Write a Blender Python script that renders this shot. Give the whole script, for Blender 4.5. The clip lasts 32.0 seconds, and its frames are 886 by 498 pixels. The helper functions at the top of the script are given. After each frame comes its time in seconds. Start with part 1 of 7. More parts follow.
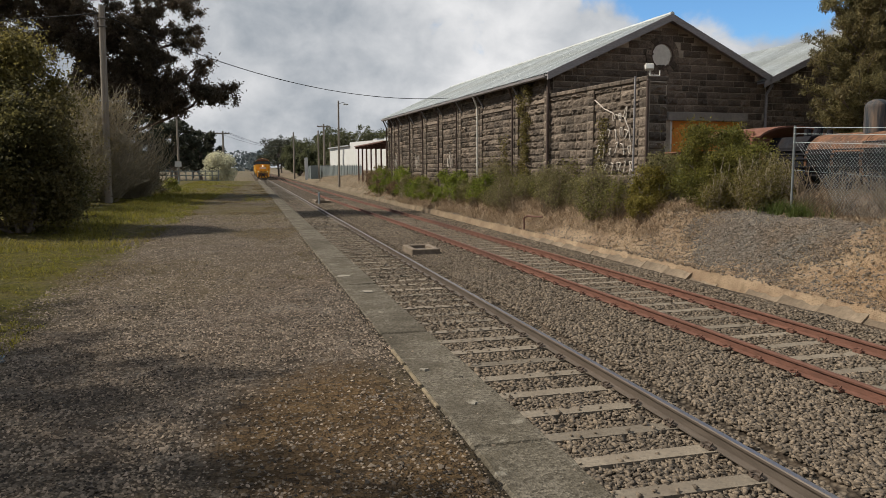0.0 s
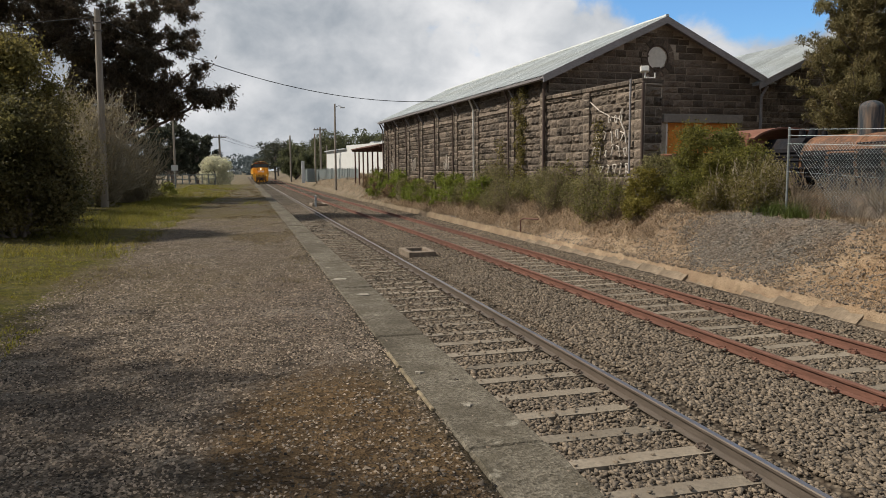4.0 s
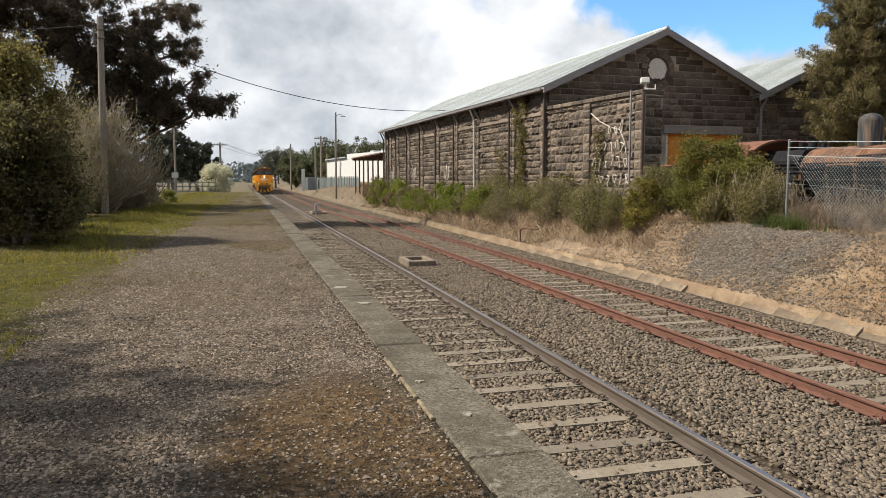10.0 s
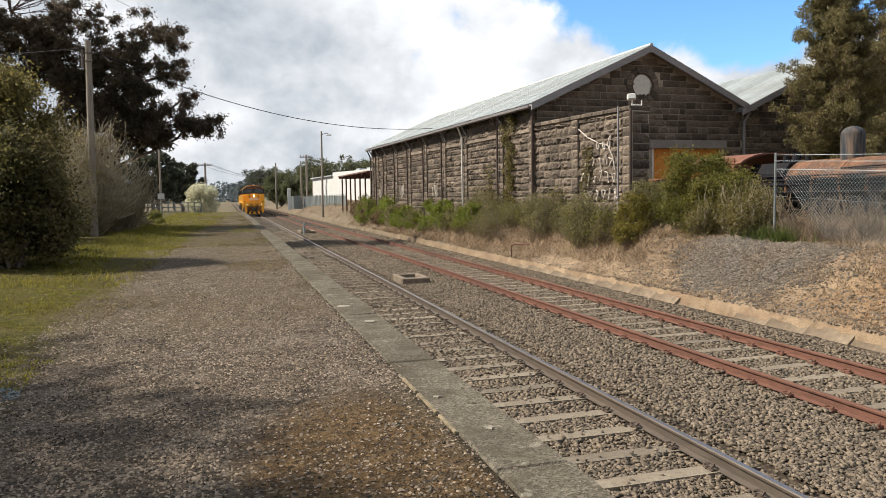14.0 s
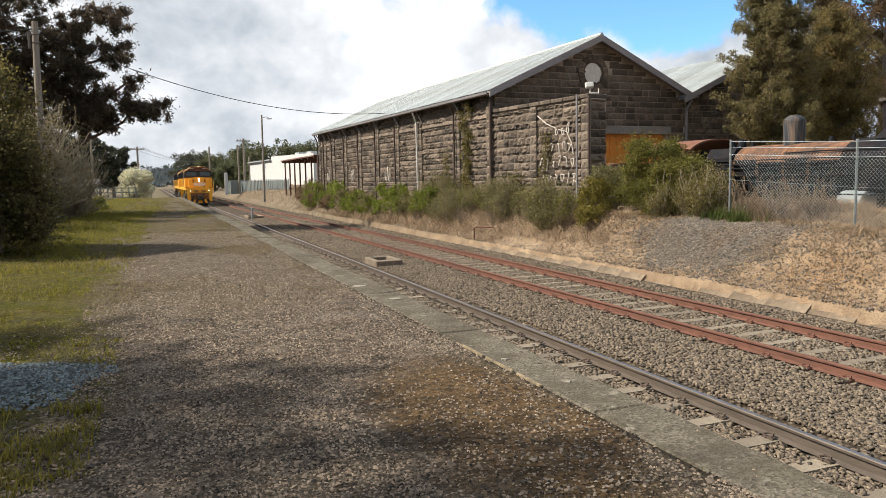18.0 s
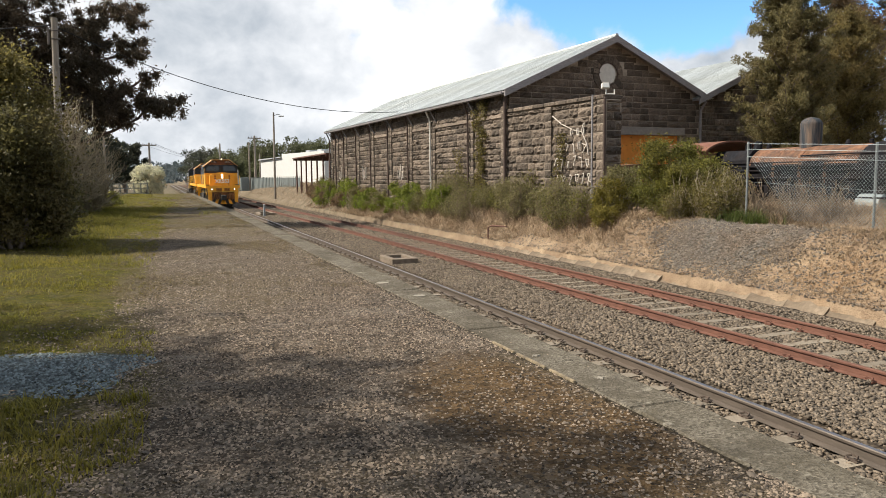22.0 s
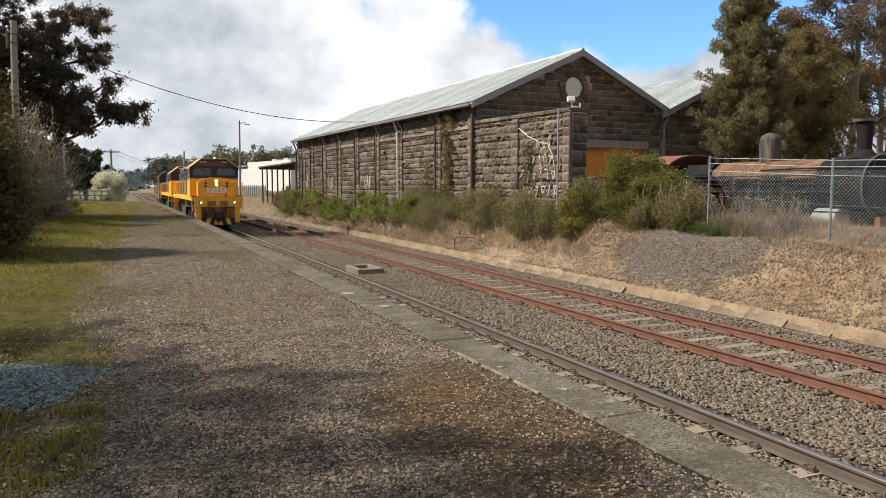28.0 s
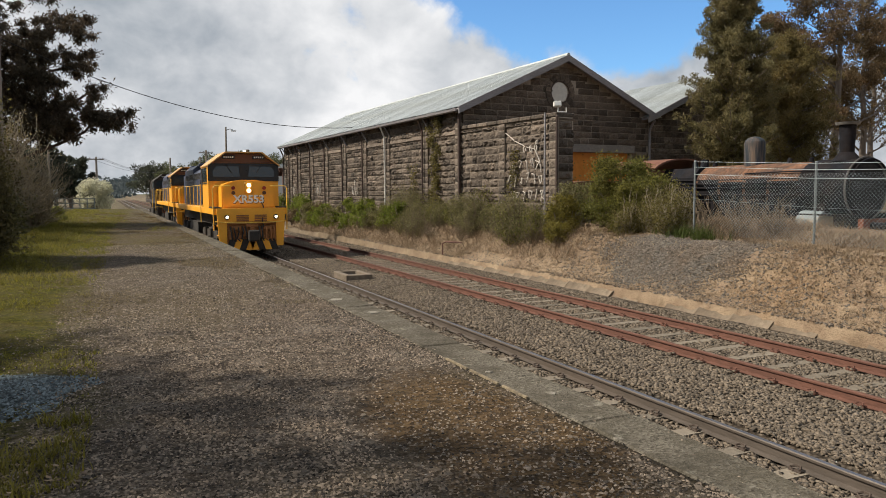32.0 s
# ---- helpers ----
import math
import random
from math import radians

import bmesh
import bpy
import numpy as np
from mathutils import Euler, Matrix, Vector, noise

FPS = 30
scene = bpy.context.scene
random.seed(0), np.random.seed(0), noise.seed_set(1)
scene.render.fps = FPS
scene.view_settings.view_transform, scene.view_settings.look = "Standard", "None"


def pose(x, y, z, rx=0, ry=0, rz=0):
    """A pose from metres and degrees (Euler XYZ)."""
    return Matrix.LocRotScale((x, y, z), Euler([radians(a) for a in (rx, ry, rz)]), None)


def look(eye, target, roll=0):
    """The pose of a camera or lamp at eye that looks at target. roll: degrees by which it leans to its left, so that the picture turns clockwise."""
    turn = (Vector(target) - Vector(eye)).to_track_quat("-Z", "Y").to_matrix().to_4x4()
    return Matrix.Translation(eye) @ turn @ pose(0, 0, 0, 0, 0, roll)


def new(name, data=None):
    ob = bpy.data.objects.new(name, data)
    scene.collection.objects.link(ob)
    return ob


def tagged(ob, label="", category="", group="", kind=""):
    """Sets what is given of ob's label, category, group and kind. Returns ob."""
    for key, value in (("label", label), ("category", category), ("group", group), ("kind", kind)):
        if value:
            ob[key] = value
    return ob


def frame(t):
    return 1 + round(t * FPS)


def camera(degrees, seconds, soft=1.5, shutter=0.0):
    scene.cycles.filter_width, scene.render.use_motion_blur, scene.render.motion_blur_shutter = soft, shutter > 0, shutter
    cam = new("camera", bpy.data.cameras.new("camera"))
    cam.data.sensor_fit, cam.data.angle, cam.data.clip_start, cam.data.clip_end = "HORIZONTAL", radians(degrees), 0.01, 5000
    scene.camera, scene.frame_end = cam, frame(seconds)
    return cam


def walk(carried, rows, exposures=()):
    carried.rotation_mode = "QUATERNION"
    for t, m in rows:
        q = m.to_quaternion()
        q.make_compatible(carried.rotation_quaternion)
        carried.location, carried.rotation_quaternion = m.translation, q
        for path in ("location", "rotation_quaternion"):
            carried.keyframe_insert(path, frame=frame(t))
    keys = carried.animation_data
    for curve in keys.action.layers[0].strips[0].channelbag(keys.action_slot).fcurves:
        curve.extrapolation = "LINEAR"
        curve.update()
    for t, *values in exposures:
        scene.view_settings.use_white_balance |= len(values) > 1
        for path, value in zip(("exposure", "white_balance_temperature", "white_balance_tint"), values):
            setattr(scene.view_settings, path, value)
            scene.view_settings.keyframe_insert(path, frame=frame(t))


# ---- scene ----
cam = camera(62.5, 32.0, 0.9)
PATH = [
    (0, (-3.368, 0.297, 2.484), (-2.855, 2.217, 2.26), -0.2),
    (0.5, (-3.353, 0.279, 2.477), (-2.849, 2.201, 2.253), -0.4),
    (1, (-3.353, 0.275, 2.478), (-2.847, 2.196, 2.248), -0.3),
    (1.5, (-3.359, 0.266, 2.486), (-2.849, 2.188, 2.271), -0.0),
    (2, (-3.36, 0.272, 2.474), (-2.845, 2.194, 2.269), 0.1),
    (2.5, (-3.358, 0.254, 2.482), (-2.843, 2.175, 2.273), -0.3),
    (3, (-3.367, 0.258, 2.495), (-2.832, 2.173, 2.28), -0.3),
    (3.5, (-3.356, 0.267, 2.49), (-2.83, 2.184, 2.275), -0.4),
    (5.5, (-3.355, 0.282, 2.488), (-2.84, 2.201, 2.264), -0.4),
    (6, (-3.36, 0.301, 2.477), (-2.841, 2.221, 2.259), -0.1),
    (6.5, (-3.36, 0.28, 2.486), (-2.834, 2.198, 2.271), -0.1),
    (7, (-3.365, 0.275, 2.487), (-2.839, 2.193, 2.276), -0.1),
    (7.5, (-3.372, 0.288, 2.487), (-2.847, 2.206, 2.283), -0.1),
    (8, (-3.375, 0.259, 2.49), (-2.862, 2.183, 2.297), -0.0),
    (8.5, (-3.375, 0.252, 2.492), (-2.86, 2.175, 2.301), -0.0),
    (9, (-3.376, 0.263, 2.492), (-2.853, 2.184, 2.3), 0.0),
    (9.5, (-3.374, 0.267, 2.493), (-2.851, 2.188, 2.297), -0.0),
    (10, (-3.37, 0.266, 2.49), (-2.847, 2.187, 2.298), -0.0),
    (10.5, (-3.385, 0.245, 2.497), (-2.839, 2.161, 2.318), 0.5),
    (11, (-3.383, 0.266, 2.491), (-2.857, 2.187, 2.312), 0.2),
    (11.5, (-3.378, 0.263, 2.49), (-2.852, 2.185, 2.315), 0.1),
    (12, (-3.38, 0.278, 2.486), (-2.869, 2.203, 2.313), 0.2),
    (12.5, (-3.422, 0.273, 2.497), (-2.907, 2.196, 2.31), -0.3),
    (13, (-3.493, 0.259, 2.518), (-2.935, 2.173, 2.356), -0.6),
    (13.5, (-3.541, 0.208, 2.526), (-2.979, 2.123, 2.388), -0.9),
    (15.5, (-4.133, 0.094, 2.514), (-3.511, 1.984, 2.309), -1.7),
    (16, (-4.266, 0.033, 2.532), (-3.569, 1.898, 2.345), -2.3),
    (16.5, (-4.444, -0.028, 2.558), (-3.756, 1.833, 2.313), -2.3),
    (17, (-4.648, -0.022, 2.553), (-3.883, 1.811, 2.314), -1.0),
    (17.5, (-4.906, -0.051, 2.568), (-4.093, 1.754, 2.281), -2.5),
    (18, (-5.03, -0.181, 2.576), (-4.295, 1.669, 2.381), -1.1),
    (18.5, (-5.08, -0.225, 2.581), (-4.377, 1.632, 2.346), -0.6),
    (19, (-5.162, -0.201, 2.582), (-4.461, 1.661, 2.382), -1.2),
    (19.5, (-5.228, -0.181, 2.575), (-4.538, 1.685, 2.367), -0.8),
    (20, (-5.255, -0.166, 2.572), (-4.559, 1.697, 2.356), -1.0),
    (20.5, (-5.279, -0.187, 2.58), (-4.597, 1.684, 2.394), -0.9),
    (21, (-5.285, -0.2, 2.578), (-4.605, 1.673, 2.403), -0.9),
    (21.5, (-5.294, -0.203, 2.578), (-4.597, 1.662, 2.397), -0.6),
    (22, (-5.301, -0.199, 2.573), (-4.585, 1.658, 2.376), -0.5),
    (22.5, (-5.293, -0.195, 2.573), (-4.568, 1.657, 2.366), -0.8),
    (23, (-5.287, -0.191, 2.577), (-4.568, 1.663, 2.363), -0.9),
    (23.5, (-5.28, -0.18, 2.574), (-4.538, 1.665, 2.36), -1.2),
    (24, (-5.283, -0.187, 2.58), (-4.542, 1.66, 2.381), -1.3),
    (24.5, (-5.282, -0.193, 2.576), (-4.533, 1.651, 2.383), -1.0),
    (26.5, (-5.279, -0.196, 2.578), (-4.506, 1.641, 2.4), -0.8),
    (27, (-5.285, -0.201, 2.582), (-4.5, 1.631, 2.416), -0.7),
    (27.5, (-5.279, -0.186, 2.578), (-4.482, 1.64, 2.414), -0.3),
    (28, (-5.284, -0.192, 2.577), (-4.483, 1.633, 2.408), 0.1),
    (28.5, (-5.283, -0.19, 2.579), (-4.477, 1.633, 2.418), 0.3),
    (29, (-5.282, -0.2, 2.579), (-4.469, 1.62, 2.413), 0.1),
    (29.5, (-5.284, -0.196, 2.58), (-4.472, 1.625, 2.423), -0.0),
    (30, (-5.279, -0.192, 2.576), (-4.473, 1.632, 2.417), -0.3),
    (30.5, (-5.277, -0.193, 2.58), (-4.474, 1.631, 2.414), -0.2),
    (31, (-5.284, -0.201, 2.579), (-4.464, 1.616, 2.416), -0.2),
    (31.5, (-5.286, -0.215, 2.588), (-4.461, 1.6, 2.433), -0.2),
    (32, (-5.28, -0.204, 2.581), (-4.449, 1.609, 2.426), -0.3),
]
walk(cam, [(t, look(eye, target, roll)) for t, eye, target, roll in PATH], [(0, 0.06), (3.5, 0.12), (6.2, 0.28), (7, 0.50), (9, 0.58), (14, 0.62), (18, 0.70), (28.5, 0.58), (30, 0.48), (31, 0.30), (32, 0.22)])

# ---- light ----
SUN_DIR = Vector((0.675, -0.235, -0.70)).normalized()      # the way sunlight travels
sun = new("sun", bpy.data.lights.new("sun", "SUN"))
sun.data.energy, sun.data.angle, sun.data.color = 5.0, radians(1.2), (1.0, 0.915, 0.775)
sun.matrix_world = look((0, 0, 60), Vector((0, 0, 60)) + SUN_DIR)
world = bpy.data.worlds.new("world")
scene.world = world
world.use_nodes = True


def sky():
    nt = world.node_tree
    nt.nodes.clear()
    N, L = nt.nodes.new, nt.links.new
    out, bg = N("ShaderNodeOutputWorld"), N("ShaderNodeBackground")
    tex = N("ShaderNodeTexSky")
    tex.sky_type, tex.sun_disc = "NISHITA", False
    tex.sun_elevation, tex.sun_rotation = radians(44.4), math.atan2(-SUN_DIR.x, -SUN_DIR.y)
    tex.altitude, tex.dust_density, tex.ozone_density = 400, 0.6, 1.6
    co = N("ShaderNodeTexCoord")
    sep = N("ShaderNodeSeparateXYZ")
    L(co.outputs["Generated"], sep.inputs[0])

    def m(op, a, b=None, clamp=False):
        n = N("ShaderNodeMath")
        n.operation, n.use_clamp = op, clamp
        for i, v in enumerate((a, b)):
            if v is None:
                continue
            if isinstance(v, (int, float)):
                n.inputs[i].default_value = v
            else:
                L(v, n.inputs[i])
        return n.outputs[0]

    # clouds lie on a flat layer overhead, so they close up towards the horizon
    up = m("MAXIMUM", sep.outputs[2], 0.0)
    flat = m("ADD", up, 0.75)
    cx, cy = m("DIVIDE", sep.outputs[0], flat), m("DIVIDE", sep.outputs[1], flat)
    comb = N("ShaderNodeCombineXYZ")
    L(cx, comb.inputs[0]), L(cy, comb.inputs[1])

    def cloud(scale, detail, rough, shift):
        mp = N("ShaderNodeMapping")
        mp.inputs["Location"].default_value = shift
        L(comb.outputs[0], mp.inputs[0])
        n = N("ShaderNodeTexNoise")
        n.inputs["Scale"].default_value, n.inputs["Detail"].default_value, n.inputs["Roughness"].default_value = scale, detail, rough
        n.inputs["Distortion"].default_value = 0.25
        L(mp.outputs[0], n.inputs["Vector"])
        return n.outputs["Fac"]

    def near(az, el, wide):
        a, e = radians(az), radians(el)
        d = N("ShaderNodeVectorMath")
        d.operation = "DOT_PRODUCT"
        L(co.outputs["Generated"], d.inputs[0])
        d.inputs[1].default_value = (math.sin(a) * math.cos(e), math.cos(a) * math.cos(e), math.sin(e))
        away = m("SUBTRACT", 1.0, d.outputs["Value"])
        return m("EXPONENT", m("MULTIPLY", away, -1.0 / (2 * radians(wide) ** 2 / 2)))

    body = cloud(2.4, 10, 0.56, (0.3, 1.7, 0))
    shade = cloud(4.2, 8, 0.52, (4.1, 0.4, 2))
    fine = cloud(11.0, 6, 0.55, (7.7, 2.4, 1))
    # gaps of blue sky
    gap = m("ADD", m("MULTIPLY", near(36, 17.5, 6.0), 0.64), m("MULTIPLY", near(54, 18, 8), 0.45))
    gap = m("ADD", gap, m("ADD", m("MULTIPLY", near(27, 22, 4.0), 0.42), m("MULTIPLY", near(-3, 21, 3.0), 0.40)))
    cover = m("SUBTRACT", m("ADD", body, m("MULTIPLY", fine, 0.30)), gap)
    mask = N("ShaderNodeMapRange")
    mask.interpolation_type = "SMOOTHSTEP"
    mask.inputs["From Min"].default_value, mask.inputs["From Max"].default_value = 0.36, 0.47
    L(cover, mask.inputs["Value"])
    # grey cloud bases and white tops, extra brightness put in round the view direction
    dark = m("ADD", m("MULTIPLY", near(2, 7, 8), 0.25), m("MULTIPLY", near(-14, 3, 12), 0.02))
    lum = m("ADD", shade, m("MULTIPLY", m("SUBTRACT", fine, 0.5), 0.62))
    # clouds outside that lifted region stay dimmer, so they add less fill light
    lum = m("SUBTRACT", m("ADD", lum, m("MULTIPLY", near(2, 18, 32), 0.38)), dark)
    ramp = N("ShaderNodeValToRGB")
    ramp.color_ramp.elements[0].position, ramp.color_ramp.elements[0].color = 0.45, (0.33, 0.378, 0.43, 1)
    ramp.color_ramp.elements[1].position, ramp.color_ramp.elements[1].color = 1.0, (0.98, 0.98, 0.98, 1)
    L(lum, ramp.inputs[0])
    lift = N("ShaderNodeMix")
    lift.data_type, lift.blend_type = "RGBA", "MULTIPLY"
    lift.inputs["Factor"].default_value = 1.0
    L(ramp.outputs[0], lift.inputs["A"])
    lift.inputs["B"].default_value = (CLOUD, CLOUD, CLOUD * 1.01, 1)
    mix = N("ShaderNodeMix")
    mix.data_type = "RGBA"
    L(mask.outputs[0], mix.inputs["Factor"])
    blue = N("ShaderNodeMix")
    blue.data_type, blue.blend_type = "RGBA", "MULTIPLY"
    blue.inputs["Factor"].default_value = 1.0
    blue.inputs["B"].default_value = (1.15, 1.70, 2.15, 1)
    L(tex.outputs[0], blue.inputs["A"])
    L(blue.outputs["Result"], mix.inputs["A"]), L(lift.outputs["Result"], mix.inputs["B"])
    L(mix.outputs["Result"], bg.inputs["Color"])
    bg.inputs["Strength"].default_value = 0.07
    L(bg.outputs[0], out.inputs[0])


CLOUD = 11.8
sky()
scene.view_settings.exposure = 0.0

# ---- materials ----
MATS = {}


def mat(name, base, rough=0.8, metal=0.0, grain=0.12, size=8.0, stain=0.15, stain_size=0.6, bump=0.3, bump_size=40.0, tint=None, rand=0.0, stretch=(1, 1, 1), emit=0.0, island=False, spec=0.4):
    """A surface with colour variation at two scales, relief and per-piece variation."""
    if name in MATS:
        return MATS[name]
    ma = MATS[name] = bpy.data.materials.new(name)
    ma.use_nodes = True
    nt = ma.node_tree
    N, L = nt.nodes.new, nt.links.new
    b = nt.nodes["Principled BSDF"]
    b.inputs["Metallic"].default_value = metal
    b.inputs["Specular IOR Level"].default_value = spec
    co = N("ShaderNodeTexCoord")
    mp = N("ShaderNodeMapping")
    mp.inputs["Scale"].default_value = stretch
    L(co.outputs["Object"], mp.inputs[0])

    def noisy(scale, detail=5, rough_=0.6, src=None):
        n = N("ShaderNodeTexNoise")
        n.inputs["Scale"].default_value, n.inputs["Detail"].default_value, n.inputs["Roughness"].default_value = scale, detail, rough_
        L((src or mp).outputs[0], n.inputs["Vector"])
        return n.outputs["Fac"]

    def mixc(kind, fac, a, c):
        x = N("ShaderNodeMix")
        x.data_type, x.blend_type = "RGBA", kind
        if isinstance(fac, float):
            x.inputs["Factor"].default_value = fac
        else:
            L(fac, x.inputs["Factor"])
        for key, v in (("A", a), ("B", c)):
            if isinstance(v, tuple):
                x.inputs[key].default_value = (*v[:3], 1)
            else:
                L(v, x.inputs[key])
        return x.outputs["Result"]

    def rng(v, lo, hi, a, c):
        r = N("ShaderNodeMapRange")
        r.inputs["From Min"].default_value, r.inputs["From Max"].default_value = lo, hi
        r.inputs["To Min"].default_value, r.inputs["To Max"].default_value = a, c
        L(v, r.inputs["Value"])
        return r.outputs[0]

    col = mixc("MIX", rng(noisy(size), 0.3, 0.7, 0.0, 1.0), tuple(v * (1 - grain) for v in base), tuple(min(1, v * (1 + grain)) for v in base))
    other = tint or tuple(v * 0.55 for v in base)
    col = mixc("MIX", rng(noisy(stain_size, 6), 0.42, 0.68, 0.0, stain), col, other)
    if rand:
        src = N("ShaderNodeNewGeometry").outputs["Random Per Island"] if island else N("ShaderNodeObjectInfo").outputs["Random"]
        hsv = N("ShaderNodeHueSaturation")
        L(rng(src, 0, 1, 1 - rand, 1 + rand), hsv.inputs["Value"])
        L(col, hsv.inputs["Color"])
        col = hsv.outputs[0]
    L(col, b.inputs["Base Color"])
    L(rng(noisy(size * 0.7), 0.3, 0.7, max(0.05, rough - 0.08), min(1, rough + 0.08)), b.inputs["Roughness"])
    if bump:
        bn = N("ShaderNodeBump")
        bn.inputs["Strength"].default_value, bn.inputs["Distance"].default_value = min(1, bump), 0.02
        L(noisy(bump_size, 3), bn.inputs["Height"])
        L(bn.outputs[0], b.inputs["Normal"])
    if emit:
        b.inputs["Emission Color"].default_value = (*base, 1)
        b.inputs["Emission Strength"].default_value = emit
    return ma


# ---- mesh helpers ----
def box(bm, x0, y0, z0, x1, y1, z1, m=None, bev=0.0):
    """A box between two corners, optionally moved by m, with its edges softened."""
    g = bmesh.ops.create_cube(bm, size=1.0)
    vs = g["verts"]
    bmesh.ops.scale(bm, vec=(abs(x1 - x0), abs(y1 - y0), abs(z1 - z0)), verts=vs)
    bmesh.ops.translate(bm, vec=((x0 + x1) / 2, (y0 + y1) / 2, (z0 + z1) / 2), verts=vs)
    if bev:
        es = list({e for v in vs for e in v.link_edges})
        r = bmesh.ops.bevel(bm, geom=es, offset=bev, segments=1, affect="EDGES", profile=0.5)
        vs = list({v for f_ in r["faces"] for v in f_.verts} | {v for v in vs if v.is_valid})
    if m is not None:
        bmesh.ops.transform(bm, matrix=m, verts=vs)
    return vs


def rod(bm, a, b, r0, r1=None, seg=8, cap=True):
    """A round bar from a to b."""
    a, b = Vector(a), Vector(b)
    d = b - a
    if d.length < 1e-6:
        return []
    m = Matrix.Translation((a + b) / 2) @ d.to_track_quat("Z", "Y").to_matrix().to_4x4()
    return bmesh.ops.create_cone(bm, cap_ends=cap, cap_tris=False, segments=seg, radius1=r0, radius2=r0 if r1 is None else r1, depth=d.length, matrix=m)["verts"]


def path_rod(bm, pts, r, seg=6):
    """One continuous round bar along a line of points."""
    pts = [Vector(p) for p in pts]
    n, rings, u = len(pts), [], None
    for k, p in enumerate(pts):
        d = (pts[min(n - 1, k + 1)] - pts[max(0, k - 1)]).normalized()
        u = d.orthogonal().normalized() if u is None else (u - d * u.dot(d)).normalized()
        w = d.cross(u)
        rings.append([bm.verts.new(p + (u * math.cos(6.2832 * i / seg) + w * math.sin(6.2832 * i / seg)) * r) for i in range(seg)])
    for lo, hi in zip(rings, rings[1:]):
        for i in range(seg):
            bm.faces.new((lo[i], lo[(i + 1) % seg], hi[(i + 1) % seg], hi[i]))
    bm.faces.new(rings[0][::-1])
    bm.faces.new(rings[-1])


def prism(bm, outline, a, b, axis="y"):
    """An outline of (u, w) pulled from a to b along an axis: y takes (x, z), x takes (y, z), z takes (x, y)."""
    def at(u, w, s):
        return {"y": (u, s, w), "x": (s, u, w), "z": (u, w, s)}[axis]
    lo, hi = [bm.verts.new(at(u, w, a)) for u, w in outline], [bm.verts.new(at(u, w, b)) for u, w in outline]
    n = len(outline)
    fs = [bm.faces.new((lo[i], lo[(i + 1) % n], hi[(i + 1) % n], hi[i])) for i in range(n)]
    fs += [bm.faces.new(lo[::-1]), bm.faces.new(hi)]
    bmesh.ops.recalc_face_normals(bm, faces=fs)
    return lo + hi


def link(name, bm, material, parent=None, label="", smooth=False):
    me = bpy.data.meshes.new(name)
    bm.to_mesh(me)
    bm.free()
    for ma in material if isinstance(material, (list, tuple)) else [material]:
        me.materials.append(ma)
    if smooth:
        me.polygons.foreach_set("use_smooth", [True] * len(me.polygons))
    ob = new(name, me)
    if parent is not None:
        ob.parent = parent
    if label:
        ob["label"] = label
    return ob


def part(name, bm, material, parent, label="", smooth=False):
    return link(name, bm, material, parent, label, smooth)


def thing(name, label, category, group="", m=None, kind=""):
    ob = new(name)
    ob.empty_display_size = 0.2
    if m is not None:
        ob.matrix_world = m
    return tagged(ob, label, category, group, kind)


def raw(name, verts, faces, material, parent=None, label="", smooth=False, slots=None):
    """A mesh from plain lists, for large counts of small pieces."""
    me = bpy.data.meshes.new(name)
    me.from_pydata(verts, [], faces)
    for ma in material if isinstance(material, (list, tuple)) else [material]:
        me.materials.append(ma)
    if slots is not None:
        me.polygons.foreach_set("material_index", slots)
    if smooth:
        me.polygons.foreach_set("use_smooth", [True] * len(me.polygons))
    ob = new(name, me)
    if parent is not None:
        ob.parent = parent
    if label:
        ob["label"] = label
    return ob


def share(name, me, m, parent):
    """One more object on a shared mesh, as a piece of parent."""
    ob = new(name, me)
    ob.parent = parent
    ob.matrix_basis = m
    return ob

# ---- ground and platform ----
PLAT, EDGE, COPE = 0.87, -1.67, 0.50          # platform height, its edge, width of the coping
PLAT_END = 92.0


def smooth01(t):
    t = max(0.0, min(1.0, t))
    return t * t * (3 - 2 * t)


def kerb_shift(y):
    """The kerb and the bank swing a little away from the rails towards the near end."""
    return 0.42 * (1 - smooth01((y - 30) / 35))


def siding_shift(y):
    return 0.37 * (1 - smooth01((y - 22) / 40))


def ground_z(x, y):
    """Height of the natural ground and the ballast bed."""
    far = smooth01((y - 88) / 30)
    if x < -1.75:
        inner = 0.72 if y < PLAT_END - 1 else 0.72 * (1 - smooth01((y - PLAT_END + 1) / 8)) - 0.1 * far
        inner += 1.4 * smooth01((-x - 60) / 200)
        return inner + 0.05 * noise.noise((x * 0.3, y * 0.3, 0))
    x -= kerb_shift(y) * max(0.0, min(1.0, (11.0 - x) / 4))
    if x < 5.98:
        return -0.36
    rise = 1.30 + 0.22 * smooth01((x - 8) / 3)
    low = 1.0 + 0.30 * smooth01((y - 50) / 22) - 0.75 * smooth01((y - 100) / 40)
    t = smooth01((x - 6.1) / 2.0)
    b = 0.13 + (rise * low - 0.13) * t
    b += 0.10 * noise.noise((x * 0.8, y * 0.55, 3)) * t + 0.022 * noise.noise((x * 3, y * 3, 5)) * t
    b += 1.6 * smooth01((x - 60) / 200)
    return -0.36 + (b + 0.36) * smooth01((x - 5.98) / 0.22)


def graded(vals):
    out = []
    for a, b, step in vals:
        n = max(1, round((b - a) / step))
        out += [a + (b - a) * i / n for i in range(n)]
    return out + [vals[-1][1]]


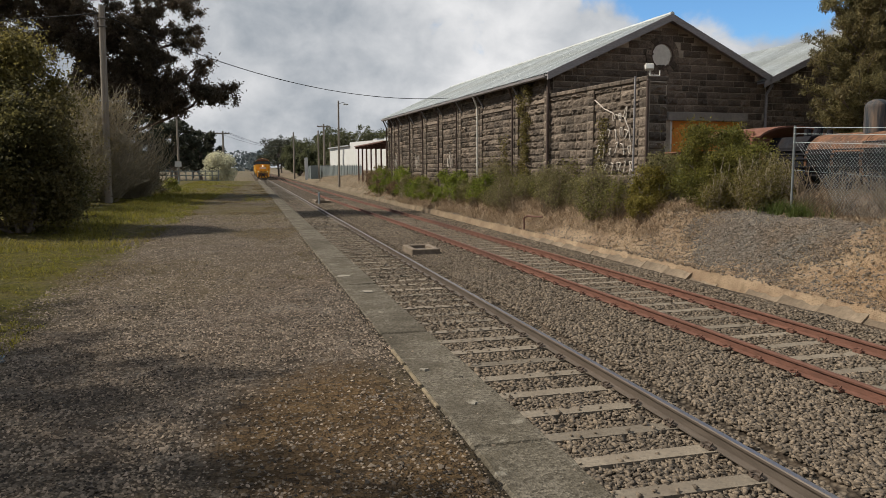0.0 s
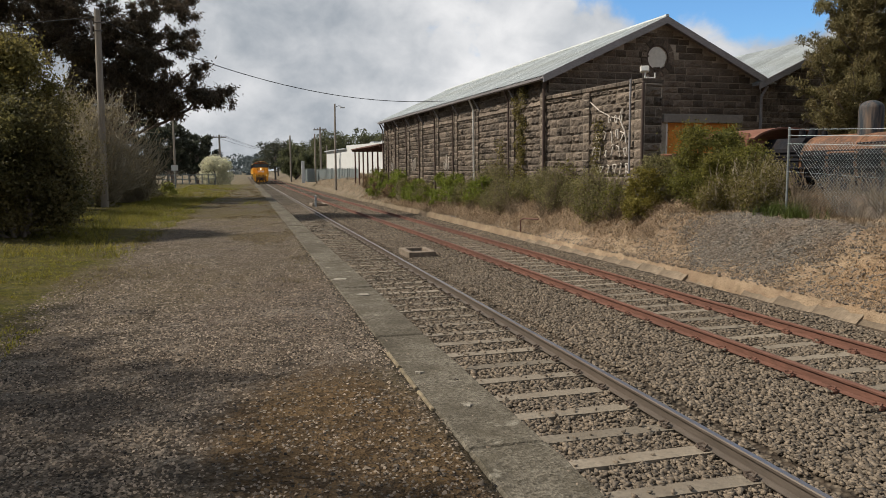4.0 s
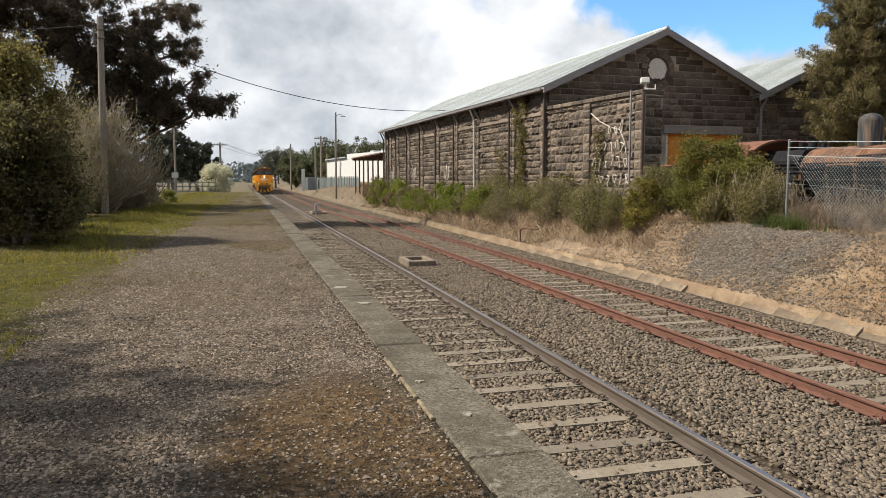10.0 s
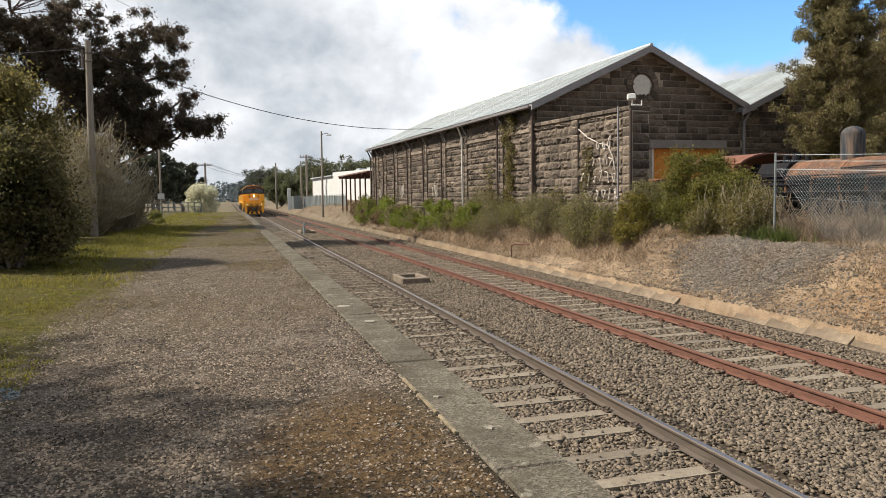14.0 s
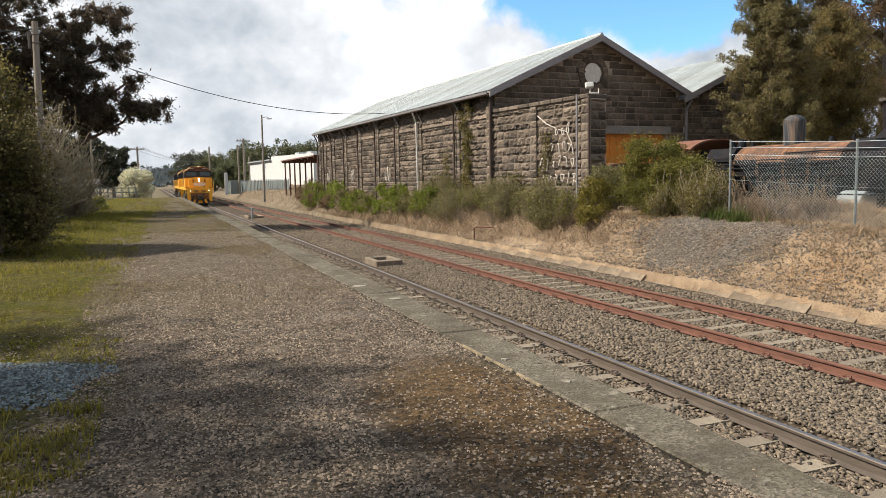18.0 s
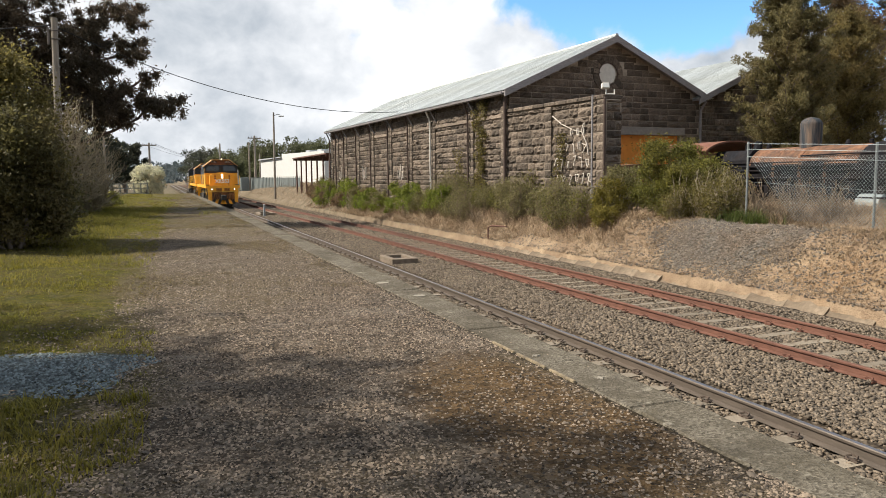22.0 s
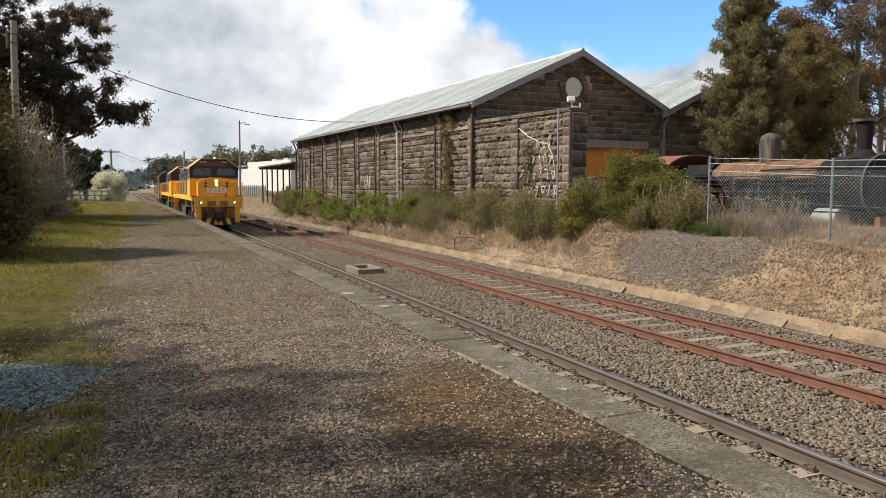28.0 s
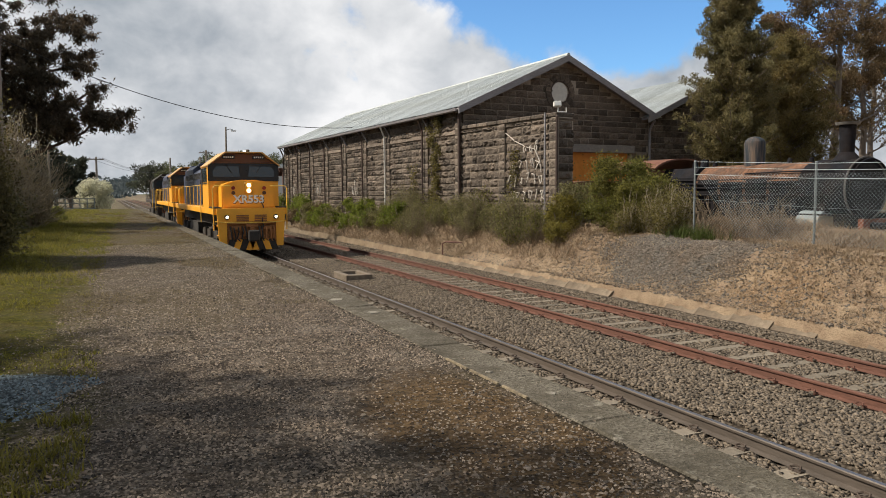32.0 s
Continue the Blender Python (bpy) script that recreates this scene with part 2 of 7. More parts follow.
def build_ground():
    xs = graded([(-2500, -300, 440), (-300, -60, 40), (-60, -14, 3.0), (-14, -4, 0.8), (-4, -1.75, 0.75), (-1.75, -1.7, 0.05), (-1.7, 5.9, 0.9), (5.9, 6.7, 0.06), (6.7, 10.5, 0.16), (10.5, 30, 1.2), (30, 80, 5), (80, 300, 40), (300, 2500, 440)])
    ys = graded([(-2500, -200, 460), (-200, -20, 20), (-20, 2, 2), (2, 34, 0.22), (34, 70, 0.6), (70, 130, 3), (130, 400, 15), (400, 3000, 260)])
    verts = [(x, y, ground_z(x, y)) for y in ys for x in xs]
    w = len(xs)
    faces = [(j * w + i, j * w + i + 1, (j + 1) * w + i + 1, (j + 1) * w + i) for j in range(len(ys) - 1) for i in range(w - 1)]
    ob = raw("ground", verts, faces, dirt_mat(), smooth=True)
    tagged(ob, "bare earth and dry grass bank beside the railway", "ground", kind="structure")


def node_tools(nt, src):
    N, L = nt.nodes.new, nt.links.new

    def noisy(scale, detail=5, rough_=0.6, w=None):
        n = N("ShaderNodeTexNoise")
        n.inputs["Scale"].default_value, n.inputs["Detail"].default_value, n.inputs["Roughness"].default_value = scale, detail, rough_
        L(src, n.inputs["Vector"])
        return n.outputs["Fac"]

    def rng(v, lo, hi, a=0.0, c=1.0):
        r = N("ShaderNodeMapRange")
        r.inputs["From Min"].default_value, r.inputs["From Max"].default_value = lo, hi
        r.inputs["To Min"].default_value, r.inputs["To Max"].default_value = a, c
        L(v, r.inputs["Value"])
        return r.outputs[0]

    def mixc(fac, a, c, kind="MIX"):
        x = N("ShaderNodeMix")
        x.data_type, x.blend_type = "RGBA", kind
        if isinstance(fac, float):
            x.inputs["Factor"].default_value = fac
        else:
            L(fac, x.inputs["Factor"])
        for key, v in (("A", a), ("B", c)):
            if isinstance(v, tuple):
                x.inputs[key].default_value = (*v[:3], 1)
            else:
                L(v, x.inputs[key])
        return x.outputs["Result"]

    def mth(op, a, b=0.0):
        n = N("ShaderNodeMath")
        n.operation = op
        n.use_clamp = False
        for i, v in enumerate((a, b)):
            if isinstance(v, (int, float)):
                n.inputs[i].default_value = v
            else:
                L(v, n.inputs[i])
        return n.outputs[0]

    def cells(scale, out="Color"):
        n = N("ShaderNodeTexVoronoi")
        n.inputs["Scale"].default_value = scale
        L(src, n.inputs["Vector"])
        return n.outputs[out]

    def bump(h, strength, dist, prev=None):
        b = N("ShaderNodeBump")
        b.inputs["Strength"].default_value, b.inputs["Distance"].default_value = strength, dist
        L(h, b.inputs["Height"])
        if prev is not None:
            L(prev, b.inputs["Normal"])
        return b.outputs[0]

    return noisy, rng, mixc, mth, cells, bump


def start_mat(name, rough=0.95):
    ma = MATS[name] = bpy.data.materials.new(name)
    ma.use_nodes = True
    nt = ma.node_tree
    b = nt.nodes["Principled BSDF"]
    b.inputs["Roughness"].default_value = rough
    b.inputs["Specular IOR Level"].default_value = 0.10
    geo = nt.nodes.new("ShaderNodeNewGeometry")
    return ma, nt, b, geo.outputs["Position"]


def dirt_mat():
    ma, nt, b, pos = start_mat("bank_earth")
    noisy, rng, mixc, mth, cells, bump = node_tools(nt, pos)
    straw, earth, green = (0.335, 0.252, 0.170), (0.205, 0.142, 0.096), (0.085, 0.095, 0.03)
    col = mixc(rng(noisy(0.9, 6), 0.36, 0.56), straw, earth)
    col = mixc(rng(noisy(14, 4), 0.35, 0.7, 0.0, 0.5), col, (0.26, 0.20, 0.135))
    col = mixc(rng(noisy(38, 4), 0.52, 0.66, 0.0, 0.6), col, (0.085, 0.060, 0.040))
    col = mixc(rng(noisy(2.6, 5), 0.52, 0.66, 0.0, 0.6), col, (0.12, 0.085, 0.055))
    sep = nt.nodes.new("ShaderNodeSeparateXYZ")
    nt.links.new(pos, sep.inputs[0])
    # a spread of coarse grey gravel on the bank
    dy = mth("POWER", mth("DIVIDE", mth("SUBTRACT", sep.outputs[1], 14.2), 2.2), 2.0)
    dx = mth("POWER", mth("DIVIDE", mth("SUBTRACT", sep.outputs[0], 8.0), 1.0), 2.0)
    blob = mth("ADD", mth("SUBTRACT", 1.25, mth("ADD", dx, dy)), mth("MULTIPLY", mth("SUBTRACT", noisy(1.6, 5), 0.5), 2.0))
    stones = mixc(rng(cells(26, "Distance"), 0.0, 0.6), (0.13, 0.12, 0.108), (0.03, 0.027, 0.024))
    col = mixc(rng(blob, 0.0, 0.9, 0.0, 0.75), col, stones)
    # raw orange subsoil laid bare at the foot of the bank
    oy = mth("POWER", mth("DIVIDE", mth("SUBTRACT", sep.outputs[1], 10.4), 1.5), 2.0)
    ox = mth("POWER", mth("DIVIDE", mth("SUBTRACT", sep.outputs[0], 7.2), 0.75), 2.0)
    clay = mth("ADD", mth("SUBTRACT", 1.0, mth("ADD", ox, oy)), mth("MULTIPLY", mth("SUBTRACT", noisy(2.2, 6), 0.5), 2.2))
    col = mixc(rng(clay, 0.1, 0.9, 0.0, 0.5), col, mixc(rng(noisy(17, 5), 0.4, 0.62), (0.205, 0.118, 0.058), (0.275, 0.185, 0.105)))
    # grass beyond the platform side
    left = rng(sep.outputs[0], -1.9, -1.7, 1.0, 0.0)
    col = mixc(mth("MULTIPLY", left, rng(noisy(0.5, 5), 0.3, 0.6, 0.55, 1.0)), col, (0.095, 0.095, 0.028))
    col = mixc(rng(sep.outputs[1], 22, 54, 0.0, 0.88), col, mixc(rng(noisy(1.5, 6), 0.4, 0.6), (0.088, 0.074, 0.050), (0.175, 0.142, 0.106)))
    farg = rng(sep.outputs[0], 25, 60, 0.0, 0.7)
    col = mixc(farg, col, green)
    nt.links.new(col, b.inputs["Base Color"])
    n = bump(cells(30, "Distance"), 0.6, 0.02)
    n = bump(noisy(9, 6), 0.5, 0.04, n)
    nt.links.new(n, b.inputs["Normal"])
    return ma


def gravel_mat():
    """The platform's compacted gravel, with moss, grass dirt, rusty and bluish patches."""
    ma, nt, b, pos = start_mat("platform_gravel")
    noisy, rng, mixc, mth, cells, bump = node_tools(nt, pos)
    sep = nt.nodes.new("ShaderNodeSeparateXYZ")
    nt.links.new(pos, sep.inputs[0])
    X, Y = sep.outputs[0], sep.outputs[1]
    chip = nt.nodes.new("ShaderNodeSeparateColor")
    nt.links.new(cells(52), chip.inputs[0])
    col = mixc(rng(chip.outputs[0], 0, 1), (0.034, 0.026, 0.020), (0.250, 0.208, 0.168))
    # shade between the chips is put into the colour at the cell edges
    col = mixc(rng(cells(52, "Distance"), 0.35, 0.75, 0.0, 0.75), col, (0.030, 0.023, 0.018))
    stone = nt.nodes.new("ShaderNodeSeparateColor")
    nt.links.new(cells(19), stone.inputs[0])
    col = mixc(rng(stone.outputs[0], 0.0, 0.42, 0.72, 0.0), col, (0.030, 0.022, 0.016))
    col = mixc(rng(stone.outputs[1], 0.72, 1.0, 0.0, 0.62), col, (0.245, 0.212, 0.178))
    col = mixc(rng(noisy(0.55, 6), 0.42, 0.66, 0.0, 0.75), col, mixc(rng(chip.outputs[1], 0, 1), (0.085, 0.060, 0.040), (0.20, 0.150, 0.105)))
    col = mixc(rng(noisy(3.2, 5), 0.46, 0.64, 0.0, 0.62), col, (0.052, 0.040, 0.029))
    col = mixc(rng(noisy(8.5, 6, 0.7), 0.54, 0.66, 0.0, 0.62), col, (0.030, 0.024, 0.018))
    col = mixc(rng(noisy(6.1, 6, 0.7), 0.57, 0.68, 0.0, 0.55), col, (0.225, 0.190, 0.155))
    col = mixc(rng(noisy(1.1, 6), 0.55, 0.7, 0.0, 0.6), col, mixc(rng(chip.outputs[1], 0, 1), (0.10, 0.088, 0.075), (0.29, 0.26, 0.23)))
    col = mixc(rng(noisy(0.23, 6), 0.5, 0.62, 0.0, 0.5), col, (0.105, 0.082, 0.042))

    def patch(cx, cy, rx, ry, rag=1.4, freq=1.2):
        d = mth("ADD", mth("POWER", mth("DIVIDE", mth("SUBTRACT", X, cx), rx), 2.0), mth("POWER", mth("DIVIDE", mth("SUBTRACT", Y, cy), ry), 2.0))
        return mth("ADD", mth("SUBTRACT", 1.0, d), mth("MULTIPLY", mth("SUBTRACT", noisy(freq, 6), 0.5), rag * 2))
    # brown leaf-mould beside the coping
    col = mixc(rng(patch(-2.85, 4.4, 0.85, 2.0, 0.9), 0.0, 0.6, 0.0, 0.80), col, mixc(rng(stone.outputs[2], 0, 1), (0.036, 0.022, 0.010), (0.145, 0.090, 0.042)))
    # dark ragged line in the joint along the coping
    rim = mth("ADD", X, mth("MULTIPLY", mth("SUBTRACT", noisy(5.0, 5), 0.5), 0.16))
    col = mixc(rng(rim, EDGE - COPE - 0.075, EDGE - COPE - 0.03, 0.0, 0.85), col, (0.030, 0.024, 0.015))
    # light scattered chips
    col = mixc(rng(chip.outputs[2], 0.988, 0.995, 0.0, 0.4), col, (0.45, 0.43, 0.39))
    # moss and thin grass along the garden side
    edge = mth("ADD", X, mth("MULTIPLY", mth("SUBTRACT", noisy(0.35, 6), 0.5), 2.6))
    edge2 = mth("SUBTRACT", edge, mth("MULTIPLY", mth("MAXIMUM", mth("SUBTRACT", Y, 18.0), 0.0), 0.045))
    moss = mth("MULTIPLY", rng(edge2, -6.3, -5.3, 1.0, 0.0), rng(noisy(2.1, 6), 0.34, 0.56, 0.62, 1.0))
    mossc = mixc(rng(noisy(7, 5), 0.35, 0.65), mixc(rng(noisy(1.1, 6, 0.7), 0.42, 0.58), (0.048, 0.052, 0.004), (0.088, 0.062, 0.013)), (0.122, 0.112, 0.010))
    mossc = mixc(rng(noisy(24, 5, 0.75), 0.44, 0.60, 0.0, 0.85), mossc, (0.030, 0.028, 0.007))
    mossc = mixc(rng(noisy(13, 5, 0.7), 0.56, 0.68, 0.0, 0.7), mossc, (0.175, 0.145, 0.022))
    col = mixc(moss, col, mossc)
    # dull weeds and dirt over the far stretch
    far = mth("MULTIPLY", rng(Y, 11.0, 26.0, 0.0, 0.92), rng(noisy(0.75, 7, 0.7), 0.42, 0.58, 0.0, 1.0))
    col = mixc(far, col, mixc(rng(noisy(9, 5), 0.4, 0.6), (0.050, 0.044, 0.014), (0.150, 0.118, 0.062)))
    # bluish crushed stone
    blue = mixc(rng(chip.outputs[0], 0, 1), (0.035, 0.047, 0.053), (0.15, 0.18, 0.19))
    col = mixc(rng(patch(-6.75, 6.95, 1.2, 0.95, 0.7, 1.6), 0.15, 0.4, 0.0, 0.92), col, blue)
    nt.links.new(col, b.inputs["Base Color"])
    n = bump(cells(52, "Distance"), 1.0, 0.02)
    n = bump(cells(19, "Distance"), 0.8, 0.03, n)
    n = bump(noisy(7, 6, 0.7), 0.8, 0.07, n)
    nt.links.new(n, b.inputs["Normal"])
    return ma


def build_platform():
    verts, faces = [], []
    xs = graded([(-14, -7.5, 1.3), (-7.5, -2.5, 0.25), (-2.5, EDGE - COPE, 0.33)])
    ys = graded([(-14, 2, 2), (2, 16, 0.25), (16, 45, 0.9), (45, PLAT_END, 4)])
    for y in ys:
        for x in xs:
            k = smooth01((EDGE - COPE - x) / 0.4)
            z = PLAT + k * (0.025 * noise.noise((x * 0.7, y * 0.5, 1)) + 0.008 * noise.noise((x * 4, y * 4, 2)))
            if x < -6:
                z += 0.05 * noise.noise((x * 0.5, y * 0.4, 7)) + 0.02 * (-6 - x)
            verts.append((x, y, z))
    w = len(xs)
    faces = [(j * w + i, j * w + i + 1, (j + 1) * w + i + 1, (j + 1) * w + i) for j in range(len(ys) - 1) for i in range(w - 1)]
    top = raw("platform_surface", verts, faces, gravel_mat(), smooth=True)
    tagged(top, "worn gravel platform surface with moss and bare patches", "platform", kind="structure")
    bm = bmesh.new()
    box(bm, EDGE - 0.45, -14, -0.5, EDGE - 0.06, PLAT_END, PLAT - 0.17)
    face = link("platform_wall", bm, mat("platform_face", (0.22, 0.2, 0.18), 0.9, size=5, stain=0.5))
    tagged(face, "grey masonry face of the platform towards the rails", "platform", kind="structure")


def build_chips():
    """Loose chips lying on the near platform."""
    loose = mat("platform_chip", (0.150, 0.119, 0.091), 0.95, grain=0.3, size=40, stain=0.5, stain_size=2, tint=(0.10, 0.070, 0.045), rand=0.95, island=True, bump=0)
    shapes = []
    r = random.Random(91)
    for n in range(6):
        v = [(0.015 * r.uniform(0.7, 1.3), 0, 0), (-0.015 * r.uniform(0.7, 1.3), 0, 0), (0, 0.011 * r.uniform(0.7, 1.3), 0), (0, -0.011 * r.uniform(0.7, 1.3), 0), (0.003, 0.002, 0.012 * r.uniform(0.7, 1.3))]
        shapes.append((v, [(0, 2, 4), (2, 1, 4), (1, 3, 4), (3, 0, 4)]))
    spots = []
    while len(spots) < 125000:
        y = 2.3 + 24 * r.random() ** 2.5 if r.random() > 0.06 else r.uniform(-4.0, 2.3)
        x = r.uniform(-7.6, EDGE - 0.03)
        if x > EDGE - COPE + 0.06 * noise.noise((0, y * 2, 0)) and r.random() < 0.985:
            continue
        if x < -5.9 + 0.8 * noise.noise((x * 0.4, y * 0.35, 2)) and r.random() < 0.85:
            continue
        if ((x + 2.85) / 0.9) ** 2 + ((y - 4.4) / 2.1) ** 2 < 1 and r.random() < 0.72:
            continue
        k = smooth01((EDGE - COPE - x) / 0.4)
        z = PLAT + (0.004 if x > EDGE - COPE else 0) + k * (0.025 * noise.noise((x * 0.7, y * 0.5, 1)) + 0.008 * noise.noise((x * 4, y * 4, 2)))
        spots.append((x, y, z - 0.001, r.uniform(0.5, 1.15) * (2.0 if r.random() < 0.01 else 1)))
    bluish = mat("bluestone_chip", (0.11, 0.135, 0.145), 0.9, grain=0.3, size=40, stain=0.3, stain_size=2, tint=(0.05, 0.06, 0.065), rand=0.7, island=True, bump=0)
    blue = []
    while len(blue) < 6000:
        x, y = r.uniform(-8.6, -5.2), r.uniform(5.8, 8.1)
        if ((x + 6.9) / 1.5) ** 2 + ((y - 6.95) / 0.95) ** 2 + 0.7 * noise.noise((x * 1.6, y * 1.6, 8)) < 1:
            blue.append((x, y, plat_z(x, y) + 0.002, r.uniform(0.8, 1.6)))
    tagged(scatter_mesh("bluestone_chips", shapes, blue, bluish), "patch of bluish crushed stone in the grass", "gravel", kind="stuff")
    tagged(scatter_mesh("gravel_chips", shapes, spots, loose), "loose grey gravel chips on the platform", "gravel", kind="stuff")


def build_coping():
    """Concrete coping slabs of the platform edge, each a piece."""
    base = thing("platform_coping", "worn grey concrete coping slabs along the platform edge", "coping", kind="structure")
    concrete, nt, b, pos = start_mat("coping_concrete")
    noisy, rng, mixc, mth, cells, bump = node_tools(nt, pos)
    chip = nt.nodes.new("ShaderNodeSeparateColor")
    nt.links.new(cells(62), chip.inputs[0])
    col = mixc(rng(chip.outputs[0], 0, 1), (0.062, 0.054, 0.042), (0.190, 0.168, 0.134))
    col = mixc(rng(noisy(2.4, 7, 0.65), 0.44, 0.66, 0.0, 0.75), col, (0.070, 0.060, 0.043))
    col = mixc(rng(noisy(7.0, 6, 0.65), 0.60, 0.70, 0.0, 0.8), col, (0.30, 0.275, 0.225))
    col = mixc(rng(noisy(0.8, 6), 0.50, 0.66, 0.0, 0.55), col, (0.048, 0.040, 0.029))
    nt.links.new(col, b.inputs["Base Color"])
    nt.links.new(bump(noisy(12, 6), 0.6, 0.03, bump(cells(62, "Distance"), 0.5, 0.012)), b.inputs["Normal"])
    rng_ = random.Random(5)
    shapes = []
    for n in range(5):
        bm = bmesh.new()
        box(bm, 0, 0.010, -0.16, COPE, 2.990, 0.012, bev=0.020)
        bmesh.ops.subdivide_edges(bm, edges=[e for e in bm.edges if abs(e.verts[0].co.y - e.verts[1].co.y) > 1], cuts=22)
        for v in bm.verts:
            out = 1 if 0.1 < v.co.x < 0.5 else 1.6
            v.co.z += 0.007 * noise.noise((v.co.x * 5 + n, v.co.y * 2, n)) - (0.010 * abs(noise.noise((v.co.y * 4.5, v.co.x, n * 3))) if v.co.z > -0.03 else 0) * out
            v.co.x += 0.016 * noise.noise((v.co.y * 3 + n * 7, v.co.z * 5, n)) + 0.010 * noise.noise((v.co.y * 9 + n * 7, 0, n))
        me = bpy.data.meshes.new("coping_slab")
        bm.to_mesh(me)
        bm.free()
        me.materials.append(concrete)
        shapes.append(me)
    y, n = -13.83, 0
    while y < PLAT_END - 3:
        share("coping_slab", shapes[n % 5], pose(EDGE - COPE + rng_.uniform(-0.006, 0.006), y, PLAT + rng_.uniform(-0.004, 0.008), rng_.uniform(-0.1, 0.1), rng_.uniform(-0.25, 0.25), 0), base)
        y, n = y + 3.0, n + 1
    # pale broken lip along the inner edge
    lip = mat("coping_lip", (0.225, 0.180, 0.115), 0.9, grain=0.4, size=25, stain=0.9, stain_size=5, tint=(0.085, 0.066, 0.045))
    for a, b in ((4.9, 5.32), (5.4, 5.95), (6.02, 6.5)):
        bm = bmesh.new()
        box(bm, EDGE - COPE - 0.022, a, PLAT - 0.05, EDGE - COPE + 0.006, b, PLAT + 0.021, bev=0.006)
        part("edge_lip", bm, lip, base)


def build_scabs():
    """Thin crusts of old cement left on the coping."""
    pale = mat("old_cement", (0.25, 0.225, 0.185), 0.95, grain=0.25, size=30, stain=0.5, stain_size=6, tint=(0.20, 0.17, 0.13))
    r = random.Random(14)
    for x, y, w, l in ((-2.02, 11.0, 0.15, 0.11), (-1.90, 9.55, 0.11, 0.08), (-2.06, 5.8, 0.04, 0.03), (-1.93, 4.9, 0.035, 0.03)):
        bm = bmesh.new()
        ring = [(x + w * math.cos(a) * r.uniform(0.45, 1.2), y + l * math.sin(a) * r.uniform(0.45, 1.2)) for a in [0.5236 * k for k in range(12)]]
        prism(bm, ring, PLAT - 0.01, PLAT + 0.020, "z")
        tagged(link("cement_crust", bm, pale), "pale crust of old cement on the platform coping", "cement", "cement crusts")


# ---- railway tracks ----
TRACKS = ((0.0, "main"), (3.84, "siding"))
RAIL_Y0, RAIL_Y1 = -14.0, 330.0
SLEEP = 0.68


def rail_outline():
    return [(-0.068, -0.155), (0.068, -0.155), (0.068, -0.145), (0.012, -0.128), (0.010, -0.045), (0.033, -0.034), (0.035, -0.010), (0.026, 0.0), (-0.026, 0.0), (-0.035, -0.010), (-0.033, -0.034), (-0.010, -0.045), (-0.012, -0.128), (-0.068, -0.145)]


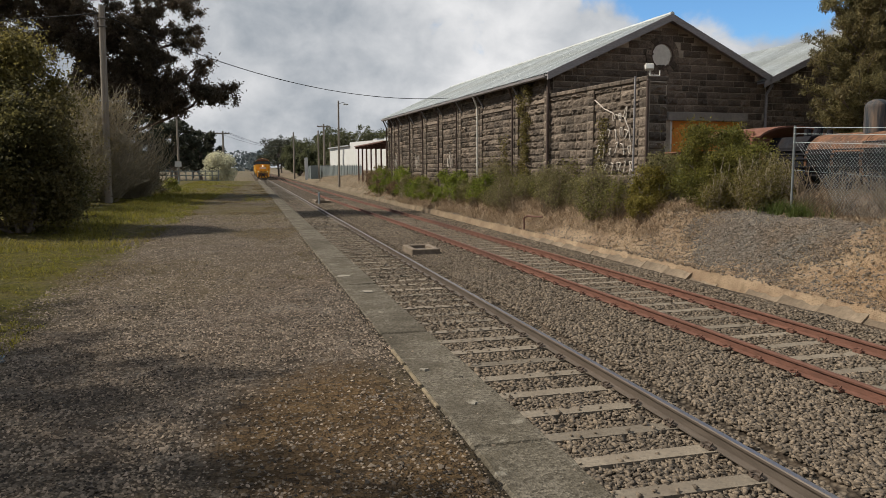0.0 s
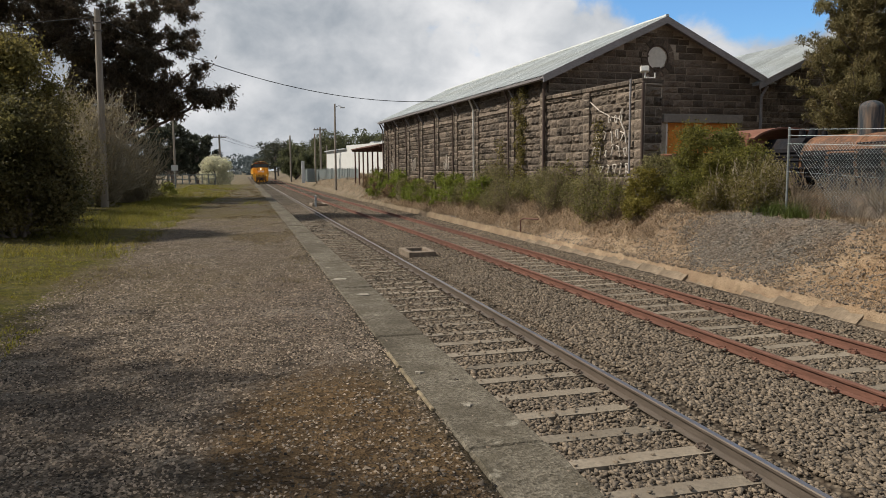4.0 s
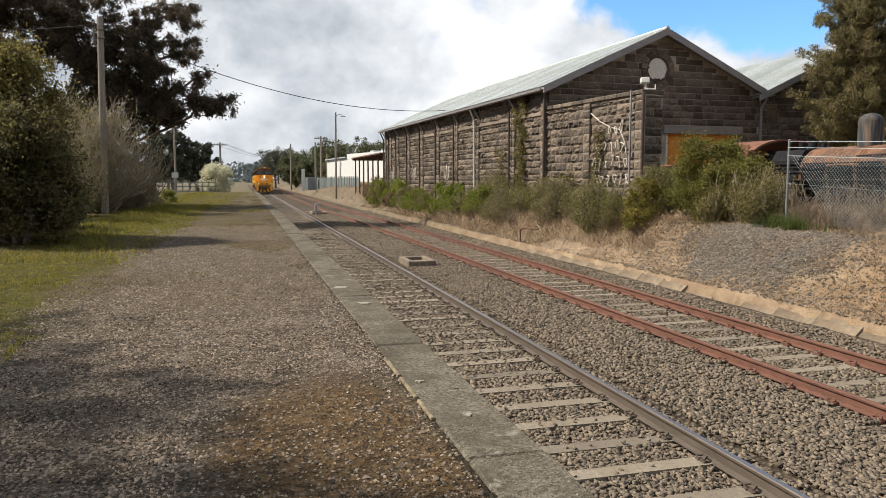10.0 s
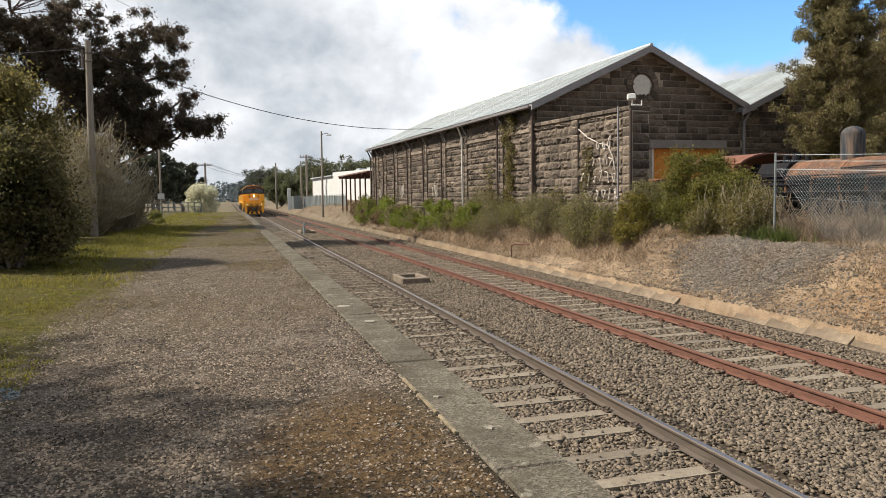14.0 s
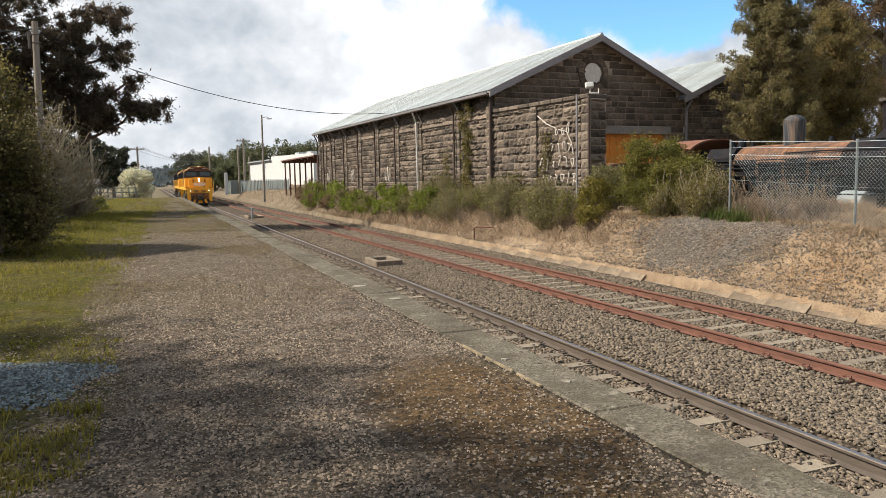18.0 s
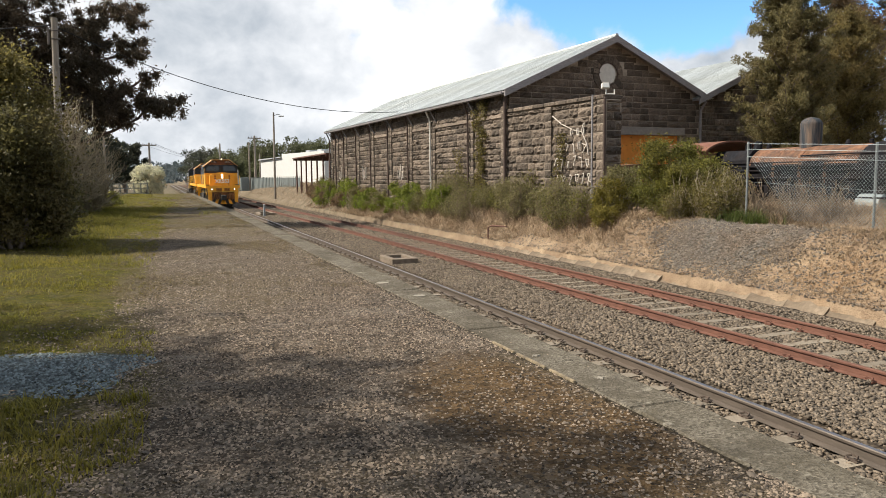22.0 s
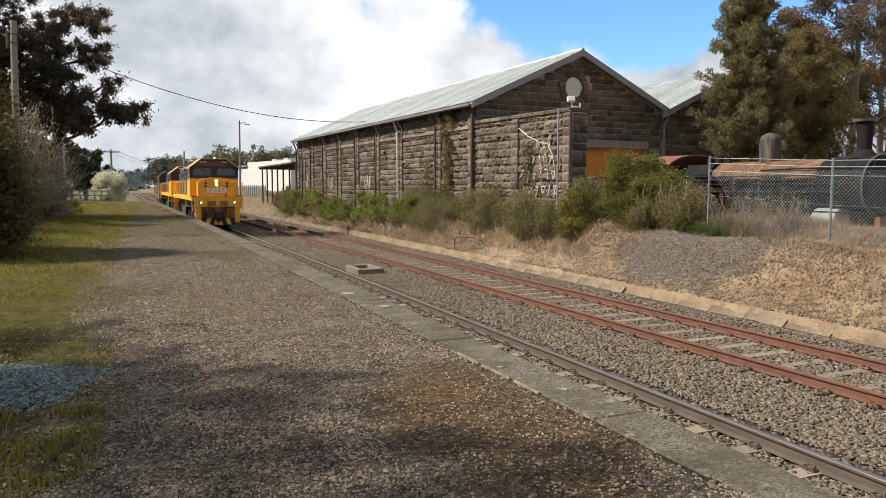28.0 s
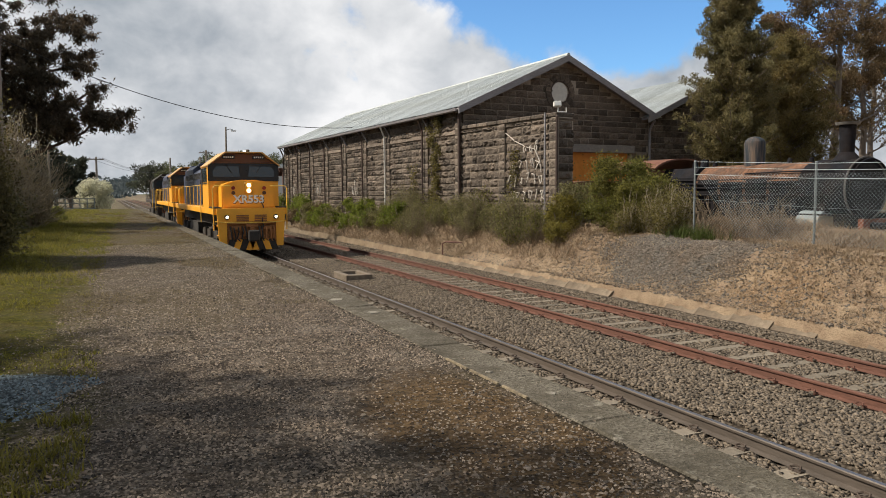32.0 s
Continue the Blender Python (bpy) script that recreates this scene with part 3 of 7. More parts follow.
def build_tracks():
    steel = mat("running_rail_steel", (0.115, 0.095, 0.08), 0.55, 0.3, grain=0.2, size=14, stain=0.5, tint=(0.13, 0.095, 0.07), stretch=(1, 0.2, 1), bump=0.2)
    shine = mat("polished_rail_head", (0.235, 0.225, 0.235), 0.38, 0.85, grain=0.1, size=10, stain=0.1, bump=0.05, stretch=(1, 0.1, 1))
    rust = mat("rusty_rail", (0.136, 0.062, 0.043), 0.85, 0.1, grain=0.25, size=18, stain=0.6, tint=(0.075, 0.040, 0.032), bump=0.3, stretch=(1, 0.3, 1))
    conc = mat("sleeper_concrete", (0.190, 0.160, 0.124), 0.92, grain=0.35, size=14, stain=0.75, stain_size=3.5, tint=(0.145, 0.115, 0.085), rand=0.28, bump=0.4)
    clipm = mat("clip_iron", (0.10, 0.075, 0.06), 0.8, 0.3, stain=0.4)
    rng_ = random.Random(8)
    bm = bmesh.new()
    prism(bm, [(-1.3, -0.31), (1.3, -0.31), (1.3, -0.175), (0.95, -0.15), (-0.95, -0.15), (-1.3, -0.175)], -0.115, 0.115)
    for v in bm.verts:
        if v.co.z > -0.2:
            v.co.y *= 0.86
    sleeper = bpy.data.meshes.new("sleeper")
    bm.to_mesh(sleeper)
    bm.free()
    sleeper.materials.append(conc)
    for cx, kind in TRACKS:
        main = kind == "main"
        tr = thing("railway_track", "broad-gauge main track with polished rail heads on concrete sleepers" if main else "siding track with red-rusted rails on pale concrete sleepers", "railway track", "railway tracks", pose(cx, 0, 0))
        for side in (-1, 1):
            bm = bmesh.new()
            ys = [RAIL_Y0, RAIL_Y1] if main else [RAIL_Y0] + [22 + 4 * j for j in range(11)] + [RAIL_Y1]
            rings = [[bm.verts.new((side * 0.835 + u + (0 if main else siding_shift(y)), y, w)) for u, w in rail_outline()] for y in ys]
            m = len(rings[0])
            fs = [bm.faces.new((a[i], a[(i + 1) % m], b[(i + 1) % m], b[i])) for a, b in zip(rings, rings[1:]) for i in range(m)]
            fs += [bm.faces.new(rings[0][::-1]), bm.faces.new(rings[-1])]
            bmesh.ops.recalc_face_normals(bm, faces=fs)
            bm.normal_update()
            for f_ in bm.faces:
                if f_.normal.z > 0.7 and f_.calc_center_median().z > -0.02:
                    f_.material_index = 1
            part("rail", bm, [steel, shine] if main else [rust, rust], tr)
        # fastenings at each sleeper
        verts, faces = [], []
        n0, n1 = int(RAIL_Y0 / SLEEP), int(190 / SLEEP)
        for i in range(n0, n1):
            y = i * SLEEP + (0.57 if main else 0.39) + rng_.uniform(-0.02, 0.02)
            if i < n0 + 290:
                share("sleeper", sleeper, pose(rng_.uniform(-0.02, 0.02) + (0 if main else siding_shift(y)), y, (0.0 if main else -0.012) + rng_.uniform(-0.008, 0.004), 0, 0, rng_.uniform(-0.5, 0.5)), tr)
            if 1 < y < 32:
                for side in (-1, 1):
                    for off in (-0.115, 0.115):
                        x = side * 0.835 + off + (0 if main else siding_shift(y))
                        bm = bmesh.new()
                        pts = [(x - 0.02, y - 0.06, -0.115), (x + 0.03, y - 0.03, -0.10), (x + 0.03, y + 0.03, -0.10), (x - 0.02, y + 0.06, -0.115), (x - 0.03, y + 0.01, -0.14)]
                        path_rod(bm, pts, 0.013, 5)
                        box(bm, x - 0.03, y - 0.07, -0.16, x + 0.03, y + 0.07, -0.135)
                        base = len(verts)
                        bm.verts.index_update()
                        verts += [tuple(v.co) for v in bm.verts]
                        faces += [tuple(base + v.index for v in f_.verts) for f_ in bm.faces]
                        bm.free()
        raw("fastening_set", verts, faces, clipm if main else rust, tr, "iron rail clips")["kind"] = "stuff"


def chip_shapes(count, seed, size):
    """Angular crushed stones of six uneven faces, as plain lists."""
    out, r = [], random.Random(seed)
    for n in range(count):
        sx, sy, sz = r.uniform(1.1, 1.9), r.uniform(0.7, 1.15), r.uniform(0.32, 0.58)
        v = [(size * sx * a * r.uniform(0.45, 1.2), size * sy * b * r.uniform(0.45, 1.2), size * sz * c * r.uniform(0.5, 1.2)) for c in (-1, 1) for b in (-1, 1) for a in (-1, 1)]
        quads = ((4, 5, 7, 6), (0, 1, 5, 4), (2, 6, 7, 3), (0, 4, 6, 2), (1, 3, 7, 5))
        out.append((v, [t for q in quads for t in ((q[0], q[1], q[2]), (q[0], q[2], q[3]))]))
    return out


def scatter_mesh(name, shapes, spots, material, parent=None, smooth=False):
    """Many turned copies of small shapes, as one mesh. spots: x, y, z, scale."""
    r = np.random.RandomState(len(spots))
    sp = np.array(spots, float)
    n = len(sp)
    which = r.randint(0, len(shapes), n)
    a, b, c = r.uniform(0, 6.3, n), r.uniform(-0.5, 0.5, n), r.uniform(-0.5, 0.5, n)
    ca, sa, cb, sb, cc, sc = np.cos(a), np.sin(a), np.cos(b), np.sin(b), np.cos(c), np.sin(c)
    rot = np.stack([ca * cc, ca * sc * sb - sa * cb, ca * sc * cb + sa * sb, sa * cc, sa * sc * sb + ca * cb, sa * sc * cb - ca * sb, -sc, cc * sb, cc * cb], 1).reshape(n, 3, 3)
    vs, fs, base = [], [], 0
    for k, (v, f_) in enumerate(shapes):
        pick = np.where(which == k)[0]
        m = len(pick)
        if not m:
            continue
        v = np.array(v)
        vs.append((np.einsum("nij,vj->nvi", rot[pick], v) * sp[pick, 3][:, None, None] + sp[pick, None, :3]).reshape(-1, 3))
        fs.append((np.array(f_)[None] + (np.arange(m) * len(v))[:, None, None] + base).reshape(-1, 3))
        base += m * len(v)
    ob = new(name, tri_mesh(name, np.concatenate(vs), np.concatenate(fs), material))
    if parent is not None:
        ob.parent = parent
    return ob


def tri_mesh(name, v, f, material):
    me = bpy.data.meshes.new(name)
    me.vertices.add(len(v))
    me.vertices.foreach_set("co", np.asarray(v, np.float32).ravel())
    me.loops.add(f.size)
    me.loops.foreach_set("vertex_index", f.ravel().astype(np.int32))
    me.polygons.add(len(f))
    me.polygons.foreach_set("loop_start", (np.arange(len(f)) * 3).astype(np.int32))
    me.update(calc_edges=True)
    me.materials.append(material)
    return me


def ballast_z(x, y):
    """Top of the ballast between platform and kerb."""
    z = -0.195
    for cx, _ in TRACKS:
        if abs(x - cx) < 1.2:
            z = -0.172
    if 1.3 < x < 2.9:
        z = -0.12
    if x > 5.4:
        z += 0.09 * smooth01((x - 5.4) / 0.6)
    return z


def build_ballast():
    ma, nt, b, pos = start_mat("ballast_stone")
    noisy, rng, mixc, mth, cells, bump = node_tools(nt, pos)
    chip = nt.nodes.new("ShaderNodeSeparateColor")
    nt.links.new(cells(17), chip.inputs[0])
    col = mixc(rng(chip.outputs[0], 0, 1), (0.035, 0.028, 0.022), (0.17, 0.14, 0.108))
    # crevices between stones darkened in the colour, in place of their shade
    col = mixc(rng(cells(17, "Distance"), 0.3, 0.8, 0.0, 0.9), col, (0.022, 0.017, 0.013))
    col = mixc(rng(noisy(0.5, 5), 0.4, 0.7, 0.0, 0.35), col, (0.15, 0.105, 0.072))
    nt.links.new(col, b.inputs["Base Color"])
    nt.links.new(bump(cells(17, "Distance"), 0.9, 0.05), b.inputs["Normal"])
    xs = graded([(-1.72, 6.4, 0.18)])
    ys = graded([(-14, 2, 1.5), (2, 40, 0.3), (40, 340, 10)])
    verts = [(x, y, ballast_z(x, y) - 0.015 + 0.02 * noise.noise((x * 2, y * 2, 0))) for y in ys for x in xs]
    w = len(xs)
    faces = [(j * w + i, j * w + i + 1, (j + 1) * w + i + 1, (j + 1) * w + i) for j in range(len(ys) - 1) for i in range(w - 1)]
    bed = raw("ballast_bed", verts, faces, ma, smooth=True)
    tagged(bed, "grey crushed-stone ballast under the tracks", "ballast", kind="structure")
    # loose stones, nearest stretch
    loose = mat("ballast_chip", (0.150, 0.118, 0.087), 0.95, grain=0.4, size=40, stain=0.5, stain_size=1.2, tint=(0.112, 0.091, 0.071), rand=0.45, island=True, bump=0.3)
    rng_ = random.Random(21)
    spots = []
    while len(spots) < 150000:
        y = 2.5 + (27.5 * rng_.random() ** 1.6 if len(spots) < 125000 else 27.5 + 30 * rng_.random())
        x = rng_.uniform(-1.55, 6.2)
        xs_ = x - siding_shift(y)
        onsleep = (abs(x) < 1.25 and abs(y - 0.57 - round((y - 0.57) / SLEEP) * SLEEP) < 0.088) or (abs(xs_ - 3.84) < 1.25 and abs(y - 0.39 - round((y - 0.39) / SLEEP) * SLEEP) < 0.088)
        rails = any(abs(u - s * 0.835) < 0.08 for u in (x, xs_ - 3.84) for s in (-1, 1))
        ends = abs(abs(x) - 1.12) < 0.16 or abs(abs(xs_ - 3.84) - 1.12) < 0.16
        if rails or (onsleep and rng_.random() < (0.25 if ends else 0.97 - 0.22 * smooth01((y - 8) / 8) * (abs(x) < 1.3))):
            continue
        spots.append((x, y, (-0.135 if onsleep else ballast_z(x, y)) + rng_.uniform(-0.014, 0.010), rng_.uniform(0.65, 1.3) * (1.0 if y < 28 else 1.5)))
    st = scatter_mesh("ballast_stones", chip_shapes(12, 3, 0.0180), spots, loose)
    tagged(st, "loose grey and brown crushed stones between the sleepers", "ballast", kind="stuff")


def build_kerb():
    """Sloping concrete slabs at the foot of the bank, each a piece."""
    base = thing("retaining_kerb", "row of sloping weathered concrete slabs at the foot of the bank", "kerb", kind="structure")
    conc = mat("kerb_concrete", (0.190, 0.147, 0.105), 0.93, grain=0.4, size=9, stain=0.9, stain_size=1.1, tint=(0.105, 0.078, 0.054), rand=0.14, bump=0.9, bump_size=26)
    rng_ = random.Random(4)
    shapes = []
    for n in range(6):
        bm = bmesh.new()
        prism(bm, [(0, -0.34), (0.30, -0.34), (0.62, 0.19), (0.53, 0.21), (0.02, -0.24)], 0.003, 0.999)
        bmesh.ops.subdivide_edges(bm, edges=[e for e in bm.edges if abs(e.verts[0].co.y - e.verts[1].co.y) > 0.5], cuts=7)
        for v in bm.verts:
            if v.co.z > 0.1:
                v.co.z -= 0.06 * abs(noise.noise((v.co.y * 6 + n * 4, n, 2)))
            v.co.x += 0.025 * noise.noise((v.co.y * 3 + n * 3, v.co.z * 4, n))
            v.co.z += 0.03 * noise.noise((v.co.y * 4 + n * 5, v.co.x * 3, n + 9))
        me = bpy.data.meshes.new("kerb_slab")
        bm.to_mesh(me)
        bm.free()
        me.materials.append(conc)
        shapes.append(me)
    for i in range(-6, 66):
        share("kerb_slab", shapes[rng_.randrange(6)], pose(5.62 + kerb_shift(i) + 0.03 * math.sin(i * 0.7) + rng_.uniform(-0.02, 0.02), i * 1.0, -0.18 - 0.13 * max(0.0, min(1.0, (i - 20) / 9)) - 0.20 * max(0.0, noise.noise((i * 0.33, 2.0, 5.0))) + rng_.uniform(-0.02, 0.02), rng_.uniform(-0.8, 0.8), rng_.uniform(-1.6, 1.2), rng_.uniform(-0.6, 0.6)), base)


def build_bank_stones():
    """Coarse stones spread on the bank, and a few strays along it."""
    grey = mat("bank_stone", (0.118, 0.103, 0.088), 0.95, grain=0.4, size=40, stain=0.6, stain_size=1.2, tint=(0.115, 0.080, 0.054), rand=0.5, island=True, bump=0)
    r = random.Random(33)
    spots = []
    while len(spots) < 15500:
        x, y = r.uniform(6.65, 9.4), r.uniform(9.6, 18.2)
        if ((x - 8.0) / 1.1) ** 2 + ((y - 14.2) / 2.4) ** 2 + 1.0 * noise.noise((x * 1.5, y * 1.0, 4)) < 0.35 + 1.0 * r.random() or r.random() < 0.05:
            spots.append((x, y, ground_z(x, y) + r.uniform(-0.006, 0.012), r.uniform(0.7, 1.5)))
    for k in range(17000):
        x, y = 6.6 + 2.2 * r.random() ** 1.2, 5 + 38 * r.random() ** 1.3
        spots.append((x, y, ground_z(x, y) + r.uniform(-0.01, 0.008), r.uniform(0.4, 1.3)))
    tagged(scatter_mesh("bank_stones", chip_shapes(9, 13, 0.020), spots, grey), "coarse grey stones spread over the bank", "gravel", kind="stuff")


build_ground()
build_platform()

# ---- goods shed ----
SHED = pose(8.6, 27.9, 0, 0, 0, 2.6)
SW, SL, EAVE, APEX, BASE = 10.2, 28.6, 6.32, 8.64, 0.9   # width, length, heights


def shed_mats():
    s = {}
    s["stone"] = mat("bluestone", (0.135, 0.106, 0.083), 0.94, grain=0.6, size=11, stain=0.6, stain_size=1.6, tint=(0.050, 0.040, 0.033), rand=0.5, bump=0.8, bump_size=22)
    s["joined"] = mat("bluestone_rest", (0.135, 0.106, 0.083), 0.94, grain=0.6, size=11, stain=0.6, stain_size=1.6, tint=(0.050, 0.040, 0.033), rand=0.5, island=True, bump=0.8, bump_size=22)
    s["mortar"] = mat("lime_mortar", (0.38, 0.325, 0.265), 0.95, grain=0.25, size=10, stain=0.7, stain_size=1.0, tint=(0.14, 0.115, 0.09))
    s["roof"] = mat("galvanised_roof", (0.47, 0.50, 0.505), 0.48, 0.35, grain=0.12, size=3, stain=0.55, stain_size=0.5, tint=(0.33, 0.33, 0.28), rand=0.17, stretch=(1, 1, 1), bump=0.1)
    s["trim"] = mat("grey_timber_trim", (0.27, 0.255, 0.265), 0.8, grain=0.2, size=6, stain=0.4, stretch=(1, 1, 4))
    s["pipe"] = mat("brown_downpipe", (0.075, 0.05, 0.04), 0.7, grain=0.2, stain=0.4)
    s["white"] = mat("weathered_white_paint", (0.62, 0.60, 0.56), 0.7, grain=0.1, stain=0.3, tint=(0.4, 0.36, 0.3))
    s["orange"] = mat("orange_door_paint", (0.62, 0.22, 0.03), 0.6, grain=0.1, size=4, stain=0.3, stain_size=1.2, tint=(0.52, 0.15, 0.03))
    s["beam"] = mat("grey_lintel", (0.23, 0.21, 0.19), 0.9, grain=0.2, stain=0.4)
    s["paint"] = mat("white_scrawl_paint", (0.62, 0.56, 0.50), 0.8, grain=0.1, stain=0.5, stain_size=5, tint=(0.3, 0.27, 0.25))
    return s


STONES = []


def stone_meshes(material):
    """Unit rock-faced blocks: width 1 along x, height 1 along z, face towards -y."""
    rng_ = random.Random(31)
    for n in range(8):
        nx, nz = 5, 4
        verts, faces = [], []
        for j in range(nz + 1):
            for i in range(nx + 1):
                u, w = i / nx, j / nz
                edge = min(u, 1 - u) < 0.01 or min(w, 1 - w) < 0.01
                d = 0.0 if edge else -(0.12 + 0.88 * rng_.random())
                verts.append((u + (0 if edge else rng_.uniform(-0.05, 0.05)), d, w + (0 if edge else rng_.uniform(-0.06, 0.06))))
        w_ = nx + 1
        faces += [(j * w_ + i, j * w_ + i + 1, (j + 1) * w_ + i + 1, (j + 1) * w_ + i) for j in range(nz) for i in range(nx)]
        # sides back into the wall
        ring = [i for i in range(w_)] + [j * w_ + nx for j in range(1, nz + 1)] + [nz * w_ + i for i in range(nx - 1, -1, -1)] + [j * w_ for j in range(nz - 1, 0, -1)]
        base = len(verts)
        verts += [(verts[k][0], 1.0, verts[k][2]) for k in ring]
        faces += [(ring[k], base + k, base + (k + 1) % len(ring), ring[(k + 1) % len(ring)]) for k in range(len(ring))]
        me = bpy.data.meshes.new("stone")
        me.from_pydata(verts, [], faces)
        me.materials.append(material)
        STONES.append(me)


def lay_stones(parent, frame_, length, z0, top, near, seed, mats, course=0.285, holes=(), limit=300, proud=(0.05, 0.125), g=0.010):
    """Courses of stone on a wall face: frame_ takes x along the wall and -y out of it. top(x): height there. near: those with x inside it become pieces of their own."""
    rng_ = random.Random(seed)
    if not STONES:
        stone_meshes(mats["stone"])
    verts, faces, made, base = [], [], 0, 0
    z = z0
    while z < 9:
        h = course * rng_.uniform(0.86, 1.14)
        x = -rng_.uniform(0, 0.3)
        while x < length:
            w = rng_.choice((0.34, 0.52, 0.5, 0.58, 0.66, 0.8)) * rng_.uniform(0.9, 1.1)
            a, b = max(0.0, x), min(length, x + w)
            x += w
            if b - a < 0.12:
                continue
            cap = min(top(a), top(b))
            if z + 0.1 > cap or any(a < hx1 and b > hx0 and z + h > hz0 and z < hz1 for hx0, hz0, hx1, hz1 in holes):
                continue
            hh = min(h, cap - z)
            d = rng_.uniform(*proud)
            m = frame_ @ Matrix.Translation((a + g, -0.012, z + g)) @ Matrix.Diagonal((b - a - 2 * g, d, hh - 2 * g, 1))
            me = STONES[rng_.randrange(8)]
            if near[0] <= (a + b) / 2 <= near[1] and made < limit and z > 1.7:
                share("stone", me, m, parent)
                made += 1
            else:
                verts += [tuple(m @ v.co) for v in me.vertices]
                faces += [tuple(base + k for k in p.vertices) for p in me.polygons]
                base = len(verts)
        z += h
    if verts:
        raw("stonework", verts, faces, mats["joined"], parent)["kind"] = "stuff"


def pier_of_blocks(parent, frame_, width, z0, z1, mats, seed):
    """A shallow pier of single blocks, one over the other."""
    r = random.Random(seed)
    bm = bmesh.new()
    box(bm, 0.03, 0.0, z0 - 0.3, width - 0.03, 0.10, z1)
    bmesh.ops.transform(bm, matrix=frame_, verts=bm.verts)
    part("pier_core", bm, mats["mortar"], parent)
    z = z0
    while z < z1 - 0.1:
        h = min(r.uniform(0.27, 0.36), z1 - z)
        m = frame_ @ Matrix.Translation((0, 0.0, z + 0.008)) @ Matrix.Diagonal((width, r.uniform(0.03, 0.06), h - 0.016, 1))
        share("pier_block", STONES[r.randrange(8)], m, parent)
        z += h


def flat(x0, z0, x1, z1, w):
    """A bar outline between two points of a wall face."""
    d = Vector((x1 - x0, z1 - z0)).normalized()
    n = Vector((-d.y, d.x)) * w / 2
    return [(x0 + n.x, z0 + n.y), (x1 + n.x, z1 + n.y), (x1 - n.x, z1 - n.y), (x0 - n.x, z0 - n.y)]


def scrawl(parent, frame_, strokes, w, s):
    bm = bmesh.new()
    for pts in strokes:
        for (x0, z0), (x1, z1) in zip(pts, pts[1:]):
            vs = [bm.verts.new(frame_ @ Vector((u, -0.088, v))) for u, v in flat(x0, z0, x1, z1, w)]
            vs2 = [bm.verts.new(frame_ @ Vector((u, -0.045, v))) for u, v in flat(x0, z0, x1, z1, w)]
            bm.faces.new(vs), bm.faces.new(vs2[::-1])
            for k in range(4):
                bm.faces.new((vs[k], vs2[k], vs2[(k + 1) % 4], vs[(k + 1) % 4]))
    part("graffiti", bm, s["paint"], parent, "white painted scrawl")


PIERS = (0.35, 3.55, 8.1, 11.4, 14.8, 18.2, 21.4, 24.4, 26.6, 28.2)


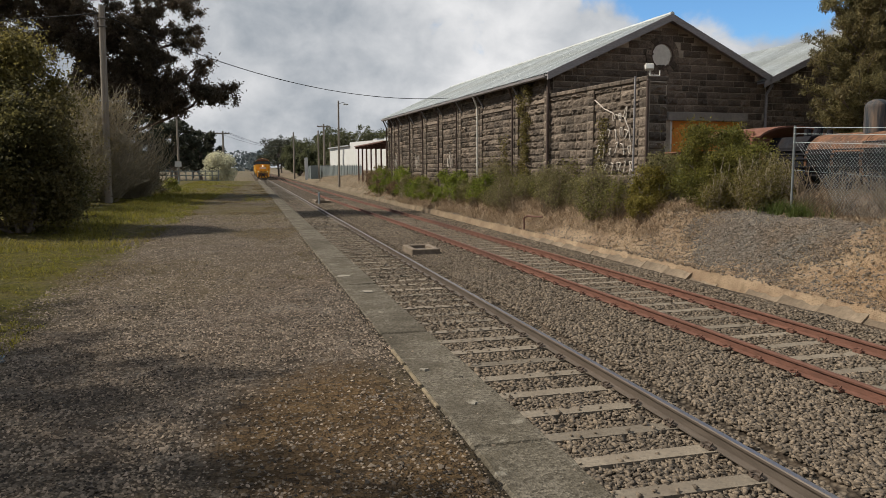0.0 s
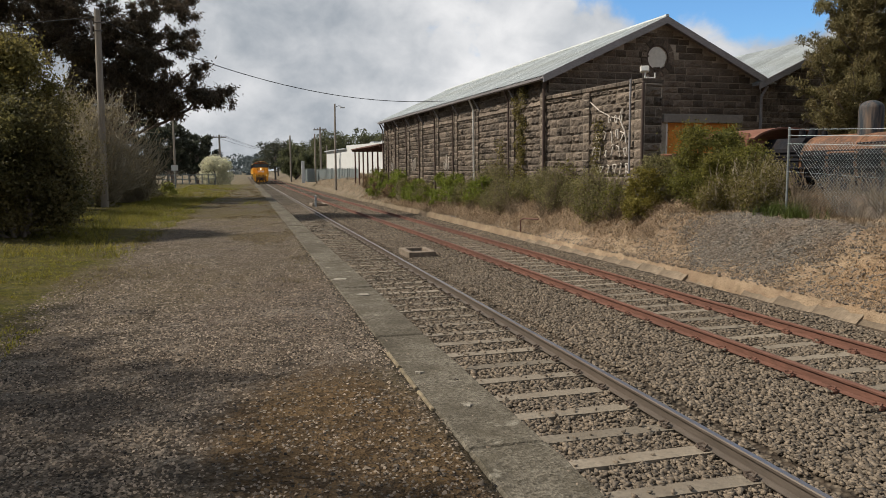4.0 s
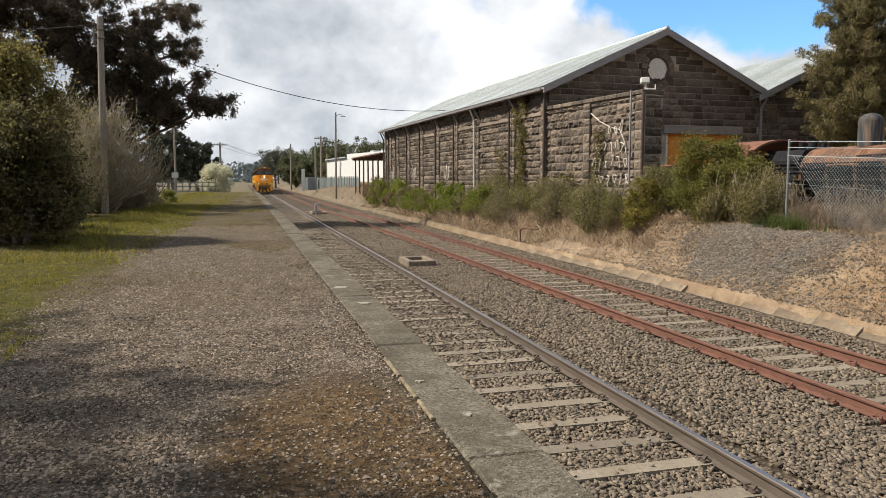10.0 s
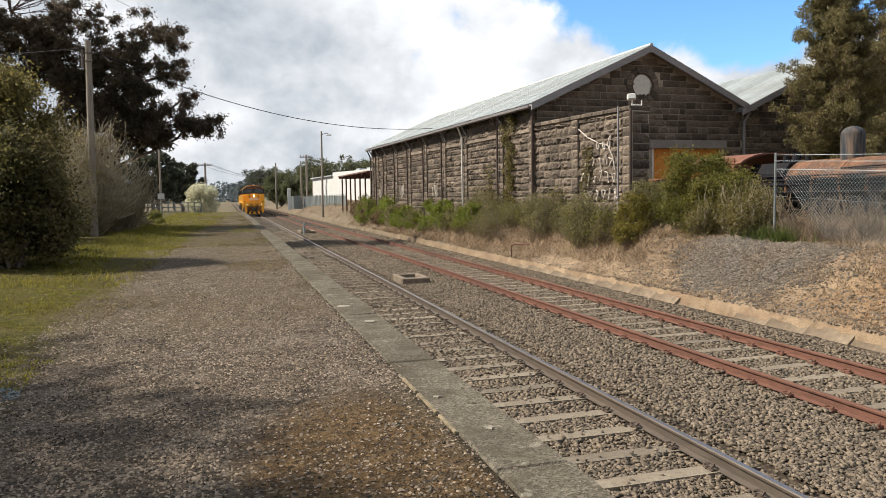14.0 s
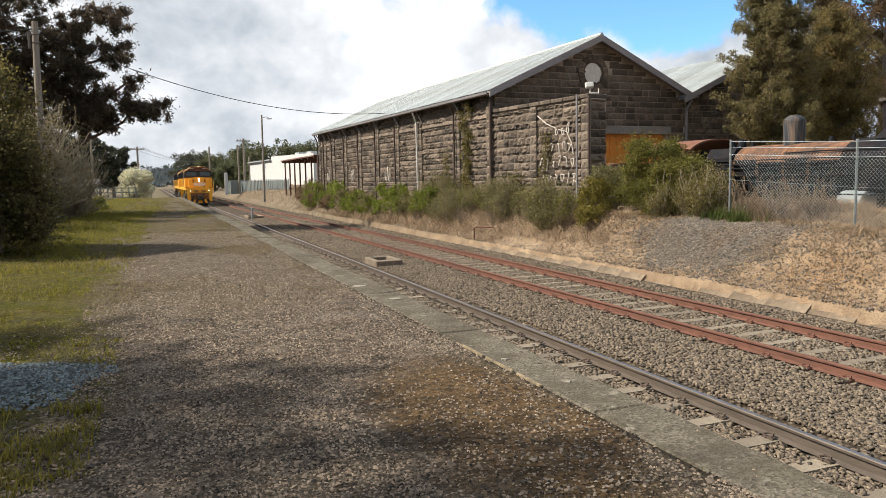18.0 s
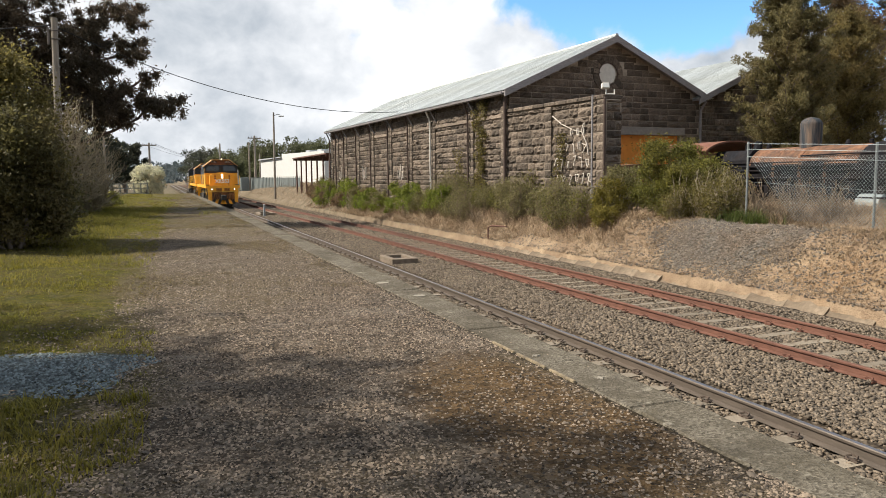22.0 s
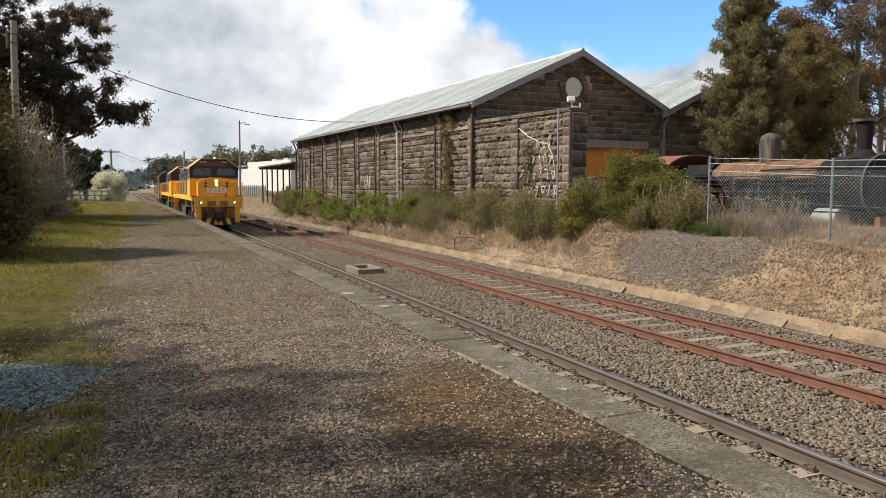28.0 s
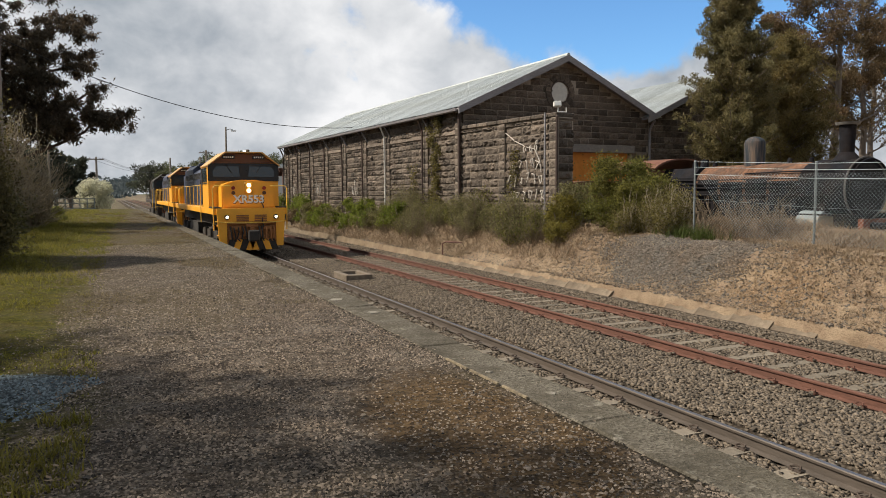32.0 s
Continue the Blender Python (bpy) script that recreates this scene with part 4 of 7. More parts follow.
def build_shed():
    s = shed_mats()
    shed = thing("goods_shed", "dark bluestone railway goods shed with twin gables and pale metal roofs", "goods shed", m=SHED)
    # walls as solid leaves of mortar-coloured masonry with the stones on them
    side = Matrix.Rotation(radians(-90), 4, "Z")           # x runs along the track side, face towards the rails
    bm = bmesh.new()
    box(bm, 0.0, 0.45, BASE, 0.45, SL, EAVE - 0.1)
    long_wall = part("side_wall", bm, s["mortar"], shed, "long bluestone side wall with piers")
    lay_stones(long_wall, side @ Matrix.Translation((-SL, 0, 0)), SL, 1.3, lambda x: EAVE - 0.15, (SL - 7.2, SL), 11, s)
    gable_line = lambda x: EAVE + (APEX - EAVE) * (1 - abs(x - SW / 2) / (SW / 2)) - 0.12
    door = (5.5, 0.9, 9.15, 4.75)
    for n, off in enumerate((0.0, SW + 0.15)):
        bm = bmesh.new()
        if n == 0:
            prism(bm, [(0, BASE), (door[0], BASE), (door[0], door[3]), (door[2], door[3]), (door[2], BASE), (SW + 0.15, BASE), (SW + 0.15, EAVE), (SW / 2, APEX - 0.1), (0, EAVE)], 0.0, 0.45)
        else:
            prism(bm, [(off, BASE), (off + SW, BASE), (off + SW, EAVE), (off + SW / 2, APEX - 0.1), (off, EAVE)], 0.0, 0.45)
        gw = part("gable_wall", bm, s["mortar"], shed, "dark bluestone gable wall under a wide roof edge")
        hole = [(door[0], 0, door[2], door[3]), (4.66, 6.74, 5.30, 7.38)] if n == 0 else []
        lay_stones(gw, Matrix.Translation((off, 0, 0)), SW + 0.1 * (1 - n), 1.3, gable_line, (0, SW), 12 + n, s, holes=hole, limit=300 if n == 0 else 120, proud=(0.03, 0.085), g=0.010)
        if n == 0:
            # round vent in a ring of wedge stones
            c = Vector((4.98, 0, 7.06))
            bm = bmesh.new()
            rod(bm, c + Vector((-0.05, 0.02, 0)), c + Vector((-0.05, -0.030, 0)), 0.46, seg=36)
            v = part("round_vent", bm, s["white"], gw, "pale round panel in the gable")
            # dark-coloured ring stands in for the shaded reveal round the panel
            bm = bmesh.new()
            for k in range(32):
                a0, a1 = 2 * math.pi * k / 32, 2 * math.pi * (k + 1) / 32
                rod(bm, c + Vector((0.51 * math.cos(a0), -0.045, 0.51 * math.sin(a0))), c + Vector((0.51 * math.cos(a1), -0.045, 0.51 * math.sin(a1))), 0.03, seg=6)
            part("vent_rim", bm, s["pipe"], gw)
            for k in range(16):
                a0, a1 = 2 * math.pi * (k + 0.04) / 16, 2 * math.pi * (k + 0.96) / 16
                bm = bmesh.new()
                prism(bm, [(c.x + 0.54 * math.cos(a0), c.z + 0.54 * math.sin(a0)), (c.x + 0.54 * math.cos(a1), c.z + 0.54 * math.sin(a1)), (c.x + 0.80 * math.cos(a1), c.z + 0.80 * math.sin(a1)), (c.x + 0.80 * math.cos(a0), c.z + 0.80 * math.sin(a0))], -0.062, 0.02)
                part("ring_stone", bm, s["stone"], gw)
    # door, lintel
    bm = bmesh.new()
    box(bm, door[0] - 0.2, -0.13, 4.40, door[2] + 0.2, 0.1, 4.75, bev=0.015)
    part("door_lintel", bm, s["beam"], shed, "long grey timber lintel")
    dr = thing_part("loading_door", shed)
    dr["label"] = "orange painted loading door"
    for k in range(14):
        x0, x1 = (door[0] + (door[2] - door[0]) * (k + e) / 14 for e in (0, 1))
        bm = bmesh.new()
        box(bm, x0 + 0.004, 0.16, BASE, x1 - 0.004, 0.22, 4.45)
        part("door_board", bm, s["orange"], dr)
    bm = bmesh.new()
    box(bm, door[0] - 0.02, 0.02, BASE, door[0] + 0.1, 0.14, 4.4)
    part("door_frame", bm, s["white"], dr)
    # piers and the ledge over the bays
    for v in PIERS:
        pier_of_blocks(long_wall, side @ Matrix.Translation((-v - 0.26, -0.10, 0)), 0.52, 1.1, EAVE - 0.3, s, int(v * 10))
    for a, b in zip(PIERS, PIERS[1:]):
        bm = bmesh.new()
        prism(bm, [(-0.10, 5.08), (0.0, 5.0), (0.0, 5.26), (-0.03, 5.26)], a + 0.25, b - 0.25)
        part("drip_ledge", bm, s["stone"], long_wall)
    # roofs of separate ribbed sheets
    sheets = {}
    for n, (off, sx) in enumerate(((0.0, 1), (0.0, -1), (SW + 0.15, 1), (SW + 0.15, -1))):
        slope = math.hypot(SW / 2 + 0.52, (APEX - EAVE) * (SW / 2 + 0.52) / (SW / 2))
        if n == 0:
            verts, faces = [], []
            wide, ribs = 0.76, 6
            prof = []
            for k in range(ribs):
                u = wide * k / ribs
                prof += [(u, 0.0), (u + 0.055, 0.0), (u + 0.07, 0.022), (u + 0.105, 0.022)]
            prof.append((wide + 0.01, 0.002))
            for t in (0, 1):
                verts += [(t * slope, u, w + 0.03) for u, w in prof]
            k = len(prof)
            faces = [(i, i + 1, k + i + 1, k + i) for i in range(k - 1)]
            me = bpy.data.meshes.new("roof_sheet")
            me.from_pydata(verts, [], faces)
            me.materials.append(s["roof"])
        ang = math.degrees(math.atan2(APEX - EAVE, SW / 2))
        roof = thing_part("roof_slope", shed)
        y = -0.5
        rr = random.Random(60 + n)
        while y < SL + 0.1:
            if sx > 0:
                m = Matrix.Translation((off - 0.52, y, EAVE - 0.52 * (APEX - EAVE) / (SW / 2) + rr.uniform(0, 0.006))) @ pose(0, 0, 0, 0, -ang, 0)
            else:
                m = Matrix.Translation((off + SW + 0.52, y + 0.76, EAVE - 0.52 * (APEX - EAVE) / (SW / 2) + rr.uniform(0, 0.006))) @ pose(0, 0, 0, 0, 0, 180) @ pose(0, 0, 0, 0, -ang, 0)
            share("roof_sheet", me, m, roof)
            y += 0.76
        # boards under the sheets
        bm = bmesh.new()
        x0, x1 = off - 0.50, off + SW / 2
        zz = lambda x: EAVE + (APEX - EAVE) * (1 - abs(x - off - SW / 2) / (SW / 2))
        if sx < 0:
            x0, x1 = off + SW / 2, off + SW + (0.02 if off == 0 else 0.4)
        prism(bm, [(x0, zz(x0) - 0.07), (x1, zz(x1) - 0.07), (x1, zz(x1) - 0.0), (x0, zz(x0) - 0.0)], -0.46, SL + 0.2)
        part("roof_lining", bm, s["trim"], shed)
        # barge board on the gable edge
        bm = bmesh.new()
        prism(bm, [(x0, zz(x0) - 0.24), (x1, zz(x1) - 0.24), (x1, zz(x1) + 0.05), (x0, zz(x0) + 0.05)], -0.52, -0.46)
        part("barge_board", bm, s["trim"], shed, "grey timber board on the gable edge")
    bm = bmesh.new()
    rod(bm, (SW / 2, -0.5, APEX + 0.05), (SW / 2, SL + 0.2, APEX + 0.05), 0.09, seg=8)
    part("ridge_cap", bm, s["roof"], shed)
    # gutter, brackets, downpipes
    bm = bmesh.new()
    prism(bm, [(-0.55, 5.98), (-0.43, 5.95), (-0.40, 6.06), (-0.52, 6.06), (-0.45, 5.98), (-0.53, 6.0), (-0.56, 6.08), (-0.58, 6.07)], -0.3, SL)
    part("gutter", bm, s["trim"], shed, "dark metal eaves gutter")
    for v in PIERS[1:]:
        bm = bmesh.new()
        path_rod(bm, [(-0.48, v, 5.95), (-0.22, v + 0.1, 5.45), (-0.2, v + 0.1, 1.2)], 0.05, 8)
        white = abs(v - 8.1) < 0.1
        part("downpipe", bm, s["white"] if white else s["pipe"], shed, "pale painted downpipe" if white else "")
        bm = bmesh.new()
        path_rod(bm, [(-0.46, v - 0.35, 6.02), (-0.02, v - 0.35, 5.35)], 0.035, 6)
        part("eave_bracket", bm, s["trim"], shed)
    bm = bmesh.new()
    path_rod(bm, [(-0.2, 0.05, 5.95), (-0.2, 0.05, 1.2)], 0.07, 8)
    part("downpipe", bm, s["pipe"], shed)
    bm = bmesh.new()
    path_rod(bm, [(SW + 0.1, -0.45, 6.0), (SW + 0.1, -0.12, 5.6), (SW + 0.1, -0.12, 5.2), (SW + 0.1, -0.12, 1.5)], 0.06, 8)
    part("downpipe", bm, s["trim"], shed)
    # rear and far walls close the shed
    bm = bmesh.new()
    box(bm, 0.45, SL - 0.45, BASE, 2 * SW, SL, EAVE)
    box(bm, 2 * SW - 0.45, 0.45, BASE, 2 * SW, SL - 0.45, EAVE)
    part("rear_wall", bm, s["mortar"], shed)
    bm = bmesh.new()
    box(bm, 0.3, 0.5, BASE - 0.1, 2 * SW - 0.3, SL - 0.5, BASE + 0.02)
    part("shed_floor", bm, s["beam"], shed)
    scr = side @ Matrix.Translation((-SL, -0.02, 0))
    r = random.Random(3)
    for v0 in (12.6, 19.6, 25.6):
        strokes = [[(SL - v0 - 0.3 * k + r.uniform(-0.1, 0.1), 2.4 + r.uniform(0, 0.2)), (SL - v0 - 0.3 * k + r.uniform(-0.15, 0.15), 3.1 + r.uniform(-0.2, 0.3))] for k in range(4)]
        scrawl(long_wall, scr, strokes, 0.04, s)
    return shed, s


def thing_part(name, parent):
    ob = new(name)
    ob.empty_display_size = 0.1
    ob.parent = parent
    return ob


def build_wing(s):
    """The free-standing screen wall in front of the gable."""
    length = 6.45
    m = pose(9.27, 21.75, 0, 0, 0, 6.6)
    wing = thing("screen_wall", "rough bluestone yard wall with coping, joined to the goods shed", "stone wall", m=m)
    H = lambda x: 5.20
    bm = bmesh.new()
    box(bm, 0, 0, 0.9, 0.70, length, 5.22)
    wall = part("wall_core", bm, s["mortar"], wing)
    side = Matrix.Rotation(radians(-90), 4, "Z") @ Matrix.Translation((-length, 0, 0))
    lay_stones(wall, side, length, 1.3, H, (0, length), 41, s, course=0.30, limit=260)
    lay_stones(wall, Matrix.Identity(4), 0.70, 1.3, H, (0, 1), 42, s, course=0.30)
    for k in range(9):
        y0, y1 = length * k / 9, length * (k + 1) / 9
        bm = bmesh.new()
        box(bm, -0.09, y0 + 0.006, 5.22, 0.79, y1 - 0.006, 5.38, bev=0.03)
        part("coping_stone", bm, s["stone"], wing)
    for v, w in ((0.14, 0.22), (3.25, 0.2)):
        pier_of_blocks(wing, Matrix.Rotation(radians(-90), 4, "Z") @ Matrix.Translation((-v - w, -0.10, 0)), 2 * w, 1.1, 5.2, s, int(v * 10) + 5)
    bm = bmesh.new()
    box(bm, -0.16, -0.12, 1.0, -0.06, -0.04, 5.25, bev=0.02)
    part("corner_post", bm, s["pipe"], wing, "dark iron corner post")
    bm = bmesh.new()
    path_rod(bm, [(-0.18, 0.5, 5.4), (-0.18, 0.5, 1.3)], 0.035, 8)
    part("conduit", bm, s["trim"], wing)
    # white scrawl between the piers
    r = random.Random(17)
    base = side @ Matrix.Translation((0, -0.015, 0))
    X = lambda v: length - v
    strokes = []
    for row, (z, n) in enumerate(((2.15, 6), (2.75, 6), (3.35, 5), (3.9, 3))):
        for k in range(n):
            v, h = 0.62 + 0.36 * k + 0.12 * row + r.uniform(-0.05, 0.05), r.uniform(0.34, 0.52)
            glyph = [(r.uniform(0.0, 0.24), r.uniform(0.0, 0.2)), (r.uniform(0.0, 0.1), h * r.uniform(0.8, 1.1)), (r.uniform(0.12, 0.26), h), (r.uniform(0.1, 0.28), h * 0.45), (r.uniform(0.02, 0.2), h * r.uniform(0.3, 0.5))]
            strokes.append([(X(v + a), z + b) for a, b in glyph[:r.choice((3, 4, 5))]])
    strokes.append([(X(3.0), 4.85), (X(2.4), 4.5), (X(1.7), 4.25), (X(1.2), 4.15), (X(0.9), 3.7), (X(0.8), 3.3)])
    scrawl(wall, base, strokes, 0.024, s)
    # flood light on the end of the wall
    fl = thing("flood_light", "white flood light on a bracket on the stone wall", "flood light", m=pose(9.40, 21.95, 5.38))
    bm = bmesh.new()
    path_rod(bm, [(0, 0, 0), (0, 0, 0.22)], 0.03, 8)
    path_rod(bm, [(0.1, 0.1, 0.05), (0.45, 0.15, 0.05), (0.45, 0.15, 0.22)], 0.025, 6)
    part("bracket", bm, s["white"], fl)
    bm = bmesh.new()
    box(bm, -0.16, -0.12, 0.2, 0.12, 0.04, 0.40, pose(0, 0, 0, -12, 0, -20), bev=0.02)
    part("lamp_head", bm, s["white"], fl)
    bm = bmesh.new()
    box(bm, -0.13, -0.135, 0.23, 0.09, -0.123, 0.37, pose(0, 0, 0, -12, 0, -20))
    part("lamp_glass", bm, mat("lamp_glass", (0.7, 0.7, 0.68), 0.2, bump=0), fl)



# ---- plants ----


def leaf_mat(name, base, tint, rand=0.35, thru=0.42, rough=0.6):
    ma = mat(name, base, rough, grain=0.25, size=1.2, stain=0.55, stain_size=0.35, tint=tint, rand=rand, island=True, bump=0, spec=0.3)
    # light shines through thin leaves
    nt = ma.node_tree
    b, out = nt.nodes["Principled BSDF"], nt.nodes["Material Output"]
    tl, mix = nt.nodes.new("ShaderNodeBsdfTranslucent"), nt.nodes.new("ShaderNodeMixShader")
    bright = nt.nodes.new("ShaderNodeHueSaturation")
    bright.inputs["Value"].default_value = 1.7
    nt.links.new(b.inputs["Base Color"].links[0].from_socket, bright.inputs["Color"])
    nt.links.new(bright.outputs[0], tl.inputs["Color"])
    mix.inputs[0].default_value = thru
    nt.links.new(b.outputs[0], mix.inputs[1]), nt.links.new(tl.outputs[0], mix.inputs[2])
    nt.links.new(mix.outputs[0], out.inputs["Surface"])
    return ma


def leaves(name, clumps, size, count, material, parent, seed, long=2.2, droop=0.0, label="", feather=False):
    """A crown of small folded leaves round clump centres. clumps: x, y, z, radius, share."""
    r = np.random.RandomState(seed)
    cl = np.array(clumps, float)
    wts = cl[:, 3] ** 2 * cl[:, 4]
    which = r.choice(len(cl), count, p=wts / wts.sum())
    d = r.normal(size=(count, 3))
    d /= np.linalg.norm(d, axis=1)[:, None]
    rad = cl[which, 3] * r.uniform(0.02, 1.0, count) ** 0.5
    if feather:
        rad = cl[which, 3] * np.abs(r.normal(0, 0.75, count))
    c = cl[which, :3] + d * rad[:, None] * np.array([1, 1, 0.85])
    a = r.normal(size=(count, 3)) + d * 0.7
    a[:, 2] -= droop
    a /= np.linalg.norm(a, axis=1)[:, None]
    b = np.cross(a, r.normal(size=(count, 3)))
    b /= np.linalg.norm(b, axis=1)[:, None]
    n = np.cross(a, b)
    s = size * r.uniform(0.6, 1.35, count)[:, None]
    tip, root = c + a * s * long / 2, c - a * s * long / 2
    l, q = c + b * s * 0.5 + n * s * 0.15, c - b * s * 0.5 + n * s * 0.15
    v = np.stack([root, l, tip, q], 1).reshape(-1, 3)
    me = bpy.data.meshes.new(name)
    me.vertices.add(len(v))
    me.vertices.foreach_set("co", v.ravel())
    idx = np.arange(count)[:, None] * 4
    f = np.concatenate([idx + [0, 1, 2], idx + [0, 2, 3]], 1).reshape(-1, 3)
    me.loops.add(f.size)
    me.loops.foreach_set("vertex_index", f.ravel().astype(np.int32))
    me.polygons.add(len(f))
    me.polygons.foreach_set("loop_start", (np.arange(len(f)) * 3).astype(np.int32))
    me.update(calc_edges=True)
    me.materials.append(material)
    ob = new(name, me)
    if parent is not None:
        ob.parent = parent
    if label:
        ob["label"] = label
    return ob


def limb(bm, a, b, r0, r1, seed, bend=0.12, n=4, seg=7):
    """A bent tapered limb; returns its points."""
    r = random.Random(seed)
    a, b = Vector(a), Vector(b)
    pts = [a]
    ln = (b - a).length
    for k in range(1, n + 1):
        p = a.lerp(b, k / n)
        if k < n:
            p += Vector((r.uniform(-1, 1), r.uniform(-1, 1), r.uniform(-0.6, 0.6))) * ln * bend * 0.5
        pts.append(p)
    # rings of points along the limb
    rings = []
    for k, p in enumerate(pts):
        d = (pts[min(n, k + 1)] - pts[max(0, k - 1)]).normalized()
        u = d.orthogonal().normalized()
        w = d.cross(u)
        rad = r0 + (r1 - r0) * k / n
        rings.append([bm.verts.new(p + (u * math.cos(6.2832 * i / seg) + w * math.sin(6.2832 * i / seg)) * rad) for i in range(seg)])
    for lo, hi in zip(rings, rings[1:]):
        for i in range(seg):
            bm.faces.new((lo[i], lo[(i + 1) % seg], hi[(i + 1) % seg], hi[i]))
    return pts


def tree(name, label, at, trunk_h, trunk_r, tips, leaf, leaf_size, count, bark, seed, clump=0.9, long=2.2, droop=0.0, twigs=2, lean=(0, 0), limbs=0.32, every=1):
    """A tapered trunk with limbs to the given tips (offsets from the base) and a leafy crown round them."""
    r = random.Random(seed)
    t = thing(name, label, "tree", m=pose(*at))
    bm = bmesh.new()
    trunk = limb(bm, (0, 0, -0.4), (lean[0], lean[1], trunk_h), trunk_r, trunk_r * 0.45, seed, 0.05, 5, 10)
    clumps = []
    for k, tip in enumerate(tips):
        tip = Vector(tip)
        frac = min(0.97, max(0.25, (tip.z - 1.0 - 0.35 * math.hypot(tip.x, tip.y)) / trunk_h))
        root = trunk[0].lerp(trunk[-1], frac)
        pts = limb(bm, root, tip, trunk_r * limbs, 0.02, seed + k * 3, 0.16, 4, 6) if k % every == 0 else [root.lerp(tip, 0.5 + 0.1 * j) for j in range(5)]
        for j in range(twigs):
            s = pts[r.choice((2, 3))]
            e = tip + Vector((r.uniform(-1, 1), r.uniform(-1, 1), r.uniform(-0.5, 0.7))) * clump * 1.3
            limb(bm, s, e, 0.026, 0.009, seed + k * 7 + j, 0.25, 3, 4)
            clumps.append((*e, clump * r.uniform(0.5, 0.9), 1.0))
        clumps.append((*tip, clump * r.uniform(0.7, 1.15), 1.0))
    part("trunk", bm, bark, t, smooth=True)
    leaves("crown", clumps, leaf_size, count, leaf, t, seed, long, droop)
    return t


def gum_tree(label, at, trunk_h, trunk_r, masses, leaf, leaf_size, count, bark, seed, deep=2.2, tuft=0.30):
    """A gum whose boughs fork towards hanging tufts of leaves. masses: x, z, half width, half height, number of tufts and, where given, y."""
    r = random.Random(seed)
    t = thing("gum_tree", label, "tree", m=pose(*at))
    bm = bmesh.new()
    trunk = limb(bm, (0, 0, -0.4), (0.3, 0, trunk_h), trunk_r, trunk_r * 0.3, seed, 0.06, 6, 10)
    clumps = []
    for k, (cx, cz, rx, rz, n, *cy) in enumerate(masses):
        cy = cy[0] if cy else 0.0
        inward = -1 if cx > 0 else 1
        hub = Vector((cx + inward * rx * 0.75, cy + r.uniform(-0.3, 0.3) * deep, cz - 0.35 * rz))
        frac = min(0.95, max(0.22, (hub.z - 0.8 - 0.42 * abs(hub.x)) / trunk_h))
        bough = limb(bm, trunk[0].lerp(trunk[-1], frac), hub, trunk_r * 0.38, 0.06, seed + 11 * k, 0.26, 6, 7)
        for j in range(n):
            a, q = r.uniform(0, 6.28), math.sqrt(r.random())
            tip = Vector((cx + rx * q * math.cos(a), cy + r.uniform(-deep, deep) * min(1.0, 0.35 + rx / 3), cz + rz * q * math.sin(a)))
            twig = limb(bm, hub if r.random() < 0.6 else bough[4], tip, 0.030, 0.010, seed + k * 37 + j, 0.42, 5, 4)
            for i in range(r.choice((2, 3, 3, 4))):
                c = (tip if i < 2 else twig[4].lerp(twig[5], r.random())) + Vector((r.uniform(-1, 1), r.uniform(-1, 1), r.uniform(-0.9, 0.4))) * tuft * 1.25
                clumps.append((*c, tuft * r.uniform(0.55, 1.15), 1.0))
    part("trunk", bm, bark, t, smooth=True)
    leaves("crown", clumps, leaf_size, count, leaf, t, seed, 3.6, 0.8, feather=True)
    return t


def spray_tree(name, label, at, widths, leaf, leaf_size, count, bark, seed, limbs=100, clump=0.34, trunk_r=0.3):
    """A ragged conifer: rising limbs of uneven length set with small sprays of needles. widths: (height, half width)."""
    r = random.Random(seed)
    t = thing(name, label, "tree", m=pose(*at))
    bm = bmesh.new()
    top = widths[-1][0]
    limb(bm, (0, 0, -0.4), (0, 0, top), trunk_r, 0.03, seed, 0.02, 6, 9)
    zs, ws = [w[0] for w in widths], [w[1] for w in widths]
    clumps = []
    for k in range(limbs):
        z = zs[0] + (top - zs[0]) * ((k + r.random()) / limbs) ** 0.92
        q = float(np.interp(z, zs, ws)) * r.choice((0.45, 0.62, 0.75, 0.82, 0.88, 0.92))
        a = k * 2.4 + r.uniform(-0.4, 0.4)
        tip = Vector((q * math.cos(a), q * math.sin(a), z))
        root = Vector((0, 0, max(0.6, z - 0.25 - 0.42 * q)))
        limb(bm, root, tip, 0.045, 0.012, seed + k, 0.10, 3, 5)
        for j in range(9):
            f = 0.25 + 0.72 * j / 8
            c = root.lerp(tip, f) + Vector((r.uniform(-1, 1), r.uniform(-1, 1), r.uniform(-0.3, 0.9))) * clump * 0.9
            clumps.append((*c, clump * r.uniform(0.55, 1.0) * (1.05 - 0.15 * f), 1.0))
    part("trunk", bm, bark, t, smooth=True)
    leaves("crown", clumps, leaf_size, count, leaf, t, seed, 4.5, -0.7)
    return t


